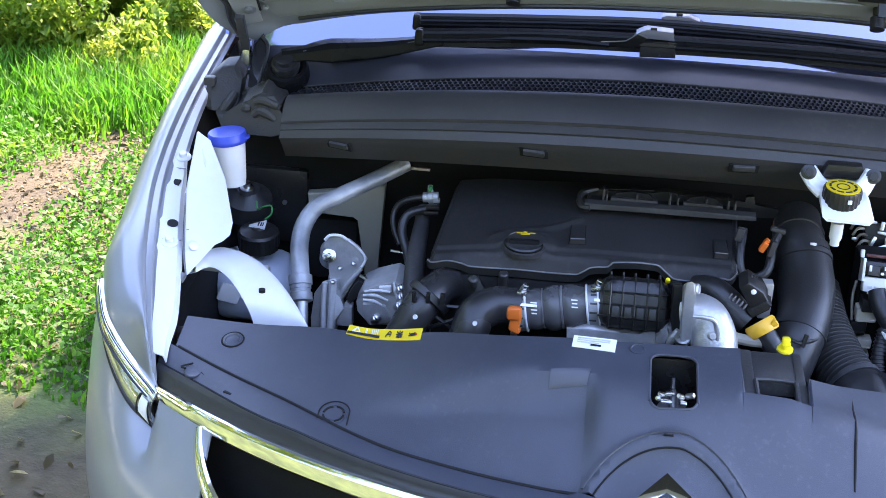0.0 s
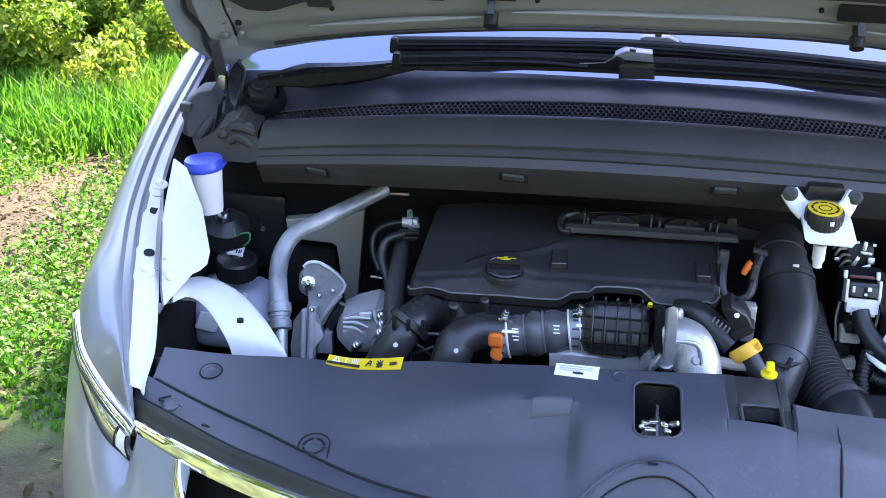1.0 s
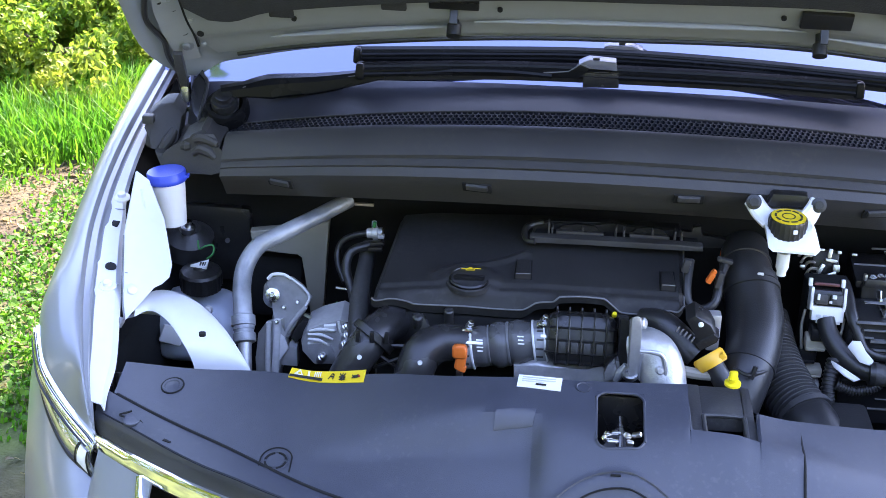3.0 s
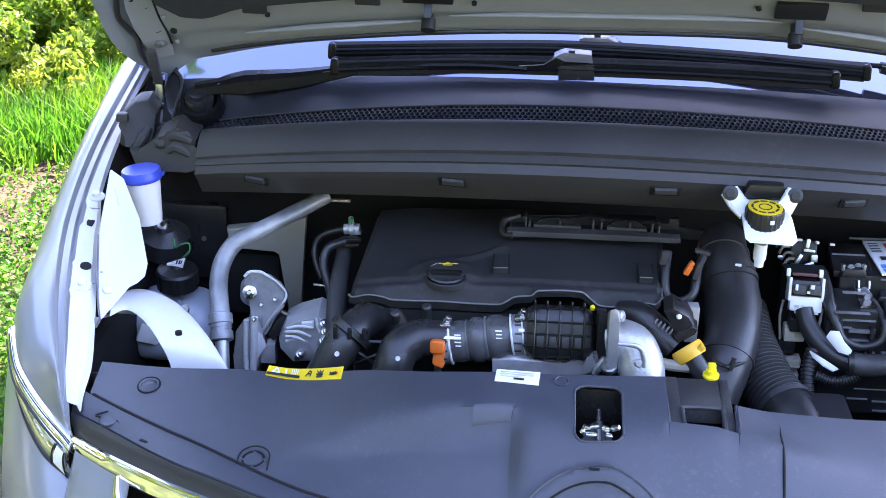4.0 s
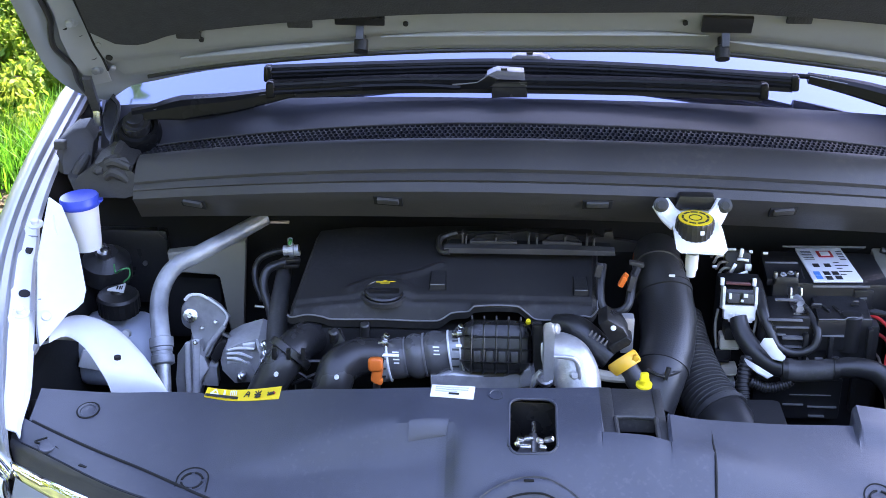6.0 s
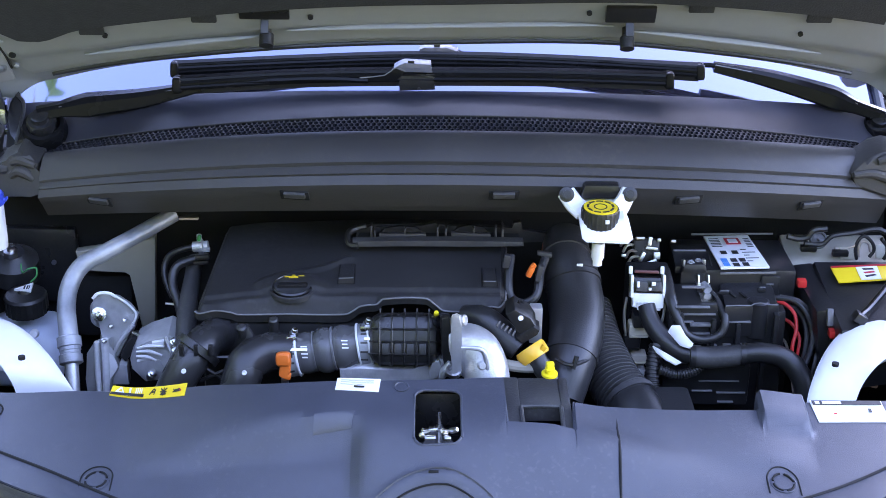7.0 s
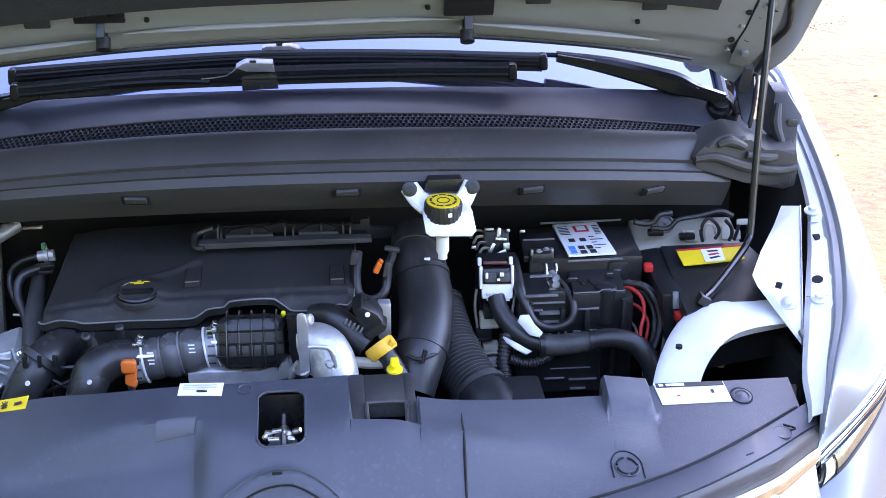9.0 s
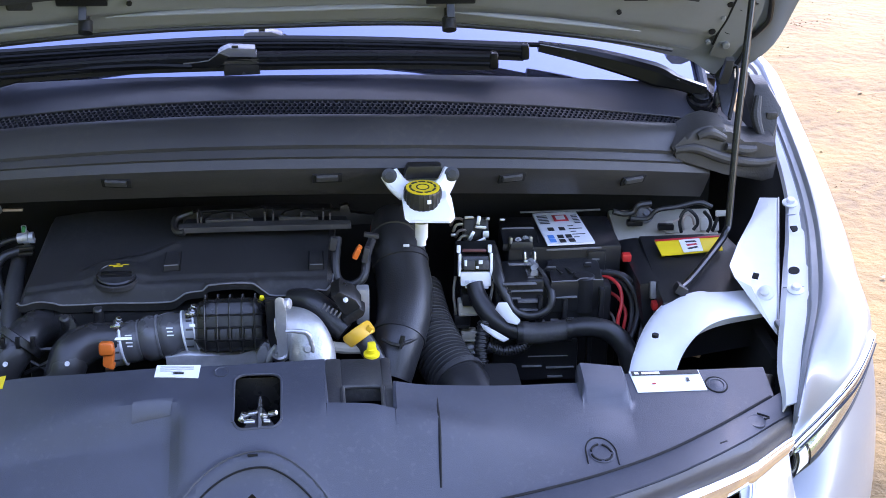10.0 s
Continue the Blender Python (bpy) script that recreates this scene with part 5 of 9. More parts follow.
lathe(bm, [(0.006, -0.02), (0.006, 0.012)], (0.096, 0.3, 0.823), (0, 0, 1), 10)
part("stud", bm, STEEL, breather)

loop = thing("vacuum_hose", (0.12, 0.48, 0.9), "thin black looped hose with an orange clip", "hose")
bm = bmesh.new()
tube(bm, [(0.094, 0.52, 0.922), (0.09, 0.49, 0.895), (0.094, 0.475, 0.875), (0.112, 0.47, 0.869), (0.13, 0.475, 0.88), (0.136, 0.5, 0.905), (0.144, 0.52, 0.918)], 0.0065, 10, 6)
part("hose", bm, RUBBER, loop)
bm = bmesh.new()
rbox(bm, (0.12, 0.478, 0.915), (0.008, 0.010, 0.016), (0, 25, 0), 0.002)
rbox(bm, (0.124, 0.48, 0.923), (0.007, 0.008, 0.008), (0, 40, 0), 0.002)
part("clip", bm, ORANGE, loop, "orange plastic clip")
for c, d in (((0.133, 0.48, 0.912), (0.008, 0.010, 0.024)), ((0.143, 0.52, 0.925), (0.022, 0.010, 0.006)), ((0.087, 0.5, 0.922), (0.010, 0.010, 0.020))):
    bm = bmesh.new()
    rbox(bm, c, d, (0, 12, 0), 0.002)
    part("fitting", bm, HOSE, loop)

# ---- big intake bend and corrugated hose ----
bend = thing("air_intake_bend", (0.19, 0.45, 0.85), "wide black rubber air intake bend", "air duct")
bm = bmesh.new()
pts = [(0.18, 0.6, 0.912), (0.179, 0.555, 0.899), (0.186, 0.525, 0.877), (0.19, 0.49, 0.852), (0.186, 0.445, 0.829), (0.174, 0.405, 0.804), (0.16, 0.375, 0.766)]
tube(bm, pts, [0.034, 0.036, 0.040, 0.041, 0.039, 0.036, 0.033], 32, 6)
part("bend", bm, RUBBER, bend)
for k, w in ((1.7, 0.006), (2.0, 0.004), (4.7, 0.004), (0.9, 0.003)):
    i = int(k)
    c, d = V(*pts[i]).lerp(V(*pts[i + 1]), k - i), V(*pts[i + 1]) - V(*pts[i])
    rr = (0.034, 0.036, 0.040, 0.041, 0.039, 0.036, 0.033)
    r = lerp(rr[i], rr[i + 1], k - i) + 0.0005
    bm = bmesh.new()
    lathe(bm, [(r - 0.004, -w - 0.003), (r + 0.0016, -w), (r + 0.0016, w), (r - 0.004, w + 0.003)], c, d, 40)
    part("collar", bm, RUBBER, bend)
bm = bmesh.new()
lathe(bm, [(0.026, -0.003), (0.0345, -0.003), (0.0345, 0.003), (0.026, 0.003)], (0.179, 0.592, 0.902), (0, -0.7, 0.7), 28)
part("orange_seal", bm, ORANGE, bend, "orange rubber seal")
bm = bmesh.new()
rbox(bm, (0.193, 0.505, 0.914), (0.009, 0.003, 0.004), (0, 0, 0), 0.001)
part("mark", bm, PAPER, bend)
bm = bmesh.new()
tube(bm, [V(*(0.151, 0.37, 0.831)), V(*(0.171, 0.36, 0.827)), V(*(0.2, 0.39, 0.82))], 0.0028, 8, 5)
tube(bm, [V(*(0.175, 0.36, 0.821)), V(*(0.18, 0.365, 0.838))], 0.0035, 8, 3)
part("tie_strap", bm, BLACK, bend)

corr = thing("corrugated_hose", (0.25, 0.34, 0.78), "black corrugated air hose", "hose")
bm = bmesh.new()
tube(bm, [(0.213, 0.56, 0.819), (0.225, 0.5, 0.784), (0.245, 0.44, 0.758), (0.261, 0.408, 0.746)], [0.035, 0.036, 0.037, 0.037], 28, 8, ribs=25, amp=0.0026)
part("ribbed_length", bm, HOSE, corr)
bm = bmesh.new()
tube(bm, [(0.26, 0.411, 0.748), (0.266, 0.398, 0.743), (0.272, 0.385, 0.738), (0.287, 0.35, 0.72)], [0.037, 0.038, 0.039, 0.039], 28, 5)
part("cuff", bm, RUBBER, corr)
for p, q in (((0.263, 0.407, 0.747), (0.272, 0.385, 0.738)),):
    bm = bmesh.new()
    lathe(bm, [(0.036, -0.004), (0.0405, -0.004), (0.0405, 0.004), (0.036, 0.004)], p, V(*q) - V(*p), 32)
    part("cuff_ring", bm, HOSE, corr)

# bracket behind the cover with its yellow plug
tab = thing("cover_bracket", (0.12, 0.2, 0.86), "black plastic bracket with a square pocket", "bracket")
bm = bmesh.new()
z0 = 0.873
for a, b, c, d in ((0.0705, 0.090, 0.110, 0.242), (0.142, 0.1535, 0.110, 0.242), (0.090, 0.142, 0.170, 0.242)):
    rbox(bm, ((a + b) / 2, (c + d) / 2, z0 - 0.016), (b - a + 0.001, d - c + 0.001, 0.022), (2, 0, 0), 0.003)
rbox(bm, (0.116, 0.142, z0 - 0.050), (0.060, 0.070, 0.004), (0, 0, 0), 0)
part("frame", bm, HOSE, tab)
bm = bmesh.new()
tube(bm, [(0.092, 0.112, z0 - 0.007), (0.091, 0.158, z0 - 0.005), (0.096, 0.168, z0 - 0.005), (0.136, 0.168, z0 - 0.005), (0.141, 0.158, z0 - 0.005), (0.140, 0.112, z0 - 0.007)], 0.003, 8, 3)
part("pocket_rim", bm, HOSE, tab)
bm = bmesh.new()
yp = V(*(0.13, 0.222, 0.884))
lathe(bm, [(0.0105, 0), (0.0105, 0.003), (0.0065, 0.004), (0.0065, 0.010)], yp, (0, -0.1, 1), 20)
rbox(bm, yp + V(0, 0, 0.012), (0.011, 0.008, 0.013), (0, 0, 8), 0.003)
part("plug", bm, YELLOW, tab, "yellow plastic turn plug")

# ---- brake fluid reservoir ----
brake = thing("brake_reservoir", (0.21, 0.46, 0.98), "white plastic brake fluid reservoir with yellow-topped black cap", "fluid reservoir")
bm = bmesh.new()
plate(bm, [(0.182, 0.445, 1.008), (0.245, 0.445, 1.011), (0.255, 0.42, 0.989), (0.249, 0.418, 0.982), (0.191, 0.418, 0.984), (0.184, 0.42, 0.99)], (0, 0.060, 0.010), 0.005)
part("tank", bm, WHITE, brake)
bm = bmesh.new()
lathe(bm, [(0.009, 0.01), (0.009, -0.012), (0.0065, -0.018), (0.0065, -0.024)], (0.21, 0.44, 0.967), (0, 0, 1), 16)
part("nipple", bm, WHITE, brake)
for e, i in (((0.167, 0.487, 1.031), (0.192, 0.47, 1.014)), ((0.255, 0.487, 1.032), (0.237, 0.47, 1.015))):
    bm = bmesh.new()
    tube(bm, [V(*e) + V(0, 0.006, 0), V(*e).lerp(V(*i), 0.5) + V(0, 0.004, -0.006), V(*i) + V(0, 0.004, -0.006)], [0.016, 0.017, 0.018], 12, 4, squash=0.55)
    part("arm", bm, WHITE, brake)
    bm = bmesh.new()
    lathe(bm, [(0.0105, -0.004), (0.0105, 0.006), (0.006, 0.007), (0.006, 0.010)], V(*e) + V(0, -0.004, 0), (0, -1, 0.4), 20)
    part("rubber_mount", bm, RUBBER, brake, "black rubber mount")
bm = bmesh.new()
bc = V(*(0.212, 0.452, 1.023))
lathe(bm, [(0.025, -0.024), (0.0268, -0.022), (0.0268, -0.002), (0.0255, 0.001), (0.0245, 0.001)], bc, (0, -0.08, 1), 48, wob=-0.04, teeth=24)
bcap = part("cap", bm, BLACK, brake, "ribbed black screw cap")
bm = bmesh.new()
lathe(bm, [(0.0235, 0.0), (0.0235, 0.0022)], bc, (0, -0.08, 1), 40)
part("cap_label", bm, YPAPER, bcap, "yellow warning label")
bm = bmesh.new()
for r, n in ((0.0085, 24), (0.0175, 36)):
    for k in range(n):
        a = 2 * math.pi * k / n
        if k % 4 != 3 or r < 0.01:
            rbox(bm, bc + V(r * math.cos(a), r * math.sin(a), 0.0024 + 0.08 * r * math.sin(a)), (0.0016 if r < 0.01 else 0.003, 0.0022 if r < 0.01 else 0.0035, 0.0008), (0, 0, math.degrees(a)), 0)
part("label_print", bm, INK, bcap)
bm = bmesh.new()
rbox(bm, bc + V(0.007, -0.027, -0.010), (0.006, 0.002, 0.006), (0, 0, 10), 0.001)
part("white_mark", bm, PAPER, bcap)
bm = bmesh.new()
rbox(bm, (0.217, 0.497, 1.034), (0.060, 0.02, 0.020), (8, 0, 0), 0.004, taper=0.8)
part("clip_block", bm, BLACK, brake)

# ---- left: washer filler, coolant tank, pipe, mount ----
washer = thing("washer_filler", (-0.69, 0.63, 0.93), "white washer filler neck with a blue cap", "washer filler")
wt, wb = V(*(-0.697, 0.64, 0.957)), V(*(-0.689, 0.64, 0.877))
wa = (wt - wb).normalized()
bm = bmesh.new()
lathe(bm, [(0.0205, 0), (0.022, 0.010), (0.0275, (wt - wb).length - 0.004), (0.0285, (wt - wb).length)], wb, wa, 32)
part("neck", bm, WHITE, washer)
bm = bmesh.new()
lathe(bm, [(0.0295, -0.010), (0.0305, -0.008), (0.0305, -0.003), (0.0300, -0.002), (0.0300, 0.004), (0.0285, 0.0065), (0.002, 0.0068)], wt, wa, 40)
part("cap", bm, BLUE, washer, "bright blue snap cap")
bm = bmesh.new()
rbox(bm, wt + V(0.028, 0.002, -0.002), (0.014, 0.014, 0.005), (0, -20, 0), 0.002)
part("hinge_tab", bm, BLUE, washer)

tank = thing("coolant_tank", (-0.64, 0.6, 0.75), "milky coolant expansion tank with black screw cap", "coolant tank")
tcc = V(*(-0.655, 0.63, 0.729))
bm = bmesh.new()
rbox(bm, tcc + V(0, 0.0, -0.018), (0.135, 0.12, 0.10), (0, 0, 0), 0.045, 5)
part("body", bm, MILK, tank)
bm = bmesh.new()
tube(bm, [tcc + V(0.066 * math.cos(a), 0.059 * math.sin(a), -0.016) for a in frange(0, 2 * math.pi, 21)], 0.0025, 6, 2)
part("weld_seam", bm, MILK, tank)
bm = bmesh.new()
lathe(bm, [(0.007, 0), (0.006, 0.010)], (-0.62, 0.565, 0.769), (0, -1, 0.3), 14)
part("nipple", bm, WHITE, tank)
bm = bmesh.new()
rbox(bm, (-0.677, 0.56, 0.724), (0.035, 0.006, 0.03), (0, 20, 20), 0.004)
part("tank_label", bm, WHITE, tank)
ct = V(*(-0.643, 0.615, 0.816))
bm = bmesh.new()
lathe(bm, [(0.030, -0.036), (0.033, -0.034), (0.033, -0.008), (0.030, -0.004), (0.012, 0.000), (0.010, 0.004)], ct, (0, -0.1, 1), 48, wob=-0.03, teeth=16)
tcap = part("cap", bm, BLACK, tank, "black ribbed pressure cap")
bm = bmesh.new()
tri = [ct + V(-0.014, -0.006, 0.003), ct + V(0.012, -0.010, 0.002), ct + V(0.011, 0.012, 0.006)]
plate(bm, tri, (0, 0, 0.0035))
part("warning_mark", bm, PAPER, tcap, "white warning triangle")
bm = bmesh.new()
for dx, w in ((0.001, 0.003), (0.005, 0.003), (0.008, 0.002)):
    rbox(bm, ct + V(dx, -0.002, 0.0075), (w * 0.7, 0.009, 0.0008), (10, 0, 0), 0)
part("warning_print", bm, INK, tcap)
bm = bmesh.new()
tube(bm, [(-0.649, 0.63, 0.855), (-0.645, 0.62, 0.845), (-0.633, 0.61, 0.855), (-0.621, 0.61, 0.857), (-0.62, 0.605, 0.846), (-0.63, 0.605, 0.836)], 0.0014, 6, 6)
part("tether", bm, GREEN, tcap, "thin green tether cord")
strutnut = thing("strut_nut", (-0.66, 0.66, 0.87), "dark strut top bearing with a steel nut", "strut mount")
bm = bmesh.new()
lathe(bm, [(0.040, -0.03), (0.038, 0.0), (0.022, 0.012), (0.018, 0.016)], (-0.674, 0.68, 0.841), (0.1, -0.3, 1), 28)
part("bearing", bm, RUBBER, strutnut)
bm = bmesh.new()
lathe(bm, [(0.011, 0), (0.011, 0.010), (0.006, 0.011), (0.006, 0.020)], (-0.673, 0.665, 0.854), (0.1, -0.3, 1), 12)
part("nut", bm, STEEL, strutnut)

tower = thing("inner_wing_panel", (-0.45, 0.72, 0.8), "beige primed inner body panel with a dark opening", "body panel")
bm = bmesh.new()
plate(bm, [(-0.582, 0.7, 0.846), (-0.509, 0.7, 0.857), (-0.455, 0.7, 0.872), (-0.465, 0.7, 0.699), (-0.484, 0.7, 0.693), (-0.496, 0.7, 0.808), (-0.505, 0.7, 0.814), (-0.577, 0.7, 0.812)], (0, 0.02, 0), 0.003)
part("plate", bm, BEIGE, tower)
# dark box in the notch paints the shade of the opening
bm = bmesh.new()
rbox(bm, (-0.552, 0.74, 0.739), (0.10, 0.03, 0.11), (0, 0, 0), 0.01)
part("opening_shade_box", bm, SHADE_BLACK, tower)
bm = bmesh.new()
rbox(bm, (-0.669, 0.75, 0.803), (0.16, 0.02, 0.13), (0, 0, 0), 0.008)
part("wheel_arch_liner", bm, BLACK, tower)
bm = bmesh.new()
lathe(bm, [(0.004, 0), (0.004, 0.004)], (-0.626, 0.735, 0.813), (0, -1, 0), 10)
part("stud", bm, STEEL, tower)

acline = thing("aluminium_pipe", (-0.55, 0.55, 0.8), "dull aluminium air conditioning pipe with crimped joint", "pipe")
ap = [(-0.542, 0.455, 0.692), (-0.543, 0.465, 0.725), (-0.549, 0.49, 0.763), (-0.556, 0.515, 0.797), (-0.563, 0.545, 0.824), (-0.561, 0.57, 0.848), (-0.545, 0.59, 0.871), (-0.512, 0.61, 0.885), (-0.47, 0.64, 0.9), (-0.419, 0.68, 0.919)]
bm = bmesh.new()
tube(bm, ap[2:], [0.0150, 0.0142, 0.0138, 0.0138, 0.0132, 0.0128, 0.0125, 0.012], 20, 6)
part("pipe", bm, PIPE, acline)
bm = bmesh.new()
tube(bm, ap[:3], [0.0085, 0.0095, 0.0105], 20, 6)
part("lower_pipe", bm, ALU, acline, "polished lower pipe")
for k, w, r in ((0.02, 0.006, 0.0172), (0.38, 0.003, 0.0160), (0.62, 0.007, 0.0180)):
    bm = bmesh.new()
    c = V(*ap[2]).lerp(V(*ap[3]), k)
    lathe(bm, [(r - 0.004, -w - 0.002), (r, -w), (r, w), (r - 0.004, w + 0.002)], c, V(*ap[3]) - V(*ap[2]), 28)
    part("crimp_ring", bm, PIPE, acline)

mount = thing("engine_mount", (-0.5, 0.6, 0.75), "cast aluminium engine mount arm with bolts", "engine mount")
bm = bmesh.new()
plate(bm, [(-0.53, 0.565, 0.82), (-0.525, 0.565, 0.831), (-0.51, 0.565, 0.836), (-0.493, 0.565, 0.832), (-0.477, 0.565, 0.82), (-0.464, 0.565, 0.801), (-0.472, 0.565, 0.781), (-0.485, 0.565, 0.754), (-0.497, 0.565, 0.73), (-0.507, 0.565, 0.734), (-0.518, 0.565, 0.754), (-0.523, 0.565, 0.761), (-0.517, 0.565, 0.781), (-0.525, 0.565, 0.796)], (0, 0.030, -0.012), 0.004)
part("arm", bm, CAST, mount, "weathered grey cast arm")
bm = bmesh.new()
plate(bm, [(-0.527, 0.548, 0.765), (-0.503, 0.548, 0.771), (-0.502, 0.548, 0.745), (-0.495, 0.548, 0.724), (-0.507, 0.548, 0.698), (-0.51, 0.548, 0.665), (-0.545, 0.548, 0.663), (-0.545, 0.548, 0.702), (-0.541, 0.548, 0.743)], (0, 0.030, -0.012), 0.004)
part("foot", bm, CAST, mount, "weathered grey cast foot")
for path, r in ((((-0.523, 0.545, 0.765), (-0.525, 0.545, 0.724), (-0.525, 0.545, 0.665)), 0.0045), (((-0.51, 0.543, 0.771), (-0.511, 0.543, 0.726), (-0.515, 0.543, 0.667)), 0.0060)):
    bm = bmesh.new()
    tube(bm, path, r, 10, 5, squash=0.8)
    part("stiffening_rib", bm, BRIGHT, mount)
# paler metal on web and edges paints their highlights
bm = bmesh.new()
plate(bm, [(-0.505, 0.544, 0.747), (-0.499, 0.544, 0.742), (-0.492, 0.544, 0.723), (-0.507, 0.544, 0.701)], (0, -0.002, 0.002), 0.001)
part("web", bm, BRIGHT, mount, "web in paler metal, coloured as if brightly lit")
bm = bmesh.new()
tube(bm, [(-0.527, 0.562, 0.829), (-0.519, 0.562, 0.837), (-0.503, 0.562, 0.838), (-0.492, 0.562, 0.832)], 0.0025, 8, 4)
tube(bm, [(-0.492, 0.563, 0.832), (-0.476, 0.563, 0.82), (-0.464, 0.563, 0.803), (-0.472, 0.563, 0.783)], 0.0020, 8, 4)
part("cast_edge", bm, BRIGHT, mount)
bm = bmesh.new()
plate(bm, [(-0.492, 0.548, 0.726), (-0.481, 0.548, 0.723), (-0.48, 0.548, 0.691), (-0.509, 0.548, 0.691), (-0.506, 0.548, 0.701)], (0, 0.02, 0.002), 0.002)
part("lower_plate", bm, CAST, mount, "weathered grey plate")
bm = bmesh.new()
tube(bm, [(-0.469, 0.558, 0.788), (-0.48, 0.558, 0.774), (-0.492, 0.558, 0.757), (-0.501, 0.558, 0.739)], [0.0035, 0.004, 0.003], 8, 5)
part("stiffening_rib", bm, CAST, mount)
bm = bmesh.new()
plate(bm, [(-0.491, 0.552, 0.737), (-0.482, 0.552, 0.757), (-0.472, 0.552, 0.768), (-0.463, 0.552, 0.767), (-0.471, 0.552, 0.743), (-0.484, 0.552, 0.728)], (0, 0.03, 0), 0.003)
part("rubber_stop", bm, RUBBER, mount)
bm = bmesh.new()
lathe(bm, [(0.021, -0.02), (0.021, 0.004), (0.019, 0.007), (0.0145, 0.007), (0.0135, 0.003)], (-0.518, 0.590, 0.798), (0.15, -0.5, 1), 32)
part("bush", bm, ALU, mount)
bm = bmesh.new()
lathe(bm, [(0.011, -0.004), (0.011, 0.001), (0.0075, 0.002), (0.0075, 0.009), (0.0045, 0.010), (0.0045, 0.016), (0.003, 0.017)], (-0.52, 0.562, 0.803), (0.1, -0.9, 0.4), 12)
part("bolt", bm, STEEL, mount)
for p in ((-0.481, 0.558, 0.795), (-0.502, 0.558, 0.785), (-0.509, 0.536, 0.771)):
    bm = bmesh.new()
    lathe(bm, [(0.0036, -0.003), (0.0033, 0.004), (0.002, 0.005)], p, (0, -1, 0.5), 10)
    part("stud", bm, STEEL, mount)
bm = bmesh.new()
tube(bm, [(-0.471, 0.556, 0.777), (-0.458, 0.556, 0.77)], 0.0026, 8, 3)
part("cross_bolt", bm, STEEL, mount)

pump = thing("finned_bracket", (-0.42, 0.55, 0.74), "finned cast aluminium bracket", "engine bracket")
bm = bmesh.new()
plate(bm, [(-0.471, 0.525, 0.745), (-0.462, 0.525, 0.765), (-0.443, 0.525, 0.776), (-0.411, 0.525, 0.787), (-0.399, 0.525, 0.781), (-0.397, 0.525, 0.761), (-0.391, 0.525, 0.723), (-0.416, 0.525, 0.711), (-0.451, 0.525, 0.709), (-0.469, 0.525, 0.73)], (0, 0.05, 0.010), 0.004)
part("housing", bm, CAST, pump, "weathered grey casting")
# lit faces and fins get paler metals, so their highlights are colour
bm = bmesh.new()
plate(bm, [(-0.46, 0.519, 0.745), (-0.444, 0.519, 0.748), (-0.426, 0.519, 0.745), (-0.416, 0.519, 0.724), (-0.428, 0.519, 0.715), (-0.448, 0.519, 0.712), (-0.457, 0.519, 0.724)], (0, 0.008, 0.002), 0.002)
part("front_face", bm, ALU, pump)
bm = bmesh.new()
plate(bm, [(-0.435, 0.519, 0.777), (-0.417, 0.519, 0.78), (-0.416, 0.519, 0.771), (-0.433, 0.519, 0.768)], (0, 0.004, 0.002), 0.001)
part("bright_face", bm, BRIGHT, pump, "face in paler metal for its highlight")
for row in (((-0.457, 0.519, 0.768), (-0.44, 0.519, 0.772), (-0.418, 0.519, 0.771)), ((-0.459, 0.519, 0.762), (-0.44, 0.519, 0.763), (-0.421, 0.519, 0.756)), ((-0.459, 0.518, 0.755), (-0.443, 0.518, 0.754), (-0.43, 0.518, 0.748)), ((-0.413, 0.519, 0.787), (-0.41, 0.519, 0.772), (-0.402, 0.519, 0.752))):
    bm = bmesh.new()
    tube(bm, row, [0.0018, 0.0028, 0.0018], 8, 6)
    part("fin", bm, BRIGHT, pump)
for p in ((-0.401, 0.515, 0.781), (-0.399, 0.515, 0.767), (-0.402, 0.515, 0.752), (-0.437, 0.515, 0.727)):
    bm = bmesh.new()
    lathe(bm, [(0.0065, -0.012), (0.0065, 0.002), (0.0048, 0.003), (0.0048, 0.008), (0.003, 0.009)], p, (0.4, -0.6, 0.7), 12)
    part("stud", bm, STEEL, pump)
coolhose = thing("coolant_hose", (-0.38, 0.58, 0.83), "ribbed black coolant hoses with a grey coupling", "hose")
bm = bmesh.new()
tube(bm, [(-0.386, 0.65, 0.856), (-0.385, 0.62, 0.846), (-0.385, 0.58, 0.83), (-0.384, 0.54, 0.811), (-0.382, 0.51, 0.793), (-0.38, 0.49, 0.77)], [0.0115, 0.012, 0.0135, 0.0150, 0.0155, 0.015], 18, 6)
part("hose", bm, HOSE, coolhose)
for row, r in ((((-0.363, 0.62, 0.873), (-0.382, 0.62, 0.869), (-0.403, 0.61, 0.865), (-0.412, 0.6, 0.852), (-0.41, 0.585, 0.835), (-0.401, 0.57, 0.819), (-0.394, 0.55, 0.806)), 0.0070), (((-0.379, 0.66, 0.874), (-0.404, 0.66, 0.869), (-0.425, 0.66, 0.859), (-0.434, 0.655, 0.843), (-0.431, 0.64, 0.824), (-0.418, 0.62, 0.805)), 0.0048)):
    bm = bmesh.new()
    tube(bm, row, r, 12, 6)
    part("thin_hose", bm, RUBBER, coolhose)
bm = bmesh.new()
lathe(bm, [(0.008, -0.012), (0.008, -0.004), (0.0105, -0.003), (0.0105, 0.004), (0.008, 0.005), (0.008, 0.012)], (-0.376, 0.65, 0.878), (1, 0, 0.1), 18)
lathe(bm, [(0.0045, 0), (0.004, 0.014)], (-0.377, 0.65, 0.884), (0, -0.2, 1), 10)
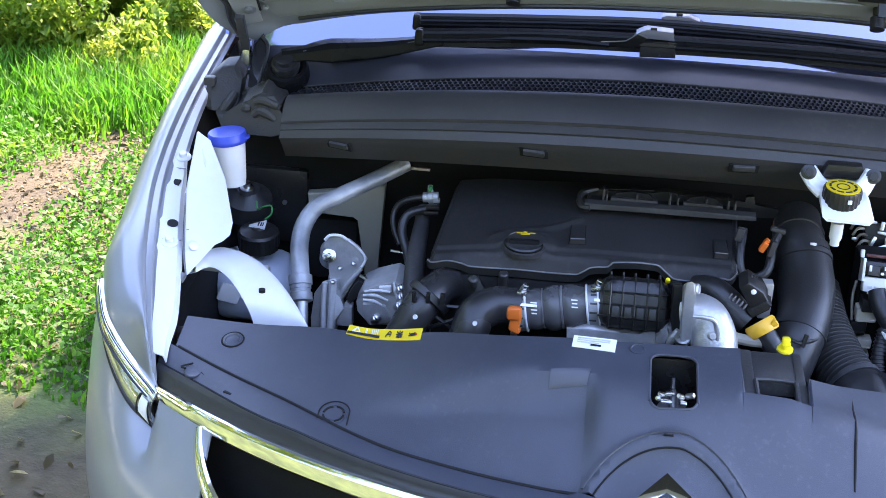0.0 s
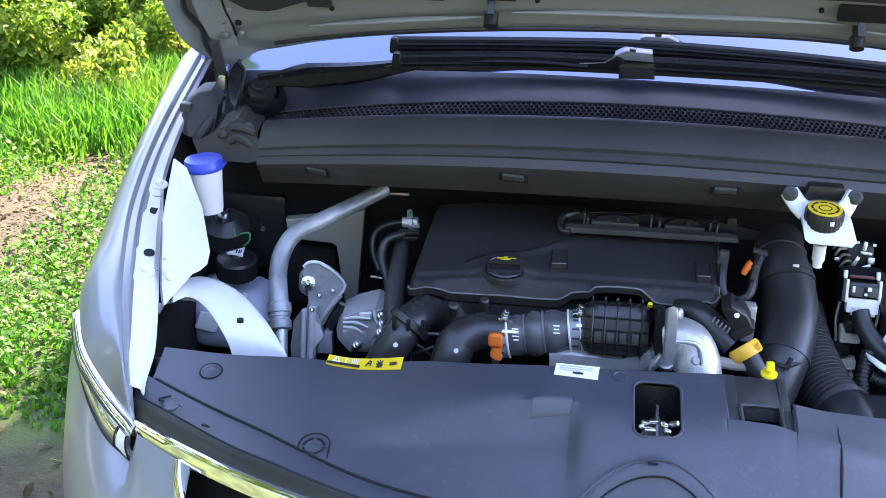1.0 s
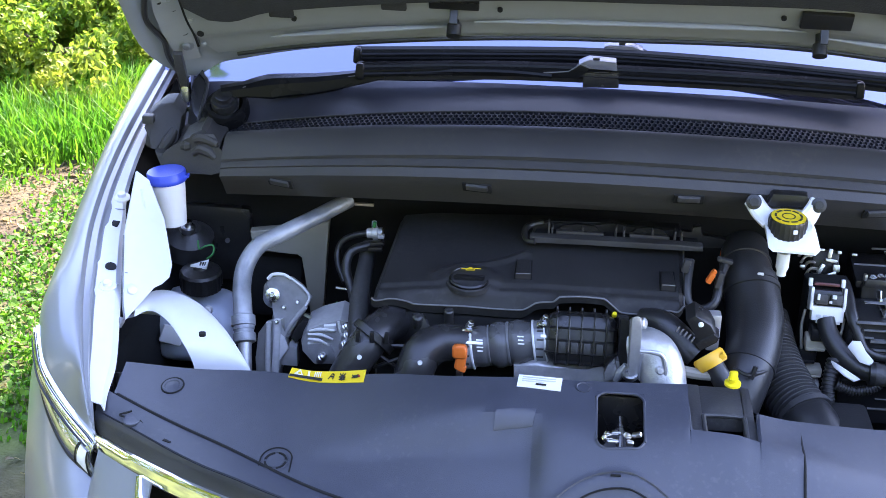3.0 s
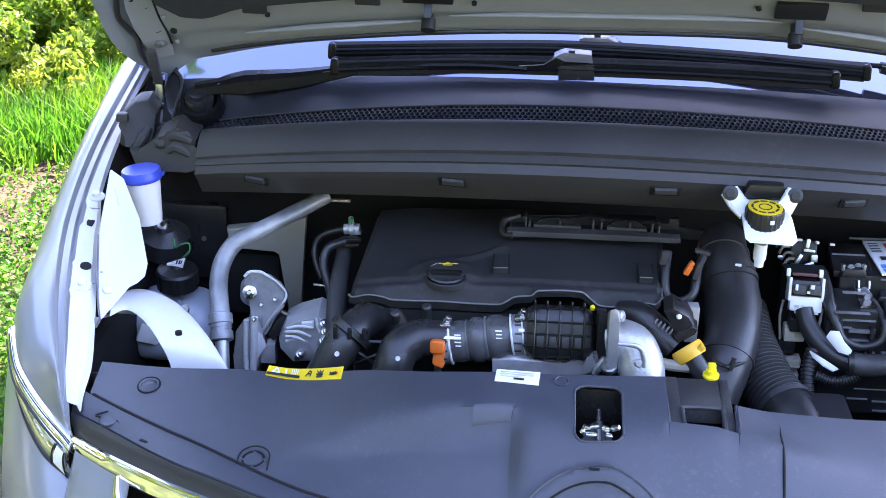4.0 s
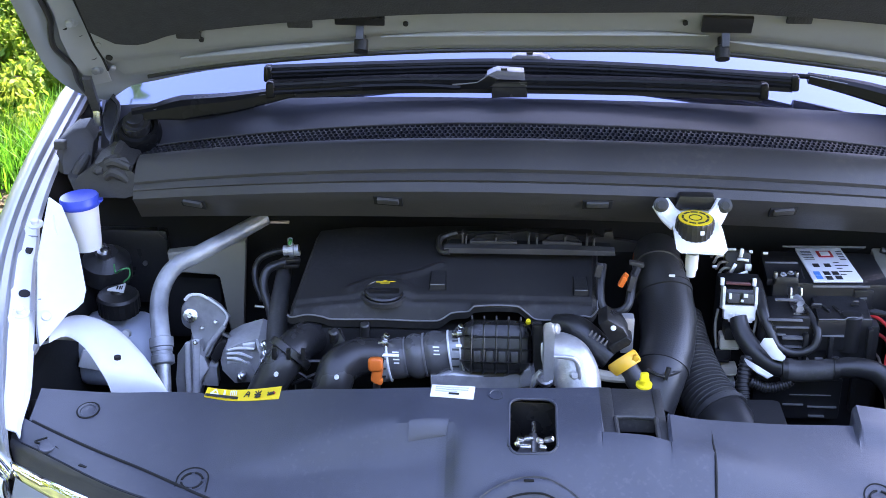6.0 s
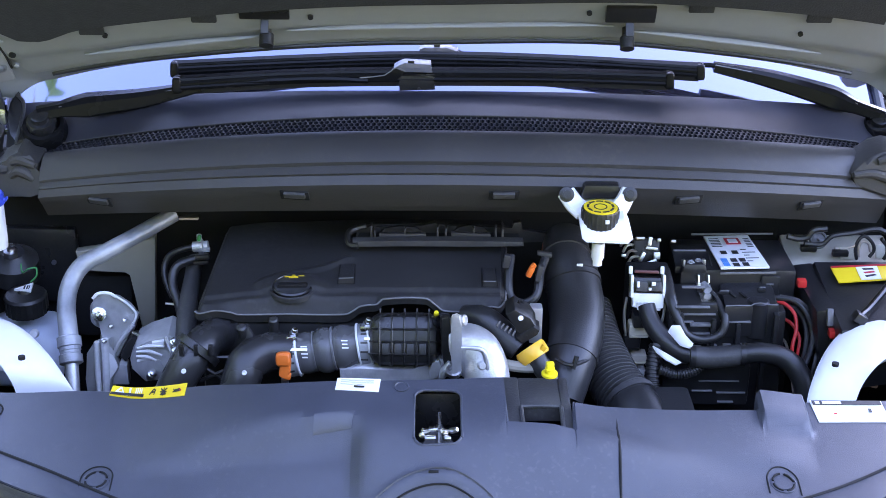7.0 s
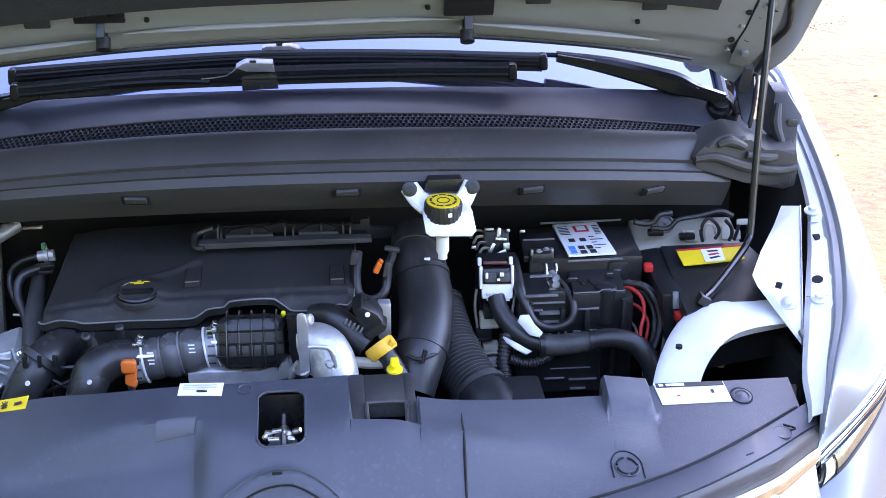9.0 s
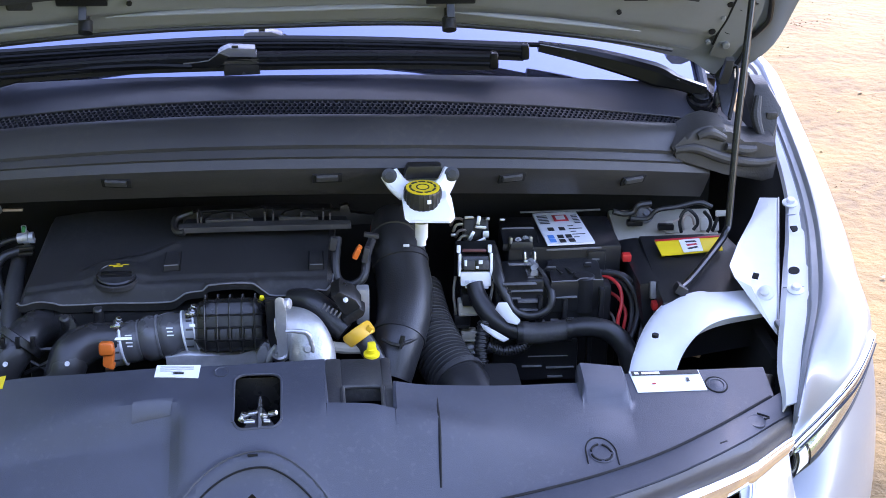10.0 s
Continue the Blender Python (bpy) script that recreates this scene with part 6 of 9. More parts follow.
rbox(bm, (-0.366, 0.645, 0.875), (0.010, 0.008, 0.006), (0, 0, 0), 0.001)
part("coupling", bm, CAST, coolhose, "grey plastic coupling")
for p in ((-0.368, 0.61, 0.878), (-0.37, 0.61, 0.869)):
    bm = bmesh.new()
    rbox(bm, p, (0.022, 0.010, 0.006), (0, -4, 0), 0.002)
    part("hose_clip", bm, BLACK, coolhose)
bm = bmesh.new()
tube(bm, [(-0.438, 0.66, 0.776), (-0.417, 0.66, 0.774)], 0.0022, 8, 3)
part("steel_pin", bm, STEEL, coolhose)
bm = bmesh.new()
tube(bm, [(-0.425, 0.58, 0.789), (-0.417, 0.57, 0.783), (-0.411, 0.56, 0.773)], 0.0018, 6, 4)
part("green_cord", bm, GREEN, coolhose, "thin green cord")
bm = bmesh.new()
tube(bm, [(-0.377, 0.64, 0.892), (-0.375, 0.64, 0.9)], 0.003, 6, 3)
part("green_tip", bm, GREEN, coolhose, "thin green cord")
bm = bmesh.new()
rbox(bm, (-0.397, 0.68, 0.912), (0.03, 0.006, 0.004), (0, 0, 0), 0.001)
part("clip", bm, COPPER, coolhose)

# ---- pale curved arms beside the lamps ----
for sg in (-1, 1):
    arm = thing("lamp_support_arm", (sg * 0.57, 0.3, 0.84), "pale painted curved steel support arm with a hole", "support arm", "lamp support arms")
    if sg < 0:
        outer = ((-0.497, 0.323, 0.79), (-0.514, 0.33, 0.82), (-0.547, 0.365, 0.845), (-0.589, 0.41, 0.858), (-0.628, 0.438, 0.862), (-0.661, 0.444, 0.862), (-0.685, 0.413, 0.862))
        innr = ((-0.578, 0.316, 0.79), (-0.585, 0.318, 0.82), (-0.599, 0.324, 0.845), (-0.623, 0.354, 0.856), (-0.648, 0.381, 0.858), (-0.664, 0.385, 0.858), (-0.676, 0.365, 0.858))
    else:
        outer = ((0.484, 0.297, 0.79), (0.497, 0.331, 0.82), (0.526, 0.383, 0.845), (0.565, 0.431, 0.858), (0.606, 0.457, 0.862), (0.655, 0.459, 0.862), (0.717, 0.442, 0.862))
        innr = ((0.548, 0.3, 0.79), (0.567, 0.33, 0.82), (0.588, 0.342, 0.845), (0.611, 0.355, 0.856), (0.639, 0.369, 0.858), (0.667, 0.377, 0.858), (0.701, 0.382, 0.858))
    bm = bmesh.new()
    def arm_at(u, v, outer=outer, innr=innr):
        k = frange(0, 1, 7)
        o, i = (V(*[table(k, [p[j] for p in c], u) for j in range(3)]) for c in (outer, innr))
        return o.lerp(i, v) - V(0, 0, 0.008 * (2 * v - 1) ** 4)
    sheet(bm, arm_at, frange(0, 1, 34), [0, 0.03, 0.08, 0.2, 0.4, 0.6, 0.8, 0.92, 0.97, 1], -0.018 * sg)
    part("arm", bm, INNER, arm)
    bm = bmesh.new()
    lathe(bm, [(0.0048, -0.002), (0.0048, 0.0025)], V(*((-0.571, 0.324, 0.851) if sg < 0 else (0.526, 0.326, 0.848))), (0, 0, 1), 14)
    part("hole", bm, SHADE_BLACK, arm)
tanclip = thing("tan_connector", (0.616, 0.437, 0.768), "small tan plastic wiring connector", "connector")
bm = bmesh.new()
rbox(bm, (0.616, 0.437, 0.768), (0.020, 0.015, 0.022), (0, 15, 0), 0.003)
part("housing", bm, TAN, tanclip)

# ---- battery with its covers and leads ----
battery = thing("car_battery", (0.44, 0.6, 0.7), "black car battery with a white label and clamped terminal", "battery")
bm = bmesh.new()
rbox(bm, (0.440, 0.636, 0.775), (0.175, 0.123, 0.205), (0, 0, 0), 0.006)
part("case", bm, BATT, battery)
bm = bmesh.new()
plate(bm, [(0.406, 0.694, 0.88), (0.477, 0.7, 0.88), (0.486, 0.578, 0.879), (0.412, 0.571, 0.88)], (0, 0, 0.003))
lab = part("label", bm, PAPER, battery, "white printed battery label")
lc = [V(*(0.406, 0.694, 0.88)), V(*(0.477, 0.7, 0.88)), V(*(0.486, 0.578, 0.879)), V(*(0.412, 0.571, 0.88))]
def on_label(u, v):
    return lc[0].lerp(lc[1], u).lerp(lc[3].lerp(lc[2], u), v) + V(0, 0, 0.0034)
def print_bar(name, u0, v0, u1, v1, m, parent=lab):
    bm = bmesh.new()
    plate(bm, [on_label(u0, v0), on_label(u1, v0), on_label(u1, v1), on_label(u0, v1)], (0, 0, 0.0006))
    return part(name, bm, m, parent)
print_bar("red_logo", 0.40, 0.10, 0.72, 0.30, REDINK)
print_bar("logo_centre", 0.46, 0.14, 0.66, 0.26, PAPER).location.z += 0.0008
for k in range(6):
    print_bar("print_line", 0.06, 0.10 + 0.05 * k, 0.28, 0.115 + 0.05 * k, INK)
    print_bar("print_line", 0.82, 0.12 + 0.05 * k, 0.95, 0.135 + 0.05 * k, INK)
for u, v, m in ((0.16, 0.50, INK), (0.40, 0.50, INK), (0.08, 0.74, BLUEINK), (0.28, 0.74, INK), (0.46, 0.74, INK), (0.08, 0.86, BLUEINK), (0.28, 0.88, INK), (0.48, 0.87, INK)):
    print_bar("pictogram", u, v, u + 0.13, v + 0.10, m)
for k in range(5):
    print_bar("print_line", 0.62, 0.46 + 0.09 * k, 0.74 + 0.16 * (k % 2), 0.475 + 0.09 * k, INK)
bm = bmesh.new()
plate(bm, [(0.350, 0.672, 0.868), (0.402, 0.672, 0.868), (0.404, 0.640, 0.868), (0.404, 0.586, 0.866), (0.346, 0.586, 0.866)], (0, 0, 0.012), 0.004)
part("terminal_cover", bm, BATT, battery)
# pale bars paint the highlights on the case edges
for p, sz, a in (((0.376, 0.640, 0.8815), 0.050, 0), ((0.452, 0.700, 0.8845), 0.13, 2), ((0.452, 0.566, 0.8765), 0.085, 3)):
    bm = bmesh.new()
    rbox(bm, p, (sz, 0.003, 0.003), (0, 0, a), 0.001)
    part("case_edge", bm, EDGE, battery, "edge of the case with a painted highlight")
bm = bmesh.new()
rbox(bm, (0.373, 0.584, 0.88), (0.038, 0.026, 0.014), (0, 0, 0), 0.004, taper=0.85)
part("terminal_post", bm, BLACK, battery)
for p in ((0.356, 0.577, 0.888), (0.387, 0.579, 0.888)):
    bm = bmesh.new()
    rbox(bm, p, (0.0045, 0.007, 0.010), (0, 0, 10), 0.0012)
    part("terminal_tab", bm, STEEL, battery, "bare metal tab")
for p in ((0.368, 0.581, 0.884), (0.38, 0.587, 0.884)):
    bm = bmesh.new()
    lathe(bm, [(0.006, -0.006), (0.006, 0.003), (0.005, 0.0045), (0.0028, 0.0045), (0.0028, 0.007)], p, (0.1, -0.4, 1), 6)
    part("terminal_nut", bm, PIPE, battery, "dull metal nut")
clamp_at = V(0.381, 0.55, 0.87)
bm = bmesh.new()
for dx in (-0.0075, 0.0075):
    rbox(bm, clamp_at + V(dx, 0, 0.004), (0.003, 0.016, 0.012), (-20, 0, 5), 0.001)
rbox(bm, clamp_at + V(0, -0.004, -0.004), (0.017, 0.010, 0.005), (-20, 0, 5), 0.001)
part("clamp", bm, STEEL, battery, "bare steel battery clamp")
bm = bmesh.new()
tube(bm, [clamp_at + V(0.001, -0.006, -0.002), clamp_at + V(0.006, -0.020, -0.006)], [0.0055, 0.0065], 10, 4)
part("ferrule", bm, PIPE, battery, "dull crimped ferrule")
bm = bmesh.new()
rbox(bm, (0.488, 0.60, 0.84), (0.030, 0.06, 0.060), (0, 0, 0), 0.005)
part("side_cover", bm, BATT, battery)
bm = bmesh.new()
rbox(bm, (0.487, 0.569, 0.857), (0.011, 0.003, 0.0025), (0, 0, 0), 0.0008)
part("edge_trim", bm, EDGE, battery)
holder = thing("battery_holder", (0.44, 0.5, 0.7), "black plastic battery tray and control unit housing", "battery tray")
bm = bmesh.new()
plate(bm, [(0.408, 0.501, 0.851), (0.412, 0.571, 0.857), (0.424, 0.575, 0.858), (0.488, 0.58, 0.858), (0.489, 0.552, 0.856), (0.489, 0.511, 0.849)], (0, 0, -0.050), 0.004)
part("front_housing", bm, BATT, holder)
bm = bmesh.new()
plate(bm, [(0.336, 0.505, 0.852), (0.398, 0.505, 0.852), (0.398, 0.570, 0.858), (0.340, 0.570, 0.858)], (0, 0, -0.045), 0.004)
part("left_shelf", bm, BATT, holder)
bm = bmesh.new()
for p, sz, a in (((0.412, 0.540, 0.8555), (0.016, 0.004, 0.004), 0), ((0.425, 0.536, 0.8545), (0.004, 0.020, 0.003), 18), ((0.440, 0.536, 0.8545), (0.004, 0.018, 0.003), 18), ((0.470, 0.548, 0.857), (0.012, 0.006, 0.004), 0)):
    rbox(bm, p, sz, (0, 0, a), 0.001)
part("housing_mark", bm, SHADE_BLACK, holder)
# glint along the housing edge, put in as pale grey
bm = bmesh.new()
rbox(bm, (0.414, 0.543, 0.8575), (0.014, 0.003, 0.002), (0, 0, 0), 0.0005)
rbox(bm, (0.472, 0.551, 0.860), (0.009, 0.002, 0.002), (0, 0, 0), 0.0005)
tube(bm, [(0.409, 0.502, 0.852), (0.430, 0.504, 0.852), (0.446, 0.506, 0.851), (0.453, 0.507, 0.854), (0.464, 0.508, 0.854), (0.471, 0.509, 0.851), (0.488, 0.511, 0.850)], 0.0010, 6, 4)
part("housing_lip", bm, EDGE, holder, "edge of the housing, its glint in pale grey")
bm = bmesh.new()
lathe(bm, [(0.017, -0.05), (0.017, 0.004), (0.014, 0.006)], (0.460, 0.520, 0.848), (0, 0, 1), 24)
part("housing_boss", bm, BATT, holder)
bm = bmesh.new()
rbox(bm, (0.415, 0.560, 0.735), (0.175, 0.10, 0.21), (0, 0, 0), 0.008)
part("tray", bm, BATT, holder)
# ledges coloured pale for the thin highlights on them
for p, w, h in (((0.360, 0.504, 0.881), 0.033, 0.002), ((0.361, 0.502, 0.850), 0.050, 0.002), ((0.368, 0.504, 0.838), 0.056, 0.0025), ((0.426, 0.504, 0.826), 0.044, 0.0025), ((0.352, 0.504, 0.826), 0.024, 0.0022),
                ((0.374, 0.502, 0.822), 0.030, 0.006), ((0.376, 0.503, 0.807), 0.027, 0.0028), ((0.408, 0.503, 0.781), 0.082, 0.002), ((0.372, 0.502, 0.785), 0.012, 0.004), ((0.394, 0.502, 0.787), 0.014, 0.005), ((0.416, 0.502, 0.788), 0.012, 0.005), ((0.440, 0.502, 0.789), 0.012, 0.005),
                ((0.381, 0.485, 0.722), 0.030, 0.0028), ((0.424, 0.485, 0.719), 0.042, 0.003), ((0.417, 0.484, 0.704), 0.023, 0.003), ((0.405, 0.486, 0.738), 0.060, 0.0015)):
    bm = bmesh.new()
    rbox(bm, p, (w, 0.008, 0.65 * h), (0, 0, 0), 0.0005)
    part("ledge", bm, EDGE, holder, "ledge in pale grey for the light along it")
bm = bmesh.new()
plate(bm, [(0.374, 0.572, 0.858), (0.384, 0.572, 0.858), (0.397, 0.512, 0.854), (0.374, 0.512, 0.854)], (0, 0, 0.0035))
part("earth_strap", bm, STEEL, holder, "bare steel strap")
for x_, z_, h in ((0.345, 0.80, 0.08), (0.393, 0.80, 0.06), (0.430, 0.80, 0.05), (0.485, 0.80, 0.08), (0.470, 0.74, 0.07), (0.350, 0.74, 0.06)):
    bm = bmesh.new()
    rbox(bm, (x_, 0.502, z_), (0.007, 0.012, h), (0, 0, 0), 0.002)
    part("housing_rib", bm, BATT, holder)
bm = bmesh.new()
rbox(bm, (0.386, 0.5, 0.731), (0.13, 0.03, 0.07), (0, 0, 0), 0.006)
part("lower_tray", bm, BATT, holder)

plugs = thing("fuse_connectors", (0.3, 0.55, 0.85), "stack of grey and dark wiring connectors", "connector block")
bm = bmesh.new()
rbox(bm, (0.299, 0.533, 0.846), (0.046, 0.026, 0.022), (-22, 0, -4), 0.003)
for x_ in (0.2755, 0.3225):
    rbox(bm, (x_, 0.545, 0.864), (0.0045, 0.040, 0.034), (-22, 0, -4), 0.0015)
    rbox(bm, (x_, 0.562, 0.882), (0.006, 0.010, 0.012), (-22, 0, -4), 0.0015)
part("pale_housing", bm, WHITE, plugs, "dirty white connector housing")
bm = bmesh.new()
for k in range(4):
    rbox(bm, (0.285 + 0.0095 * k, 0.5195, 0.8475 - 0.0003 * k), (0.0065, 0.002, 0.004), (-22, 0, -4), 0.0008)
    rbox(bm, (0.285 + 0.0095 * k, 0.5175, 0.840 - 0.0003 * k), (0.0065, 0.002, 0.005), (-22, 0, -4), 0.0008)
part("slot", bm, CONN, plugs, "grey slots of the housing")
bm = bmesh.new()
rbox(bm, (0.299, 0.545, 0.866), (0.040, 0.030, 0.022), (-22, 0, -4), 0.003)
part("fuse_holder", bm, GLOSS, plugs)
bm = bmesh.new()
rbox(bm, (0.299, 0.560, 0.880), (0.036, 0.012, 0.005), (-22, 0, -4), 0.002)
part("brown_bar", bm, mat("brown_plastic", (0.13, 0.035, 0.03), 0.4), plugs, "brown plastic locking bar")
for p in ((0.2885, 0.529, 0.870), (0.3095, 0.529, 0.870)):
    bm = bmesh.new()
    rbox(bm, p, (0.017, 0.012, 0.014), (-22, 0, -4), 0.002)
    part("fuse", bm, HOSE, plugs)
for p, sz in (((0.3045, 0.521, 0.878), (0.006, 0.004, 0.006)), ((0.2995, 0.520, 0.870), (0.0045, 0.004, 0.004)), ((0.2825, 0.523, 0.876), (0.004, 0.003, 0.009))):
    bm = bmesh.new()
    rbox(bm, p, sz, (-22, 0, -4), 0.001)
    part("fuse_mark", bm, PAPER, plugs)
# stack of fusible links behind
for k in range(5):
    bm = bmesh.new()
    c = V(0.277 + 0.0035 * k, 0.668 - 0.006 * k, 0.886 - 0.0075 * k)
    tube(bm, [c + V(-0.003, 0.002, -0.010), c + V(0.001, -0.003, 0.002), c + V(0.010, -0.002, 0.003), c + V(0.019, 0.001, -0.003)], 0.0032, 8, 4, squash=0.7)
    part("copper_strip", bm, CREAM if k % 2 else COPPER, plugs, "dull copper strip")
bm = bmesh.new()
rbox(bm, (0.312, 0.662, 0.872), (0.040, 0.02, 0.036), (-20, 0, 0), 0.004)
part("link_block", bm, BATT, plugs)
for p, sz, r_ in (((0.318, 0.645, 0.882), (0.018, 0.006, 0.005), 8), ((0.300, 0.650, 0.897), (0.014, 0.008, 0.004), 0), ((0.326, 0.640, 0.872), (0.010, 0.006, 0.011), 0), ((0.309, 0.630, 0.862), (0.034, 0.005, 0.006), -24),
                  ((0.303, 0.640, 0.870), (0.006, 0.006, 0.016), 30), ((0.314, 0.642, 0.895), (0.006, 0.006, 0.014), 10), ((0.330, 0.655, 0.892), (0.006, 0.010, 0.005), 0), ((0.352, 0.650, 0.892), (0.008, 0.004, 0.004), 0), ((0.275, 0.640, 0.872), (0.007, 0.005, 0.005), 0)):
    bm = bmesh.new()
    rbox(bm, p, sz, (-20, r_, 0), 0.0015)
    part("metal_link", bm, STEEL, plugs)
for p, sz, m in (((0.288, 0.533, 0.800), (0.030, 0.024, 0.022), CREAM), ((0.290, 0.530, 0.755), (0.024, 0.024, 0.014), CREAM), ((0.290, 0.528, 0.734), (0.022, 0.024, 0.012), CONN), ((0.280, 0.536, 0.777), (0.024, 0.02, 0.020), BATT), ((0.295, 0.530, 0.818), (0.034, 0.03, 0.020), BATT)):
    bm = bmesh.new()
    rbox(bm, p, sz, (0, 0, 0), 0.003)
    rbox(bm, V(*p) + V(0, -0.012, -sz[2] * 0.32), (sz[0] * 0.8, 0.006, sz[2] * 0.16), (0, 0, 0), 0.0008)
    part("lower_connector", bm, m, plugs)
bm = bmesh.new()
tube(bm, [(0.270, 0.545, 0.845), (0.267, 0.540, 0.82), (0.270, 0.535, 0.79), (0.274, 0.53, 0.76)], 0.0022, 6, 5)
tube(bm, [(0.326, 0.535, 0.84), (0.322, 0.525, 0.82), (0.318, 0.520, 0.80)], 0.0022, 6, 5)
part("pale_wire", bm, BEIGE, plugs, "dull beige wire")
# near-black box added behind the connectors for the shade there
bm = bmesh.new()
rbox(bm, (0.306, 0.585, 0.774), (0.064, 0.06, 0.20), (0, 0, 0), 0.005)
part("shade_backing", bm, SHADE_BLACK, plugs)

loom = thing("wiring_loom", (0.4, 0.45, 0.8), "thick taped black wiring loom with paper tags", "cable loom")
bm = bmesh.new()
tube(bm, [(0.296, 0.520, 0.843), (0.301, 0.505, 0.827), (0.317, 0.485, 0.808), (0.343, 0.470, 0.793), (0.376, 0.460, 0.791), (0.425, 0.455, 0.797), (0.458, 0.452, 0.801), (0.491, 0.448, 0.793), (0.513, 0.436, 0.770), (0.522, 0.425, 0.735), (0.526, 0.42, 0.70)], [0.013, 0.014, 0.0145, 0.0145, 0.0145, 0.015, 0.016, 0.016, 0.016], 16, 8)
part("trunk", bm, RUBBER, loom)
bm = bmesh.new()
tube(bm, [(0.355, 0.455, 0.793), (0.38, 0.455, 0.791), (0.408, 0.452, 0.795), (0.429, 0.45, 0.799)], 0.0155, 16, 6)
part("tape_wrap", bm, HOSE, loom, "greyish cloth tape wrap")
for a, b in (((0.428, 0.45, 0.799), 0), ((0.357, 0.455, 0.793), 1)):
    bm = bmesh.new()
    lathe(bm, [(0.0150, -0.004), (0.0168, -0.004), (0.0168, 0.004), (0.0150, 0.004)], a, (1, -0.05, 0), 20)
    part("tie", bm, BLACK, loom)
bm = bmesh.new()
tube(bm, [(0.381, 0.552, 0.862), (0.397, 0.530, 0.852), (0.409, 0.500, 0.833), (0.402, 0.490, 0.812), (0.377, 0.488, 0.804), (0.352, 0.490, 0.812), (0.340, 0.500, 0.832), (0.331, 0.520, 0.854), (0.329, 0.55, 0.868), (0.328, 0.58, 0.874)], [0.0055, 0.006, 0.006, 0.006, 0.006, 0.0065, 0.0075, 0.009, 0.009, 0.009], 12, 8)
part("lead", bm, RUBBER, loom)
bm = bmesh.new()
tube(bm, [(0.302, 0.44, 0.733), (0.301, 0.46, 0.769), (0.308, 0.48, 0.8)], 0.010, 12, 8, ribs=14, amp=0.0008)
tube(bm, [(0.31, 0.455, 0.772), (0.334, 0.45, 0.766), (0.358, 0.45, 0.771), (0.374, 0.455, 0.782)], 0.007, 12, 8, ribs=18, amp=0.0007)
part("convoluted_sleeve", bm, RUBBER, loom)
bm = bmesh.new()
plate(bm, [(0.321, 0.468, 0.826), (0.325, 0.468, 0.835), (0.337, 0.468, 0.835), (0.345, 0.462, 0.822), (0.356, 0.455, 0.812), (0.353, 0.453, 0.806), (0.338, 0.455, 0.810)], (0.001, -0.001, 0.002))
plate(bm, [(0.299, 0.460, 0.806), (0.319, 0.455, 0.796), (0.339, 0.445, 0.787), (0.332, 0.445, 0.783), (0.318, 0.450, 0.789), (0.304, 0.458, 0.798)], (0.001, -0.001, 0.002))
part("paper_tag", bm, PAPER, loom, "white paper tag")
for m, r, path in ((RED, 0.0028, ((0.492, 0.545, 0.841), (0.505, 0.535, 0.84), (0.516, 0.52, 0.831), (0.517, 0.505, 0.814), (0.51, 0.49, 0.796), (0.507, 0.475, 0.785), (0.507, 0.46, 0.77))),
                   (RED, 0.0026, ((0.504, 0.545, 0.814), (0.518, 0.535, 0.807), (0.527, 0.52, 0.792), (0.523, 0.505, 0.777), (0.517, 0.49, 0.769), (0.513, 0.475, 0.762), (0.512, 0.46, 0.755))),
                   (RUBBER, 0.0045, ((0.493, 0.545, 0.846), (0.517, 0.535, 0.846), (0.533, 0.52, 0.833), (0.542, 0.505, 0.806), (0.537, 0.49, 0.787), (0.528, 0.475, 0.773), (0.521, 0.46, 0.758))),
                   (RUBBER, 0.0042, ((0.502, 0.545, 0.833), (0.524, 0.535, 0.83), (0.535, 0.52, 0.81), (0.534, 0.505, 0.788), (0.528, 0.49, 0.773), (0.52, 0.475, 0.762), (0.515, 0.46, 0.747))),
                   (HOSE, 0.0030, ((0.498, 0.545, 0.849), (0.527, 0.535, 0.844), (0.548, 0.52, 0.821), (0.551, 0.505, 0.798), (0.547, 0.49, 0.783), (0.54, 0.475, 0.765), (0.533, 0.46, 0.754))),
                   (COPPER, 0.0022, ((0.506, 0.545, 0.78), (0.511, 0.535, 0.777), (0.512, 0.52, 0.77), (0.512, 0.505, 0.754), (0.512, 0.49, 0.747), (0.512, 0.475, 0.74), (0.511, 0.46, 0.733)))):
    bm = bmesh.new()
    tube(bm, path, r, 10, 6)
    part("wire", bm, m, loom, "red wire" if m == RED else "")

fuse = thing("fuse_box", (0.65, 0.54, 0.82), "black fuse box with a yellow warning label", "fuse box")
bm = bmesh.new()
plate(bm, [(0.565, 0.63, 0.87), (0.698, 0.621, 0.876), (0.735, 0.450, 0.866), (0.556, 0.414, 0.856)], (0, 0, -0.10), 0.007)
part("box", bm, BATT, fuse)
fl = [V(0.582, 0.595, 0.87), V(0.683, 0.595, 0.875), V(0.677, 0.55, 0.872), V(0.583, 0.547, 0.866)]
bm = bmesh.new()
plate(bm, [p + V(0, -0.002, 0.004) for p in fl], (0, 0, 0.002))
flab = part("label", bm, YPAPER, fuse, "yellow warning label")
bm = bmesh.new()
q = lambda u, v: fl[0].lerp(fl[1], u).lerp(fl[3].lerp(fl[2], u), v) + V(0, -0.002, 0.0065)
plate(bm, [q(0.36, 0.12), q(0.68, 0.10), q(0.68, 0.98), q(0.36, 0.98)], (0, 0, 0.0006))
part("print_field", bm, PAPER, flab)
bm = bmesh.new()
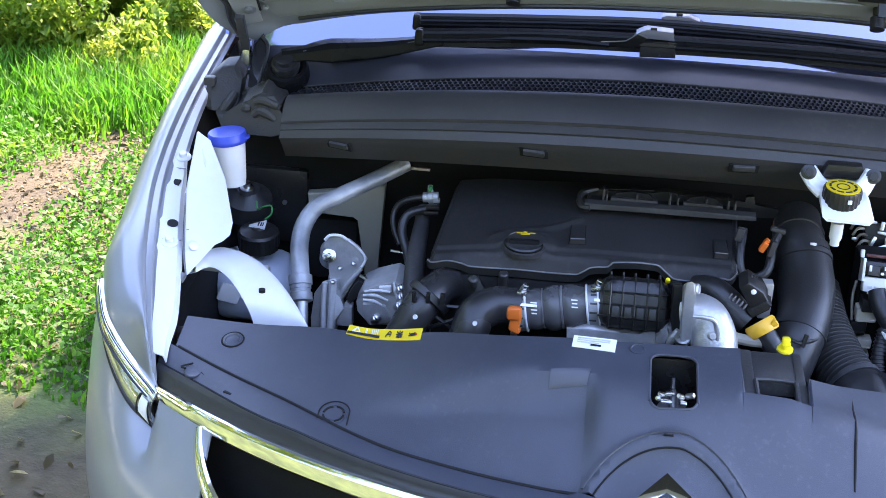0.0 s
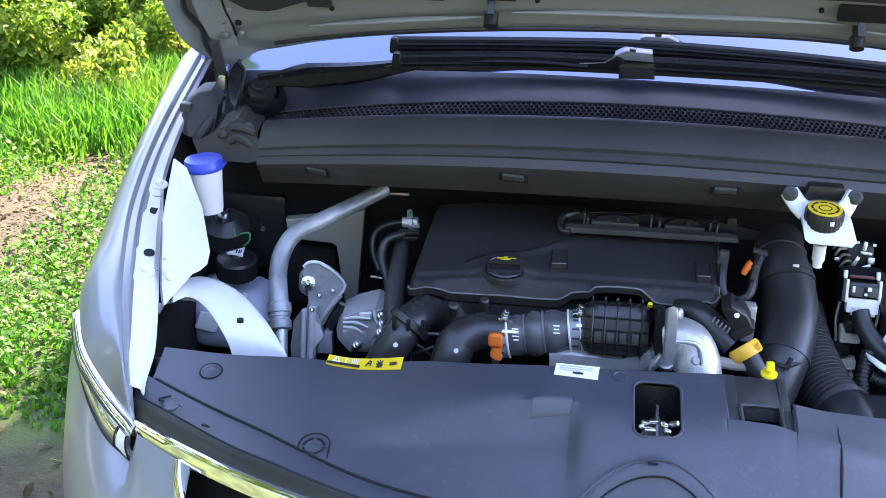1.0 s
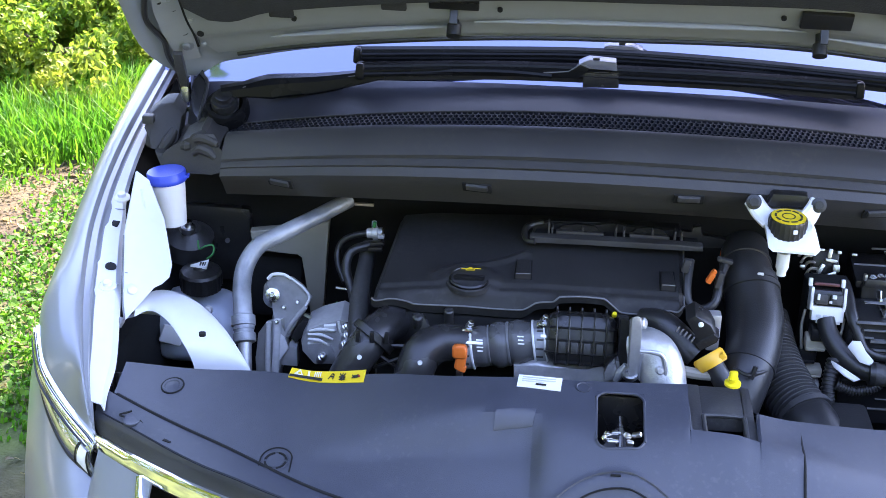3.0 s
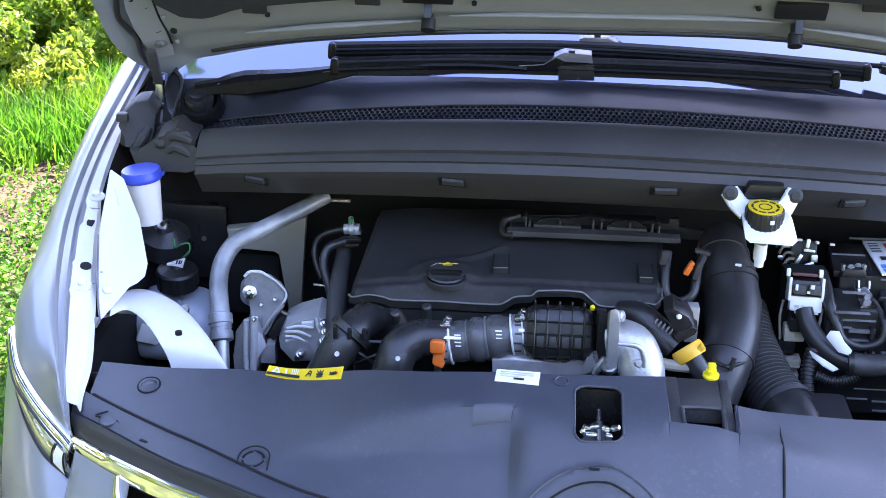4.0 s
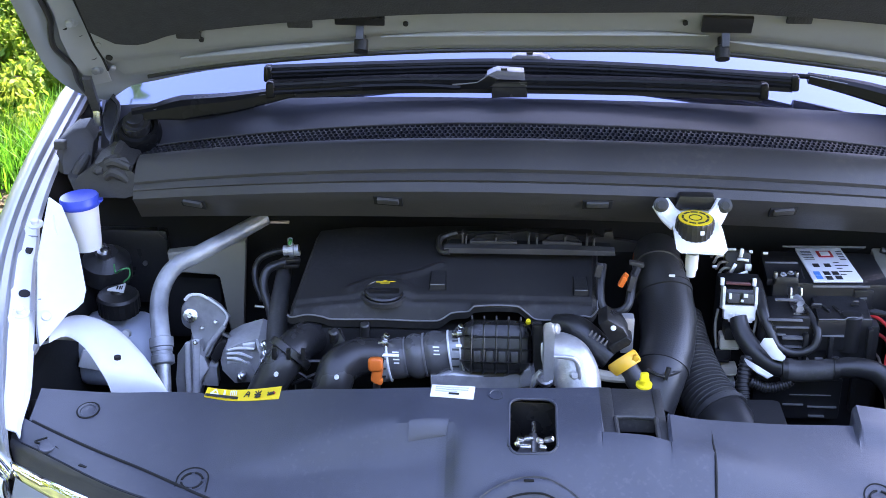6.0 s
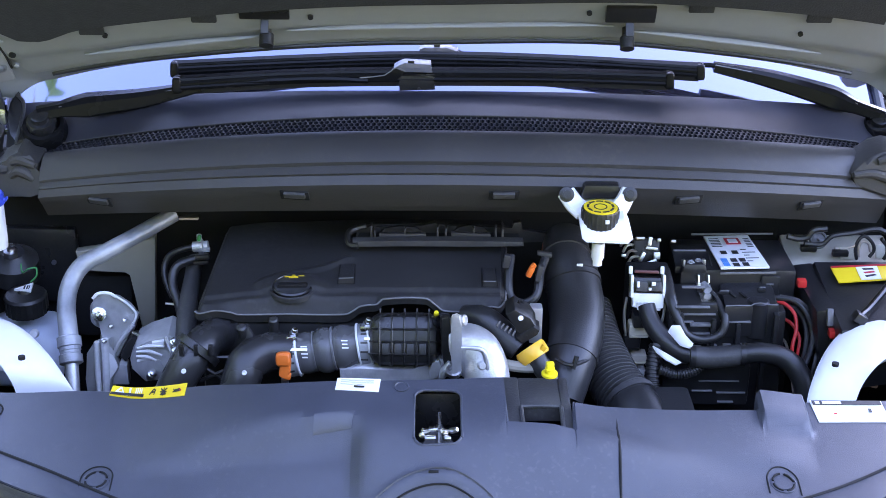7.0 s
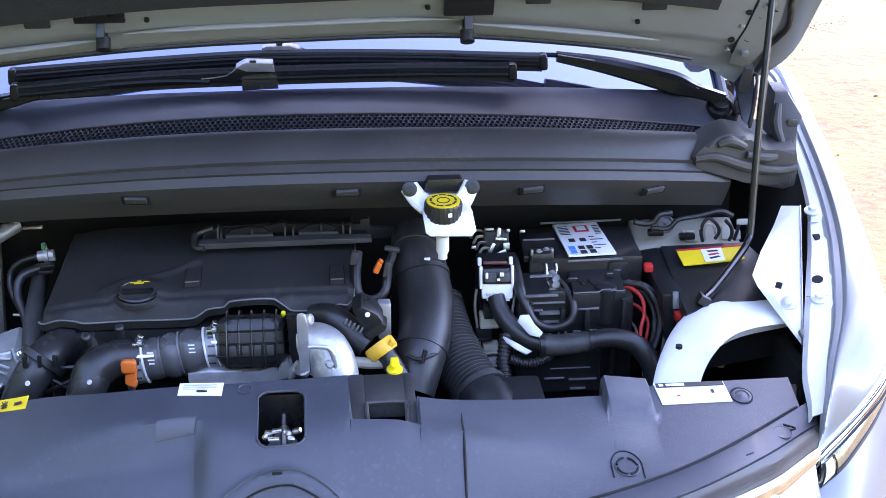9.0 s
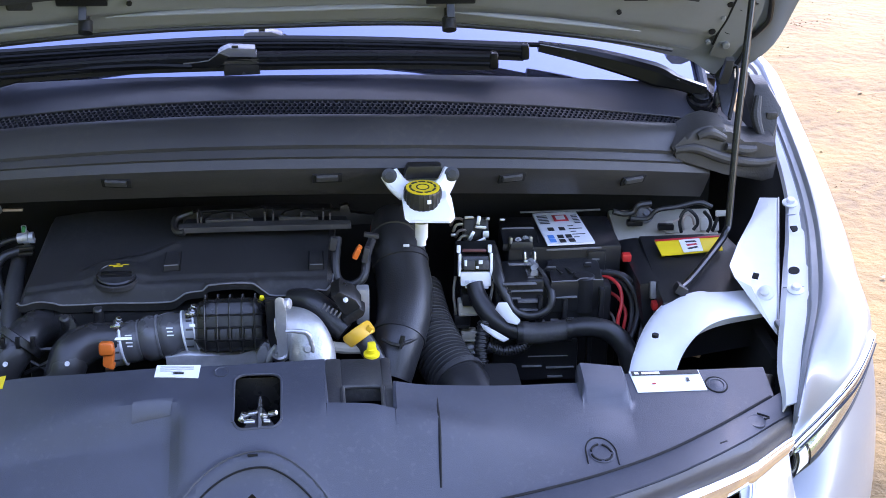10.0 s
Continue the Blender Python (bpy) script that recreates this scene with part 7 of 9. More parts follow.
plate(bm, [q(0.0, 0.0), q(1, 0.0), q(1, 0.09), q(0.0, 0.09)], (0, 0, 0.0008))
part("red_edge", bm, REDINK, flab)
for k in range(3):
    bm = bmesh.new()
    plate(bm, [q(0.44, 0.25 + 0.24 * k), q(0.60, 0.25 + 0.2 * k), q(0.62, 0.34 + 0.2 * k), q(0.46, 0.34 + 0.24 * k)], (0, 0, 0.0012))
    part("print_mark", bm, REDINK if k == 1 else INK, flab)
bm = bmesh.new()
rbox(bm, (0.532, 0.56, 0.864), (0.014, 0.014, 0.012), (0, 0, 0), 0.003)
part("red_catch", bm, RED, fuse, "red plastic catch")
bm = bmesh.new()
rbox(bm, (0.557, 0.455, 0.832), (0.014, 0.016, 0.012), (0, 0, 0), 0.003)
part("red_catch", bm, RED, fuse, "red plastic catch")
bm = bmesh.new()
rbox(bm, (0.554, 0.47, 0.85), (0.009, 0.008, 0.026), (-20, 0, 0), 0.002)
part("side_clip", bm, EDGE, fuse)
bm = bmesh.new()
rbox(bm, (0.560, 0.56, 0.80), (0.035, 0.17, 0.12), (0, -8, 0), 0.006)
part("side_rib", bm, BATT, fuse)

# painted shelf behind the fuse box with cables
ledge = thing("rear_shelf", (0.6, 0.72, 0.86), "pale painted body shelf with cable clutter", "body panel")
bm = bmesh.new()
rbox(bm, (0.625, 0.715, 0.845), (0.17, 0.09, 0.016), (12, 0, 0), 0.005)
part("shelf", bm, CREAM, ledge)
bm = bmesh.new()
lathe(bm, [(0.014, -0.006), (0.014, 0.002), (0.010, 0.003), (0.010, 0.0), (0.003, 0.0), (0.003, 0.006)], (0.59, 0.7, 0.876), (0, -0.8, 0.6), 24)
part("round_cap", bm, EDGE, ledge)
for m, r, path in ((RUBBER, 0.004, ((0.557, 0.66, 0.886), (0.584, 0.66, 0.885), (0.6, 0.66, 0.899), (0.631, 0.66, 0.904), (0.665, 0.66, 0.911), (0.686, 0.66, 0.903))),
                   (RUBBER, 0.0028, ((0.641, 0.66, 0.86), (0.637, 0.66, 0.877), (0.64, 0.66, 0.892), (0.649, 0.66, 0.899), (0.662, 0.66, 0.888), (0.666, 0.66, 0.875), (0.66, 0.66, 0.864))),
                   (COPPER, 0.0022, ((0.644, 0.66, 0.864), (0.642, 0.66, 0.879), (0.646, 0.66, 0.89), (0.656, 0.66, 0.887), (0.661, 0.66, 0.873))),
                   (RUBBER, 0.003, ((0.675, 0.66, 0.895), (0.685, 0.66, 0.883), (0.687, 0.66, 0.87), (0.683, 0.66, 0.86))),
                   (RUBBER, 0.003, ((0.697, 0.66, 0.887), (0.695, 0.66, 0.874), (0.691, 0.66, 0.861))),
                   (RUBBER, 0.005, ((0.529, 0.66, 0.898), (0.546, 0.66, 0.894), (0.561, 0.66, 0.897), (0.569, 0.66, 0.908), (0.589, 0.66, 0.911))),
                   (COPPER, 0.002, ((0.626, 0.66, 0.879), (0.636, 0.66, 0.884), (0.644, 0.66, 0.896), (0.652, 0.66, 0.898)))):
    bm = bmesh.new()
    tube(bm, path, r, 8, 6)
    part("cable", bm, m, ledge)
for p, sz in (((0.631, 0.685, 0.86), (0.022, 0.008, 0.020)), ((0.685, 0.69, 0.861), (0.014, 0.008, 0.022)), ((0.704, 0.69, 0.857), (0.012, 0.008, 0.016)), ((0.715, 0.7, 0.875), (0.020, 0.008, 0.010)), ((0.617, 0.69, 0.864), (0.008, 0.008, 0.008))):
    bm = bmesh.new()
    rbox(bm, p, sz, (-25, 0, 0), 0.003)
    part("bracket", bm, CREAM, ledge)
for c in ((0.62, 0.68, 0.862), (0.569, 0.68, 0.87)):
    bm = bmesh.new()
    rbox(bm, c, (0.025, 0.012, 0.009), (0, 0, 0), 0.002)
    part("clip", bm, BLACK, ledge)

rod = thing("bonnet_prop", (0.62, 0.5, 0.9), "dark steel bonnet prop rod", "prop rod")
bm = bmesh.new()
tube(bm, [(0.587, 0.436, 0.868), (0.605, 0.458, 0.87), (0.64, 0.502, 0.882), (0.672, 0.545, 0.894), (0.682, 0.555, 0.907), (0.687, 0.565, 0.922), (0.697, 0.6, 1.056), (0.719, 0.66, 1.238), (0.734, 0.7, 1.355)], 0.0055, 12, 6)
part("rod", bm, GLOSS, rod)
bm = bmesh.new()
rbox(bm, (0.586, 0.436, 0.866), (0.018, 0.018, 0.014), (0, 30, 0), 0.003)
part("foot_clip", bm, BLACK, rod)

# ---- corner mouldings, hinges, wipers ----
for sg in (-1, 1):
    cm = thing("corner_moulding", (sg * 0.66, 0.70, 0.99), "grey moulded rubber corner piece beside the cowl", "trim piece", "corner mouldings")
    if sg < 0:
        body = [(-0.732, 0.7, 0.97), (-0.71, 0.7, 0.968), (-0.69, 0.69, 0.985), (-0.684, 0.69, 0.997), (-0.669, 0.685, 1.002), (-0.66, 0.685, 1.006), (-0.651, 0.68, 1.019), (-0.642, 0.68, 1.017), (-0.636, 0.675, 1.009), (-0.618, 0.67, 1.003), (-0.623, 0.665, 0.986), (-0.601, 0.655, 0.982), (-0.588, 0.645, 0.963), (-0.631, 0.655, 0.955), (-0.669, 0.665, 0.95), (-0.718, 0.69, 0.943)]
        folds = (((-0.663, 0.676, 1), (-0.648, 0.674, 1.005), (-0.622, 0.664, 0.999)), ((-0.664, 0.672, 0.98), (-0.651, 0.668, 0.989), (-0.637, 0.664, 0.986), (-0.626, 0.66, 0.978)), ((-0.684, 0.684, 0.986), (-0.668, 0.679, 0.989)))
        flap = [(-0.751, 0.74, 1.016), (-0.734, 0.76, 1.028), (-0.716, 0.77, 1.028), (-0.7, 0.76, 1.011), (-0.701, 0.73, 0.975), (-0.708, 0.72, 0.961), (-0.73, 0.72, 0.96), (-0.741, 0.73, 0.974), (-0.753, 0.72, 0.97), (-0.749, 0.735, 0.997)]
        groove = ((-0.707, 0.733, 0.995), (-0.716, 0.72, 0.98), (-0.725, 0.712, 0.966))
        lug = (-0.746, 0.73, 1.014)
    else:
        body = [(0.611, 0.645, 1.006), (0.632, 0.655, 1.023), (0.652, 0.66, 1.032), (0.673, 0.665, 1.038), (0.7, 0.67, 1.031), (0.704, 0.67, 1.018), (0.734, 0.675, 1.005), (0.754, 0.68, 0.996), (0.79, 0.69, 0.999), (0.796, 0.69, 0.969), (0.792, 0.69, 0.937), (0.773, 0.685, 0.933), (0.703, 0.67, 0.954), (0.624, 0.65, 0.979)]
        folds = (((0.616, 0.642, 1.003), (0.65, 0.648, 1.003), (0.702, 0.66, 0.982), (0.757, 0.672, 0.969), (0.79, 0.68, 0.97)), ((0.653, 0.651, 1.022), (0.673, 0.655, 1.026), (0.699, 0.66, 1.014)), ((0.702, 0.66, 1.001), (0.735, 0.668, 0.992), (0.754, 0.672, 0.992)))
        flap = [(0.771, 0.77, 1.069), (0.794, 0.77, 1.067), (0.815, 0.75, 1.032), (0.809, 0.745, 1.021), (0.796, 0.74, 1.017), (0.802, 0.725, 0.986), (0.78, 0.72, 0.982), (0.771, 0.73, 0.998), (0.763, 0.75, 1.033)]
        groove = ((0.774, 0.75, 1.054), (0.769, 0.735, 1.023), (0.776, 0.718, 0.996))
        lug = (0.796, 0.75, 1.023)
    bm = bmesh.new()
    plate(bm, body, (0, 0.060, 0.006), 0.007)
    part("pad", bm, MOULD, cm)
    for line in folds:
        bm = bmesh.new()
        tube(bm, [V(*p) + V(0, 0.007, 0) for p in line], [0.006, 0.009, 0.006], 10, 4)
        part("soft_fold", bm, MOULD, cm)
    bm = bmesh.new()
    plate(bm, flap, (0, 0.045, 0.006), 0.007)
    part("side_flap", bm, MOULD, cm)
    bm = bmesh.new()
    tube(bm, [V(*p) + V(0, 0.006, 0) for p in groove], [0.006, 0.009, 0.006], 10, 4)
    part("flap_fold", bm, MOULD, cm)
    bm = bmesh.new()
    rbox(bm, lug, (0.018, 0.016, 0.014), (0, 0, 0), 0.003)
    part("lug", bm, MOULD, cm)
    bm = bmesh.new()
    hx = 0.705 if sg < 0 else 0.725
    plate(bm, [(sg * (hx + a_), b_, c_) for a_, b_, c_ in ((-0.006, 0.820, 1.035), (0.006, 0.820, 1.035), (0.009, 0.790, 1.085), (0.008, 0.772, 1.115), (-0.006, 0.772, 1.115), (-0.006, 0.790, 1.085))], (0, -0.008, -0.005), 0.002)
    hinge = part("hinge", bm, HOSE, bonnet, "dark steel hinge arm")
    bm = bmesh.new()
    rbox(bm, (sg * hx, 0.812, 1.040), (0.012, 0.02, 0.04), (0, 0, 0), 0.003)
    part("knuckle", bm, STEEL, hinge, "bare metal hinge knuckle")
    bm = bmesh.new()
    off = V(0, -0.0165, -0.0100)
    plate(bm, [hood(0.5 + sg * a_, b_) + off for a_, b_ in ((0.466, 0.27), (0.466, 0.19), (0.470, 0.14), (0.470, 0.09), (0.471, 0.055), (0.475, 0.025), (0.458, 0.018), (0.448, 0.04), (0.442, 0.07), (0.442, 0.14), (0.443, 0.27))], (0, -0.0022, -0.0014), 0.0008)
    part("hinge_plate", bm, HOODIN, hinge, "painted hinge plate")
    bm = bmesh.new()
    tube(bm, [hood(0.5 + sg * a_, b_) + off * 1.05 for a_, b_ in ((0.442, 0.25), (0.441, 0.17), (0.441, 0.105), (0.441, 0.07), (0.447, 0.04))], 0.0022, 6, 4)
    part("plate_joint", bm, SHADE_BLACK, hinge, "dark joint beside the plate")
    for a_, b_, r_ in ((0.437, 0.14, 0.0050), (0.433, 0.07, 0.0055), (0.462, 0.16, 0.0045)):
        bm = bmesh.new()
        lathe(bm, [(r_, -0.001), (r_, 0.0012)], hood(0.5 + sg * a_, b_) + off * 1.16, (0, -0.85, -0.5), 14)
        part("plate_hole", bm, SHADE_BLACK, hinge)
    for a_, b_ in ((0.454, 0.14), (0.452, 0.08)):
        bm = bmesh.new()
        c = hood(0.5 + sg * a_, b_) + off * 1.17
        e1, e2 = V(1, 0, 0), V(0, -0.5, 0.85)
        tube(bm, [c + e1 * 0.011 * math.cos(a) + e2 * 0.007 * math.sin(a) for a in frange(math.pi, 2 * math.pi, 9)], 0.0012, 6, 2)
        part("pressed_ring", bm, SHADE_BLACK, hinge)
    for a_, b_ in ((0.454, 0.17), (0.456, 0.05)):
        bm = bmesh.new()
        lathe(bm, [(0.0125, -0.001), (0.0125, 0.0015), (0.0090, 0.0025), (0.0065, 0.003), (0.0065, 0.008), (0.005, 0.009)], hood(0.5 + sg * a_, b_) + off * 1.15, (0, -0.85, -0.5), 12)
        part("hinge_bolt", bm, PIPE, hinge)
    for a_, b_ in ((0.436, 0.105), (0.438, 0.045)):
        bm = bmesh.new()
        lathe(bm, [(0.0042, -0.001), (0.0042, 0.003), (0.003, 0.004)], hood(0.5 + sg * a_, b_) + off * 1.1, (0, -0.85, -0.5), 10)
        part("stud", bm, PIPE, hinge)
    gs = thing("screen_corner_trim", (sg * 0.67, 0.84, 1.04), "dark triangular trim at the windscreen corner", "trim piece", "screen corner trims")
    bm = bmesh.new()
    leaf = [(-0.694, 0.81, 1.051), (-0.682, 0.82, 1.066), (-0.669, 0.81, 1.052), (-0.671, 0.78, 1.024), (-0.674, 0.76, 1.004), (-0.686, 0.77, 1.015), (-0.694, 0.79, 1.035)]
    if sg > 0:
        leaf = [(0.714, 0.8, 1.07), (0.732, 0.81, 1.087), (0.751, 0.81, 1.086), (0.742, 0.78, 1.052), (0.728, 0.75, 1.017), (0.717, 0.755, 1.027)]
    plate(bm, leaf, (0, 0.012, 0.004), 0.004)
    part("plate", bm, GLOSS, gs)
    bm = bmesh.new()
    tube(bm, [V(*p) + V(0, -0.002, 0.001) for p in leaf[1:5]], 0.003, 8, 3)
    part("edge_bead", bm, RUBBER, gs)

# wipers lie across the foot of the screen, one over the other
def sweep(bm, pts, prof, steps=6, scale=(1, 1)):
    """Bar of one section along a smooth line; the section is (towards the nose, up)."""
    path = spline(pts, steps)
    rings, m = [], len(path)
    for i, p in enumerate(path):
        d = (path[min(i + 1, m - 1)] - path[max(i - 1, 0)]).normalized()
        f = V(-d.y, d.x, 0).normalized()
        f = -f if f.y > 0 else f
        up = f.cross(d)
        up = -up if up.z < 0 else up
        q = i / (m - 1) * (len(scale) - 1)
        k = lerp(scale[min(int(q), len(scale) - 2)], scale[min(int(q), len(scale) - 2) + 1], q - min(int(q), len(scale) - 2))
        rings.append([bm.verts.new(p + f * a * k + up * b * k) for a, b in prof])
    n = len(prof)
    for a, b in zip(rings, rings[1:]):
        for j in range(n):
            bm.faces.new((a[j], a[(j + 1) % n], b[(j + 1) % n], b[j]))
    bm.faces.new(rings[0][::-1])
    bm.faces.new(rings[-1])
    return bm


CLAMP = mat("grey_clamp_plastic", (0.11, 0.11, 0.13), 0.2)
BLADE_SECTION = ((-0.006, 0.012), (0.003, 0.0145), (0.009, 0.011), (0.0105, 0.0075), (0.0095, 0.0065), (0.012, 0.0035), (0.012, 0.001), (0.0105, 0.0), (0.0125, -0.003), (0.011, -0.007), (0.005, -0.009), (-0.004, -0.009), (-0.009, 0.0))
ARM_SECTION = ((-0.009, 0.003), (-0.006, 0.0055), (0.006, 0.0055), (0.0100, 0.002), (0.0105, -0.007), (0.0085, -0.009), (-0.007, -0.006), (-0.009, -0.002))


def wiper(pivot, arm, rod, clamp, neck, foot, blade, label):
    """Parked wiper: pivot, flat arm, thin rod, clamp and flat blade."""
    w = thing("wiper", pivot, label, "wiper", "windscreen wipers")
    P = V(*pivot)
    bm = bmesh.new()
    lathe(bm, [(0.036, -0.030), (0.035, -0.010), (0.032, -0.004), (0.026, -0.003), (0.022, -0.008)], P + V(0, -0.004, -0.006), (0, -0.6, 1), 32)
    part("pivot_boot", bm, WIPER, w)
    bm = bmesh.new()
    lathe(bm, [(0.0225, -0.008), (0.0225, 0.004), (0.0205, 0.008), (0.0150, 0.009), (0.0140, 0.012), (0.0140, 0.017), (0.010, 0.0185)], P + V(0, -0.010, -0.004), (0, -0.6, 1), 24)
    part("pivot_nut", bm, GLOSS, w)
    bm = bmesh.new()
    sweep(bm, arm, ARM_SECTION, 6, (1.2, 1.4, 2.2, 1.7, 1.0))
    part("arm", bm, WIPER, w)
    # thin pale tube paints the glint along the arm
    bm = bmesh.new()
    tube(bm, [V(*p) + V(0, -0.012, 0.004) for p in arm[1:]], 0.0009, 6, 5)
    part("arm_edge", bm, EDGE, w, "bright line painting the glint on the arm")
    bm = bmesh.new()
    sweep(bm, rod, ((-0.005, 0.002), (0.004, 0.0035), (0.006, 0.0), (0.004, -0.004), (-0.005, -0.003)), 5)
    part("arm_rod", bm, WIPER, w)
    bm = bmesh.new()
    plate(bm, clamp, (0, 0.018, 0.003), 0.0015)
    part("blade_clamp", bm, CLAMP, w, "grey plastic blade clamp")
    bm = bmesh.new()
    plate(bm, neck, (0, 0.014, 0.001), 0.0012)
    part("clamp_neck", bm, WIPER, w)
    # glint on the neck, drawn as a pale tube
    bm = bmesh.new()
    tube(bm, [V(*p) + V(0, -0.0005, 0.0005) for p in neck[:4]], 0.0010, 6, 2)
    part("neck_edge", bm, EDGE, w, "bright line painting the glint on the neck")
    bm = bmesh.new()
    c = sum((V(*p) for p in clamp), V(0, 0, 0)) / len(clamp)
    rbox(bm, c + V(0, 0.006, 0.0085), (0.010, 0.008, 0.004), (0, 0, 0), 0.001)
    part("release_tab", bm, BLACK, w)
    bm = bmesh.new()
    plate(bm, foot, (0, 0.016, 0), 0.003)
    part("clamp_foot", bm, BLACK, w)
    bm = bmesh.new()
    sweep(bm, blade, BLADE_SECTION, 8)
    bl = part("blade", bm, WIPER, w, "black rubber wiper blade", sharp=24)
    bm = bmesh.new()
    sweep(bm, [V(*p) + V(0, 0.002, -0.010) for p in blade], ((-0.003, 0.006), (0.003, 0.006), (0.001, -0.007), (-0.001, -0.007)), 8)
    part("lip", bm, RUBBER, bl)
    for e in (blade[0], blade[-1]):
        bm = bmesh.new()
        rbox(bm, V(*e) + V(0, -0.002, 0.001), (0.016, 0.025, 0.026), (0, 0, 0), 0.006, 3, taper=0.85)
        part("end_cap", bm, WIPER, bl)
    return w


wiper((-0.626, 0.750, 1.050), [(-0.633, 0.745, 1.062), (-0.598, 0.755, 1.066), (-0.558, 0.768, 1.071), (-0.470, 0.772, 1.081), (-0.379, 0.766, 1.101)],
      [(-0.385, 0.762, 1.103), (-0.28, 0.752, 1.113), (-0.19, 0.745, 1.119), (-0.12, 0.741, 1.118)],
      [(-0.080, 0.742, 1.137), (-0.072, 0.742, 1.142), (-0.064, 0.742, 1.145), (-0.024, 0.742, 1.143), (-0.021, 0.742, 1.130), (-0.064, 0.742, 1.131)],
      [(-0.133, 0.743, 1.121), (-0.095, 0.743, 1.125), (-0.078, 0.743, 1.137), (-0.062, 0.743, 1.132), (-0.069, 0.743, 1.124), (-0.081, 0.743, 1.114), (-0.133, 0.743, 1.115)],
      [(-0.074, 0.744, 1.126), (-0.018, 0.744, 1.128), (-0.017, 0.744, 1.102), (-0.072, 0.744, 1.100)],
      [(-0.416, 0.764, 1.102), (-0.22, 0.758, 1.117), (-0.02, 0.756, 1.122), (0.17, 0.757, 1.122), (0.345, 0.760, 1.117)], "black windscreen wiper lying over the cowl")
wiper((0.692, 0.815, 1.036), [(0.700, 0.806, 1.050), (0.655, 0.812, 1.064), (0.617, 0.820, 1.078), (0.52, 0.825, 1.104), (0.426, 0.826, 1.122)],
      [(0.432, 0.822, 1.124), (0.30, 0.816, 1.131), (0.17, 0.808, 1.135), (0.06, 0.800, 1.134)],
      [(-0.042, 0.8, 1.151), (-0.034, 0.8, 1.154), (0.001, 0.8, 1.154), (0.018, 0.8, 1.148), (0.012, 0.8, 1.141), (-0.041, 0.8, 1.142)],
      [(0.067, 0.801, 1.139), (0.035, 0.801, 1.138), (0.020, 0.801, 1.147), (0.010, 0.801, 1.144), (0.022, 0.801, 1.133), (0.030, 0.801, 1.128), (0.067, 0.801, 1.129)],
      [(-0.041, 0.802, 1.142), (0.015, 0.802, 1.140), (0.026, 0.802, 1.128), (0.020, 0.802, 1.116), (-0.043, 0.802, 1.116)],
      [(-0.426, 0.812, 1.113), (-0.23, 0.806, 1.126), (-0.04, 0.804, 1.134), (0.18, 0.804, 1.130), (0.400, 0.806, 1.118)], "black windscreen wiper parked behind the other")

# ---- small things on the front cover ----
def on_slam(x, y, up=0.0):
    return V(x, y, slam_z(x, y) + up)


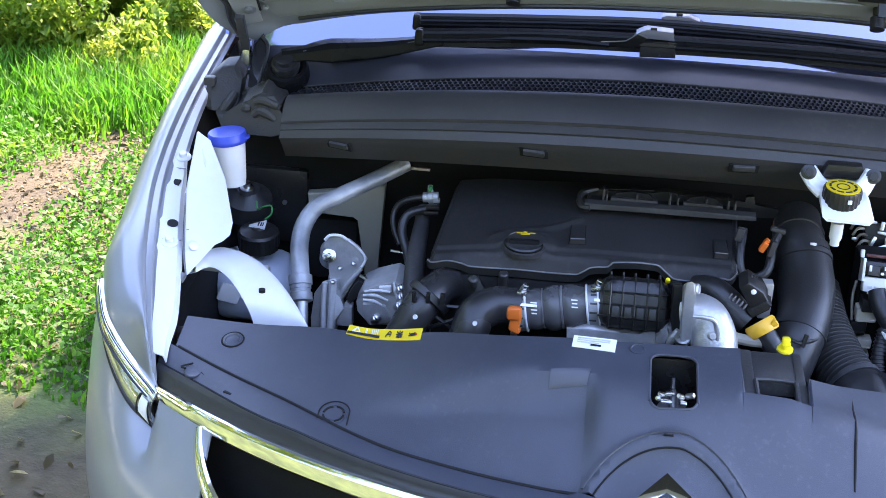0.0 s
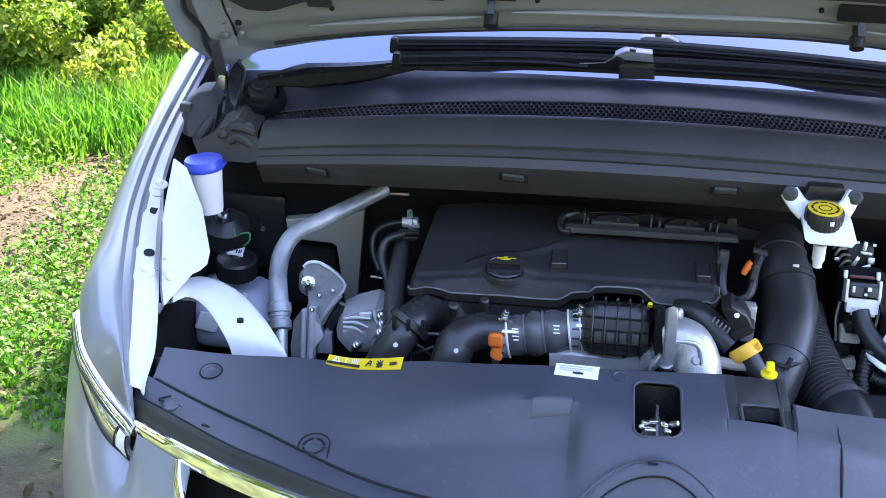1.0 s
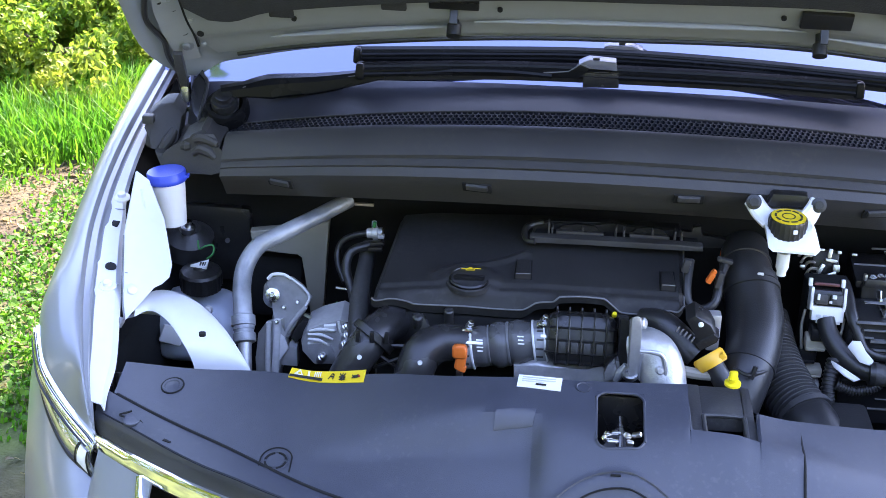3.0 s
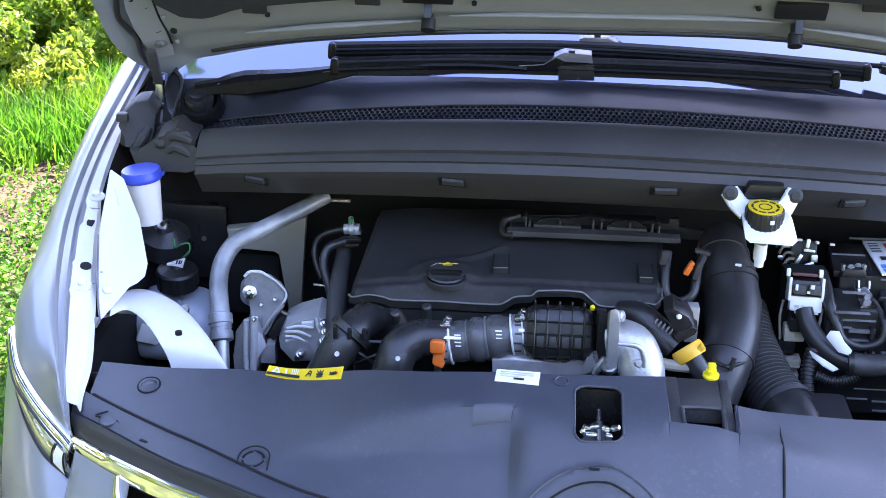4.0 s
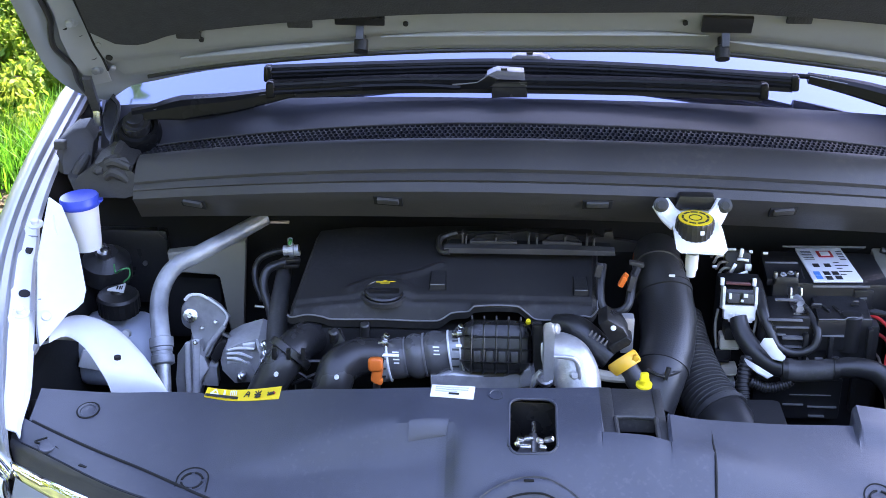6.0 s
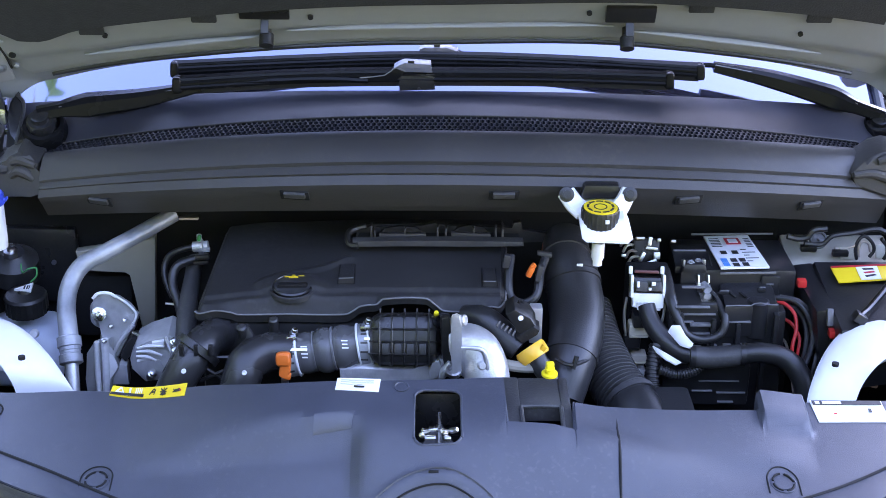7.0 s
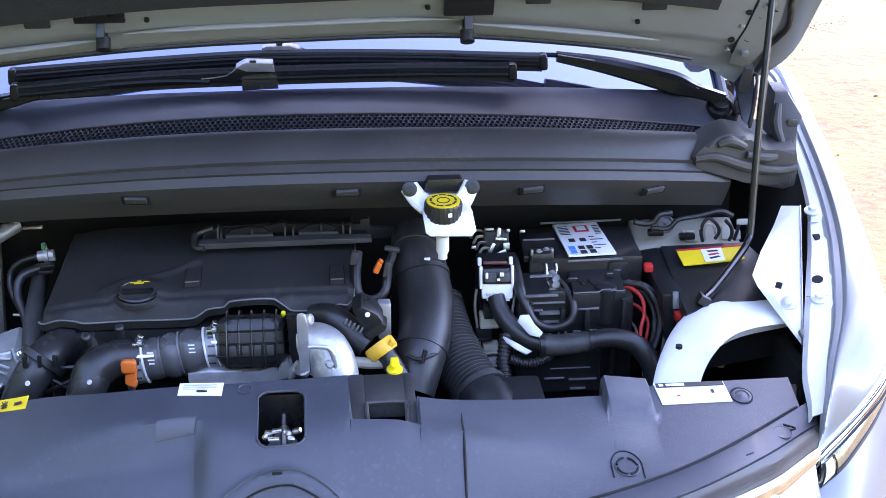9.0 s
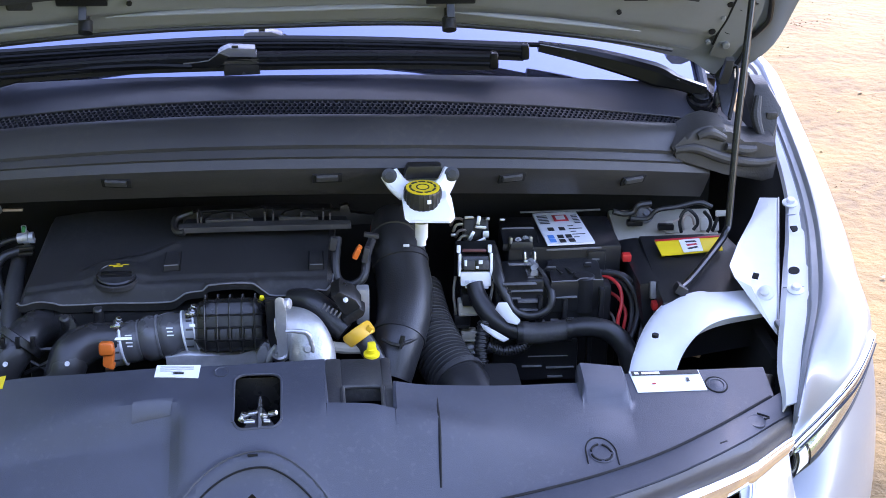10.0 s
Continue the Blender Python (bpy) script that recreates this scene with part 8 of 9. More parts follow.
for sg in (-1, 1):
    c = V(*(-0.429, 0.099, 0.803)) if sg < 0 else V(*(0.411, 0.099, 0.797))
    x, y = c.x, c.y
    n = V(0.14 * x, -0.24, 1).normalized()
    bm = bmesh.new()
    lathe(bm, [(0.0165, -0.004), (0.0165, 0.0012), (0.0150, 0.0015), (0.0150, 0.0004)], on_slam(x, y), n, 36)
    lathe(bm, [(0.0110, -0.001), (0.0110, 0.0013)], on_slam(x, y), n, 30)
    part("round_cap", bm, SLAM, panel, "round access cap")
    bm = bmesh.new()
    for k in range(4):
        a0 = k * math.pi / 2 + 0.2
        tube(bm, [on_slam(x + 0.0130 * math.cos(a), y + 0.0130 * math.sin(a), 0.0010) for a in frange(a0, a0 + 1.2, 7)], 0.0015, 6, 2)
    part("slot_ring", bm, SHADE_BLACK, panel)
    bm = bmesh.new()
    tube(bm, [on_slam(x + 0.0195, y - 0.018, 0.0002)] + [on_slam(x + 0.0195 * math.cos(a), y + 0.003 + 0.0195 * math.sin(a), 0.0004) for a in frange(0.0, math.pi, 13)] + [on_slam(x - 0.0195, y - 0.018, 0.0002)], 0.0010, 6, 2)
    part("cap_recess", bm, SHADE_BLACK, panel)
    for px_, py_, r in ((0.590, 0.232, 0.0135),):
        bm = bmesh.new()
        lathe(bm, [(r, -0.003), (r, 0.0012), (r - 0.003, 0.0016), (r - 0.004, 0.0004), (0.002, 0.0018)], on_slam(sg * px_, py_), n, 28)
        part("push_plug", bm, SLAM, panel)
        bm = bmesh.new()
        tube(bm, [on_slam(sg * px_ + (r + 0.001) * math.cos(a), (py_) + (r + 0.001) * math.sin(a), 0.0004) for a in frange(0, 2 * math.pi, 21)], 0.0012, 6, 2)
        part("plug_ring", bm, SHADE_BLACK, panel)
    # clipped fastener in the outer band
    f = V(sg * 0.628, 0.172 if sg < 0 else 0.166, 0.801)
    bm = bmesh.new()
    lathe(bm, [(0.0125, -0.004), (0.0125, 0.0008), (0.0115, 0.0014), (0.009, 0.0006), (0.003, 0.0008)], f, n, 24)
    part("fastener", bm, SLAM, panel)
    for line in (((-0.024, 0.004), (-0.021, -0.010), (-0.011, -0.003)), ((0.004, 0.013), (0.018, 0.005), (0.011, 0.002))):
        bm = bmesh.new()
        tube(bm, [f + V(sg * p, q, 0.0012 + 0.24 * q) for p, q in line], 0.0014, 6, 3)
        part("fastener_notch", bm, SHADE_BLACK, panel)
    bm = bmesh.new()
    rbox(bm, (sg * 0.572, 0.130 if sg < 0 else 0.122, 0.7975), (0.013, 0.005, 0.003), (0, 0, sg * 28), 0.001)
    part("slit", bm, SHADE_BLACK, panel)
    # seam between panel and front band
    bm = bmesh.new()
    tube(bm, [on_slam(sg * x_, seam_y(sg * x_), 0.0004) for x_ in frange(0.12, 0.660, 24)], 0.0022, 6, 2)
    part("seam", bm, SHADE_BLACK, panel)
    bm = bmesh.new()
    tube(bm, [V(sg * x_, seam2_y(sg * x_), min(0.793, slam_z(sg * x_, seam_y(sg * x_)) - 0.006) - 0.0012) for x_ in frange(0.0, 0.668, 28)], 0.0022, 6, 2)
    part("seam", bm, SHADE_BLACK, panel)
    # dark corner bracket between cover and fender
    bm = bmesh.new()
    rbox(bm, (sg * 0.652, 0.245, 0.778), (0.035, 0.12, 0.02), (14, sg * -6, sg * -24), 0.006)
    part("corner_bracket", bm, BLACK, panel)
# arch line above the badge
for r, m, w in ((0.113, SLAM, 0.0022), (0.098, SHADE_BLACK, 0.0014)):
    bm = bmesh.new()
    tube(bm, [on_slam(-0.018 + r * math.cos(a), -0.065 + r * math.sin(a), 0.0006) for a in frange(0.55, math.pi - 0.55, 30)], w, 6, 2)
    part("arch_line", bm, m, panel)
bm = bmesh.new()
rbox(bm, on_slam(-0.018, 0.042, 0.001), (0.012, 0.003, 0.002), (0, 0, 0), 0.0005)
part("slit", bm, SHADE_BLACK, panel)
bm = bmesh.new()
lathe(bm, [(0.010, -0.003), (0.010, 0.001), (0.008, 0.0012), (0.007, 0.0), (0.002, 0.0005)], on_slam(-0.058, 0.168), (0, -0.2, 1), 20)
part("push_plug", bm, SLAM, panel)
# shadow of the fold, put in as a tapered dark tube
for sg, pts in ((1, ((0.209, 0.163, 0.835), (0.208, 0.134, 0.833), (0.207, 0.094, 0.829), (0.204, 0.029, 0.822))),):
    bm = bmesh.new()
    tube(bm, [on_slam(p[0], p[1], -0.0008) for p in pts], [0.0006, 0.0016, 0.0019, 0.0019, 0.0016], 8, 4)
    part("crease", bm, SHADE_BLACK, panel, "crease drawn as a near-black line of shade")
badge = thing("front_badge", (0, -0.03, 0.80), "polished chrome badge in a dark recess", "badge")
bm = bmesh.new()
plate(bm, [(-0.065, -0.055, 0.790), (-0.018, 0.000, 0.806), (0.03, -0.055, 0.790), (0.03, -0.07, 0.780), (-0.018, -0.022, 0.797), (-0.065, -0.07, 0.780)], (0, -0.004, 0.022), 0.004)
part("emblem", bm, CHROME, badge)

latch = thing("bonnet_latch", (-0.01, 0.14, 0.85), "greased steel bonnet latch in a square opening", "latch")
bm = bmesh.new()
rbox(bm, (-0.013, 0.120, 0.800), (0.066, 0.105, 0.004), (14, 0, 0), 0.001)
part("well", bm, SHADE_BLACK, latch)
bm = bmesh.new()
rbox(bm, (-0.013, 0.170, 0.855), (0.066, 0.006, 0.06), (0, 0, 0), 0.001)
part("back_plate", bm, BLACK, latch)
for c, d, r in (((-0.013, 0.098, 0.842), (0.048, 0.008, 0.005), 0), ((-0.032, 0.092, 0.845), (0.013, 0.010, 0.008), 20), ((0.006, 0.092, 0.846), (0.014, 0.010, 0.008), -15), ((-0.020, 0.082, 0.836), (0.022, 0.008, 0.005), 10)):
    bm = bmesh.new()
    rbox(bm, c, d, (20, r, 0), 0.002)
    part("claw", bm, STEEL, latch)
for c, d, r in (((-0.028, 0.088, 0.877), (0.010, 0.006, 0.007), 20), ((-0.018, 0.088, 0.88), (0.012, 0.006, 0.005), -10), ((-0.005, 0.086, 0.878), (0.010, 0.006, 0.006), 30), ((0.006, 0.088, 0.879), (0.012, 0.006, 0.006), -25),
                ((-0.022, 0.082, 0.872), (0.014, 0.006, 0.004), 0), ((-0.002, 0.082, 0.871), (0.009, 0.006, 0.006), 15), ((-0.032, 0.084, 0.874), (0.006, 0.006, 0.006), 40)):
    bm = bmesh.new()
    rbox(bm, c, d, (20, r, r), 0.002)
    part("catch_piece", bm, STEEL, latch)
bm = bmesh.new()
tube(bm, [(-0.011, 0.150, 0.866), (-0.011, 0.125, 0.856), (-0.011, 0.100, 0.845)], 0.0035, 10, 4)
part("striker", bm, STEEL, latch)
bm = bmesh.new()
plate(bm, [(-0.036, 0.112, 0.838), (-0.011, 0.150, 0.858), (0.012, 0.112, 0.838)], (0, 0, -0.003))
part("striker_plate", bm, BLACK, latch)
bm = bmesh.new()
ring = []
for cx, cy, sx, sy, a0 in ((0.016, 0.162, -1, -1, 0.0), (-0.042, 0.162, 1, -1, 0.5), (-0.042, 0.075, 1, 1, 1.0), (0.016, 0.075, -1, 1, 1.5)):
    r = 0.014
    arc = [(cx + sx * r + r * math.cos(math.pi * (a0 + k)), cy + sy * r + r * math.sin(math.pi * (a0 + k))) for k in frange(0, 0.5, 6)]
    ring += arc
    plate(bm, [on_slam(cx - sx * 0.003, cy - sy * 0.003, -0.0003)] + [on_slam(*p, -0.0003) for p in arc], (0, 0, -0.003))
ring = [on_slam(*p, -0.0006) for p in ring]
tube(bm, ring + [ring[0]], 0.0018, 8, 2)
part("rim", bm, SLAM, latch)


def sticker(name, corners, m, label, category):
    s = thing(name, corners[0], label, category)
    cs = [V(*c) for c in corners]
    cs = [on_slam(c.x, c.y, 0.0012) for c in cs]
    bm = bmesh.new()
    def at(u, v):
        p = cs[0].lerp(cs[1], u).lerp(cs[3].lerp(cs[2], u), v)
        return on_slam(p.x, p.y, 0.0012)
    sheet(bm, at, frange(0, 1, 8), frange(0, 1, 5), -0.0008)
    part("film", bm, m, s)
    return s, lambda u, v: at(u, v) + V(0, 0, 0.0012)


def mark(s, at, u0, v0, u1, v1, m, name="print_bar"):
    bm = bmesh.new()
    plate(bm, [at(u0, v0), at(u1, v0), at(u1, v1), at(u0, v1)], (0, 0, 0.0005))
    part(name, bm, m, s)


s, at = sticker("warning_sticker", [(-0.438, 0.267, 0.844), (-0.336, 0.242, 0.858), (-0.337, 0.219, 0.856), (-0.44, 0.249, 0.842)], YPAPER, "yellow warning sticker with black pictograms on the cover edge", "sticker")
def stroke(u0, v0, u1, v1, m, w=0.10):
    """One thin printed line on the sticker last made."""
    du, dv = (u1 - u0) * 8, v1 - v0
    k = w / 2 / math.hypot(du, dv)
    ou, ov = -dv * k / 8, du * k
    bm = bmesh.new()
    plate(bm, [at(u0 - ou, v0 - ov), at(u1 - ou, v1 - ov), at(u1 + ou, v1 + ov), at(u0 + ou, v0 + ov)], (0, 0, 0.0005))
    part("pictogram", bm, m, s)


mark(s, at, 0.01, 0.74, 0.45, 0.96, INK)
for k in range(9):
    stroke(0.03 + 0.046 * k, 0.85, 0.062 + 0.046 * k, 0.85, PAPER, 0.09)
for u in (0.07, 0.09):
    stroke(u, 0.64, 0.125, 0.16, PAPER, 0.09)
stroke(0.125, 0.16, 0.175, 0.64, PAPER, 0.09)
stroke(0.07, 0.64, 0.175, 0.64, PAPER, 0.09)
for u in (0.24, 0.255, 0.33, 0.355, 0.38, 0.405):
    stroke(u, 0.18, u + 0.008, 0.62, PAPER, 0.09)
for u0, v0, u1, v1 in ((0.525, 0.78, 0.565, 0.28), (0.565, 0.28, 0.592, 0.40), (0.592, 0.40, 0.585, 0.78), (0.545, 0.55, 0.590, 0.55),
                       (0.665, 0.30, 0.745, 0.82), (0.745, 0.30, 0.672, 0.85), (0.705, 0.25, 0.708, 0.9), (0.66, 0.58, 0.75, 0.62), (0.68, 0.80, 0.735, 0.80),
                       (0.835, 0.45, 0.87, 0.70), (0.835, 0.72, 0.87, 0.55)):
    stroke(u0, v0, u1, v1, INK, 0.09)
stroke(0.86, 0.60, 0.925, 0.56, INK, 0.22)
stroke(0.90, 0.45, 0.94, 0.62, REDINK, 0.12)
s, at = sticker("white_sticker", [(-0.138, 0.183, 0.898), (-0.084, 0.18, 0.899), (-0.086, 0.157, 0.894), (-0.14, 0.162, 0.893)], PAPER, "small white printed sticker on the black cover", "sticker")
for k in range(3):
    mark(s, at, 0.10, 0.20 + 0.17 * k, 0.86 - 0.25 * (k == 2), 0.26 + 0.17 * k, CONN)
mark(s, at, 0.42, 0.68, 0.66, 0.80, INK)
s, at = sticker("white_notice", [(0.474, 0.25, 0.833), (0.571, 0.259, 0.828), (0.575, 0.22, 0.818), (0.479, 0.21, 0.823)], PAPER, "white notice sticker with a dark header on the cover", "sticker")
mark(s, at, 0.02, 0.05, 0.98, 0.24, INK)
mark(s, at, 0.06, 0.09, 0.12, 0.20, PAPER)
mark(s, at, 0.16, 0.09, 0.42, 0.20, PAPER)
mark(s, at, 0.76, 0.42, 0.80, 0.60, INK)
mark(s, at, 0.25, 0.62, 0.30, 0.68, REDINK)

# dark boxes added low in the bay, standing in for its shade
for c, sz, m in (((-0.58, 0.25, 0.76), (0.10, 0.10, 0.03), BLACK), ((0.60, 0.30, 0.72), (0.12, 0.14, 0.03), SHADE_BLACK), ((0.30, 0.38, 0.66), (0.10, 0.10, 0.20), SHADE_BLACK)):
    lc_ = thing("bay_shade_box", c, "dark box added for the shade low in the engine bay", "shield")
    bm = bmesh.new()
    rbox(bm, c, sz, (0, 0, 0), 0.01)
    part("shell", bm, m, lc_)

# bonnet details: seal, pad tabs, pressed bead, small holes
bm = bmesh.new()
tube(bm, [hood(u, 0.006) + V(0, -0.012, -0.006) for u in frange(0.08, 0.92, 30)], 0.004, 8, 2)
part("edge_seal", bm, RUBBER, bonnet)
for sg in (-1, 1):
    bm = bmesh.new()
    tube(bm, [hood(0.5 + sg * a, 0.045) + V(0, -0.020, -0.010) for a in frange(0.17, 0.36, 12)], [0.001, 0.004, 0.005, 0.004, 0.001], 10, 3, squash=0.6)
    tube(bm, [hood(0.5 + sg * a, 0.055) + V(0, -0.020, -0.010) for a in frange(0.0, 0.155, 12)], [0.004, 0.005, 0.004, 0.001], 10, 3, squash=0.6)
    part("pressed_bead", bm, HOODIN, bonnet)
    bm = bmesh.new()
    tube(bm, [hood(0.5 + sg * a, v) + V(0, -0.016, -0.009) for a, v in ((0.492, 0.012), (0.482, 0.04), (0.474, 0.07), (0.476, 0.095), (0.480, 0.13), (0.476, 0.165), (0.472, 0.195), (0.474, 0.3), (0.476, 0.5))], 0.0048, 8, 5)
    part("side_seal", bm, RUBBER, bonnet, "black rubber edge seal")
    for a in (0.23, 0.34):
        bm = bmesh.new()
        rbox(bm, hood(0.5 + sg * a, pad_edge(0.5 + sg * a) - 0.008) + V(0, -0.026, -0.012), (0.038, 0.006, 0.032), (-60 + 90, 0, 0), 0.003)
        part("pad_tab", bm, PAD, bonnet)
    bm = bmesh.new()
    rbox(bm, V(sg * 0.27, 0.688, 1.238), (0.075, 0.008, 0.030), (30, 0, 0), 0.003)
    part("stop_bracket", bm, BLACK, bonnet)
    for a in (0.33, 0.13):
        bm = bmesh.new()
        lathe(bm, [(0.004, -0.001), (0.004, 0.003)], hood(0.5 + sg * a, 0.085) + V(0, -0.022, -0.010), (0, -0.85, -0.5), 10)
        part("hole", bm, SHADE_BLACK, bonnet)

# ---- grass, weeds and dry leaves ----
rng = random.Random(7)


def cover_density(x, y):
    """How thick the green grows left of the car."""
    track = math.exp(-((x + 1.82 - 0.30 * max(0.0, y - 2.75)) / 0.15) ** 2) * smooth(1.9, 2.2, y)
    n = noise.noise(V(x * 1.3, y * 1.3, 2)) * 0.5 + noise.noise(V(x * 4, y * 4, 7)) * 0.35
    base = smooth(1.25, 1.75, y) * 0.95
    return max(0, min(1, base - 0.22 * (1 - smooth(2.5, 3.1, y)) + n * 1.1 - 0.85 * track * (1 - 0.6 * smooth(3.4, 4.2, y))))


def blades(count, area, hmin, hmax, wide):
    vs, fs = [], []
    for _ in range(count):
        x, y = rng.uniform(area[0], area[1]), rng.uniform(area[2], area[3])
        if rng.random() > cover_density(x, y):
            continue
        z = ground_z(x, y)
        tall = 0.5 + 0.9 * smooth(-0.2, 0.5, noise.noise(V(x * 0.9, y * 0.9, 11)))
        h = rng.uniform(hmin, hmax) * tall * (0.32 + 0.68 * smooth(2.9, 3.3, y - 0.3 * (x + 1.8)))
        a = rng.uniform(0, 6.283)
        w = wide * rng.uniform(0.6, 1.3)
        lean = rng.uniform(0.15, 0.7) * h
        b = a + rng.uniform(-1, 1)
        dx, dy = math.cos(a) * w, math.sin(a) * w
        lx, ly = math.cos(b + 1.57) * lean, math.sin(b + 1.57) * lean
        i = len(vs)
        vs += [(x - dx, y - dy, z), (x + dx, y + dy, z), (x + dx * 0.7 + lx * 0.35, y + dy * 0.7 + ly * 0.35, z + h * 0.6),
               (x - dx * 0.7 + lx * 0.35, y - dy * 0.7 + ly * 0.35, z + h * 0.6), (x + lx, y + ly, z + h * 0.95)]
        fs += [(i, i + 1, i + 2, i + 3), (i + 3, i + 2, i + 4)]
    return vs, fs


def leaves(count, area, size, lift, dens=True):
    vs, fs = [], []
    for _ in range(count):
        x, y = rng.uniform(area[0], area[1]), rng.uniform(area[2], area[3])
        if dens and rng.random() > cover_density(x, y):
            continue
        z = ground_z(x, y) + rng.uniform(0.004, lift)
        s = size * rng.uniform(0.5, 1.3)
        m = Euler((rng.uniform(-0.7, 0.7), rng.uniform(-0.7, 0.7), rng.uniform(0, 6.28))).to_matrix()
        i = len(vs)
        for p in ((-1, 0, 0), (-0.3, 0.5, 0.12), (0.5, 0.42, 0.1), (1, 0, -0.1), (0.5, -0.42, 0.1), (-0.3, -0.5, 0.12)):
            vs.append(tuple(V(x, y, z) + m @ (V(*p) * s)))
        fs.append(tuple(range(i, i + 6)))
    return vs, fs


def stuff(name, data, m, label, category):
    me = bpy.data.meshes.new(name)
    me.from_pydata(data[0], [], data[1])
    me.materials.append(m)
    return tagged(new(name, me), label, category, kind="stuff")


stuff("grass", blades(130000, (-3.8, -1.15, 1.2, 6.0), 0.04, 0.125, 0.0048), BLADE, "fresh green grass with yellowish tips on the verge", "grass")
stuff("weeds", leaves(26000, (-3.4, -1.1, 1.2, 4.4), 0.0125, 0.05), WEED, "low broad-leaved weeds among the grass", "weeds")
stuff("straw", leaves(6000, (-2.35, -1.35, 1.5, 3.9), 0.0075, 0.006, False), DRY, "short dry straw and leaf bits along the worn track", "straw")
stuff("fallen_leaves", leaves(700, (-3.0, -1.0, 0.3, 4.2), 0.020, 0.014, False), DRY, "dry brown fallen leaves on the soil", "leaves")
stuff("leaf_litter", leaves(160, (1.2, 4.5, 1.5, 8.0), 0.014, 0.006, False), DRY, "scattered dry leaf litter on the sandy track", "leaves")


def clods(count, area):
    """Small crumbs of dry earth."""
    vs, fs = [], []
    for _ in range(count):
        x, y = rng.uniform(area[0], area[1]), rng.uniform(area[2], area[3])
        if noise.noise(V(x * 1.6, y * 2.6, 3)) < rng.uniform(-0.35, 0.55):
            continue
        s_ = 0.005 * rng.uniform(0.5, 1.0) / rng.uniform(0.35, 1.0)
        z = ground_z(x, y)
        a = rng.uniform(0, 6.28)
        i = len(vs)
        for k in range(5):
            b = a + k * 1.2566 + rng.uniform(-0.3, 0.3)
            vs.append((x + s_ * math.cos(b) * rng.uniform(0.7, 1.3), y + s_ * math.sin(b) * rng.uniform(0.7, 1.3), z - 0.004))
        vs.append((x + rng.uniform(-0.3, 0.3) * s_, y + rng.uniform(-0.3, 0.3) * s_, z + s_ * rng.uniform(0.10, 0.32)))
        fs += [(i + k, i + (k + 1) % 5, i + 5) for k in range(5)]
    return vs, fs


stuff("earth_clods", clods(9000, (1.0, 4.2, 1.6, 7.5)), SOIL, "loose clods of dry sandy earth", "soil")


def bush(at, w, h, count, label, foliage=None):
    b = thing("bush", at, label, "bush", "hedge bushes")
    vs, fs = [], []
    lumps = [(V(rng.uniform(-w, w), rng.uniform(-w, w), rng.uniform(0.02, 1) * h), rng.uniform(0.22, 0.45) * w) for _ in range(30 if foliage else 14)]
    for _ in range(count):
        c, r = rng.choice(lumps)
        d = V(rng.gauss(0, 1), rng.gauss(0, 1), rng.gauss(0, 1)).normalized() * r * rng.uniform(0.6, 1.05)
        p = V(*at) + c + d
        s = rng.uniform(0.010, 0.024) if foliage else rng.uniform(0.03, 0.07)
        m = Euler((rng.uniform(-1.2, 1.2), rng.uniform(-1.2, 1.2), rng.uniform(0, 6.28))).to_matrix()
        i = len(vs)
        for q in ((-1, 0, 0), (-0.2, 0.5, 0.1), (1, 0, -0.1), (-0.2, -0.5, 0.1)):
            vs.append(tuple(p + m @ (V(*q) * s)))
        fs.append((i, i + 1, i + 2, i + 3))
    me = bpy.data.meshes.new("leaf_crown")
    me.from_pydata([tuple(V(*v) - V(*at)) for v in vs], [], fs)
    me.materials.append(foliage or TREE)
    cr = new("leaf_crown", me)
    cr.parent = b
    for c, r in lumps[:6]:
        bm = bmesh.new()
        tube(bm, [V(*at), V(*at) + c * 0.5 + V(0, 0, 0.05), V(*at) + c], [0.03, 0.018, 0.006], 7, 4)
        part("stem", bm, BARK, b)
    return b


for at, w, h, n in (((-2.55, 4.10, 0), 0.36, 0.50, 5000), ((-2.12, 4.05, 0), 0.30, 0.24, 4500), ((-1.74, 4.35, 0), 0.24, 0.22, 3000), ((-1.42, 5.0, 0), 0.30, 0.45, 4000), ((-1.30, 5.8, 0), 0.45, 0.8, 4000), ((-2.15, 4.60, 0), 0.36, 0.60, 5000), ((-1.72, 5.00, 0), 0.36, 0.6, 4500), ((-3.15, 3.80, 0), 0.40, 0.7, 4000), ((-2.45, 5.10, 0), 0.5, 0.9, 4500), ((-3.1, 4.7, 0), 0.5, 0.95, 4000), ((-1.75, 5.9, 0), 0.6, 0.9, 4000)):
    bush(at, w, h, 2 * n, "tangled low yellow-green bush on the verge", HEDGE)
for at, w, h, n in (((-2.9, 6.4, 0), 0.7, 1.2, 3000), ((-4.6, 3.2, 0), 0.8, 1.7, 3000), ((-5.2, 1.2, 0), 0.9, 2.0, 3000), ((-4.2, 8.6, 0), 1.0, 1.4, 2600), ((-6.4, 7.6, 0), 1.1, 1.6, 2200), ((-2.6, 9.8, 0), 1.0, 1.2, 2200), ((-7.5, 3.5, 0), 1.3, 2.2, 2400), ((-7.0, -0.5, 0), 1.3, 2.4, 2400),
                    ((-5.5, -5.5, 0), 1.5, 2.6, 2400), ((-1.5, -8.0, 0), 1.6, 2.8, 2400), ((2.5, -8.5, 0), 1.6, 2.6, 2400), ((6.5, -6.0, 0), 1.5, 2.6, 2400)):
    bush(at, w, h, n, "leafy yellow-green bush at the edge of the track")


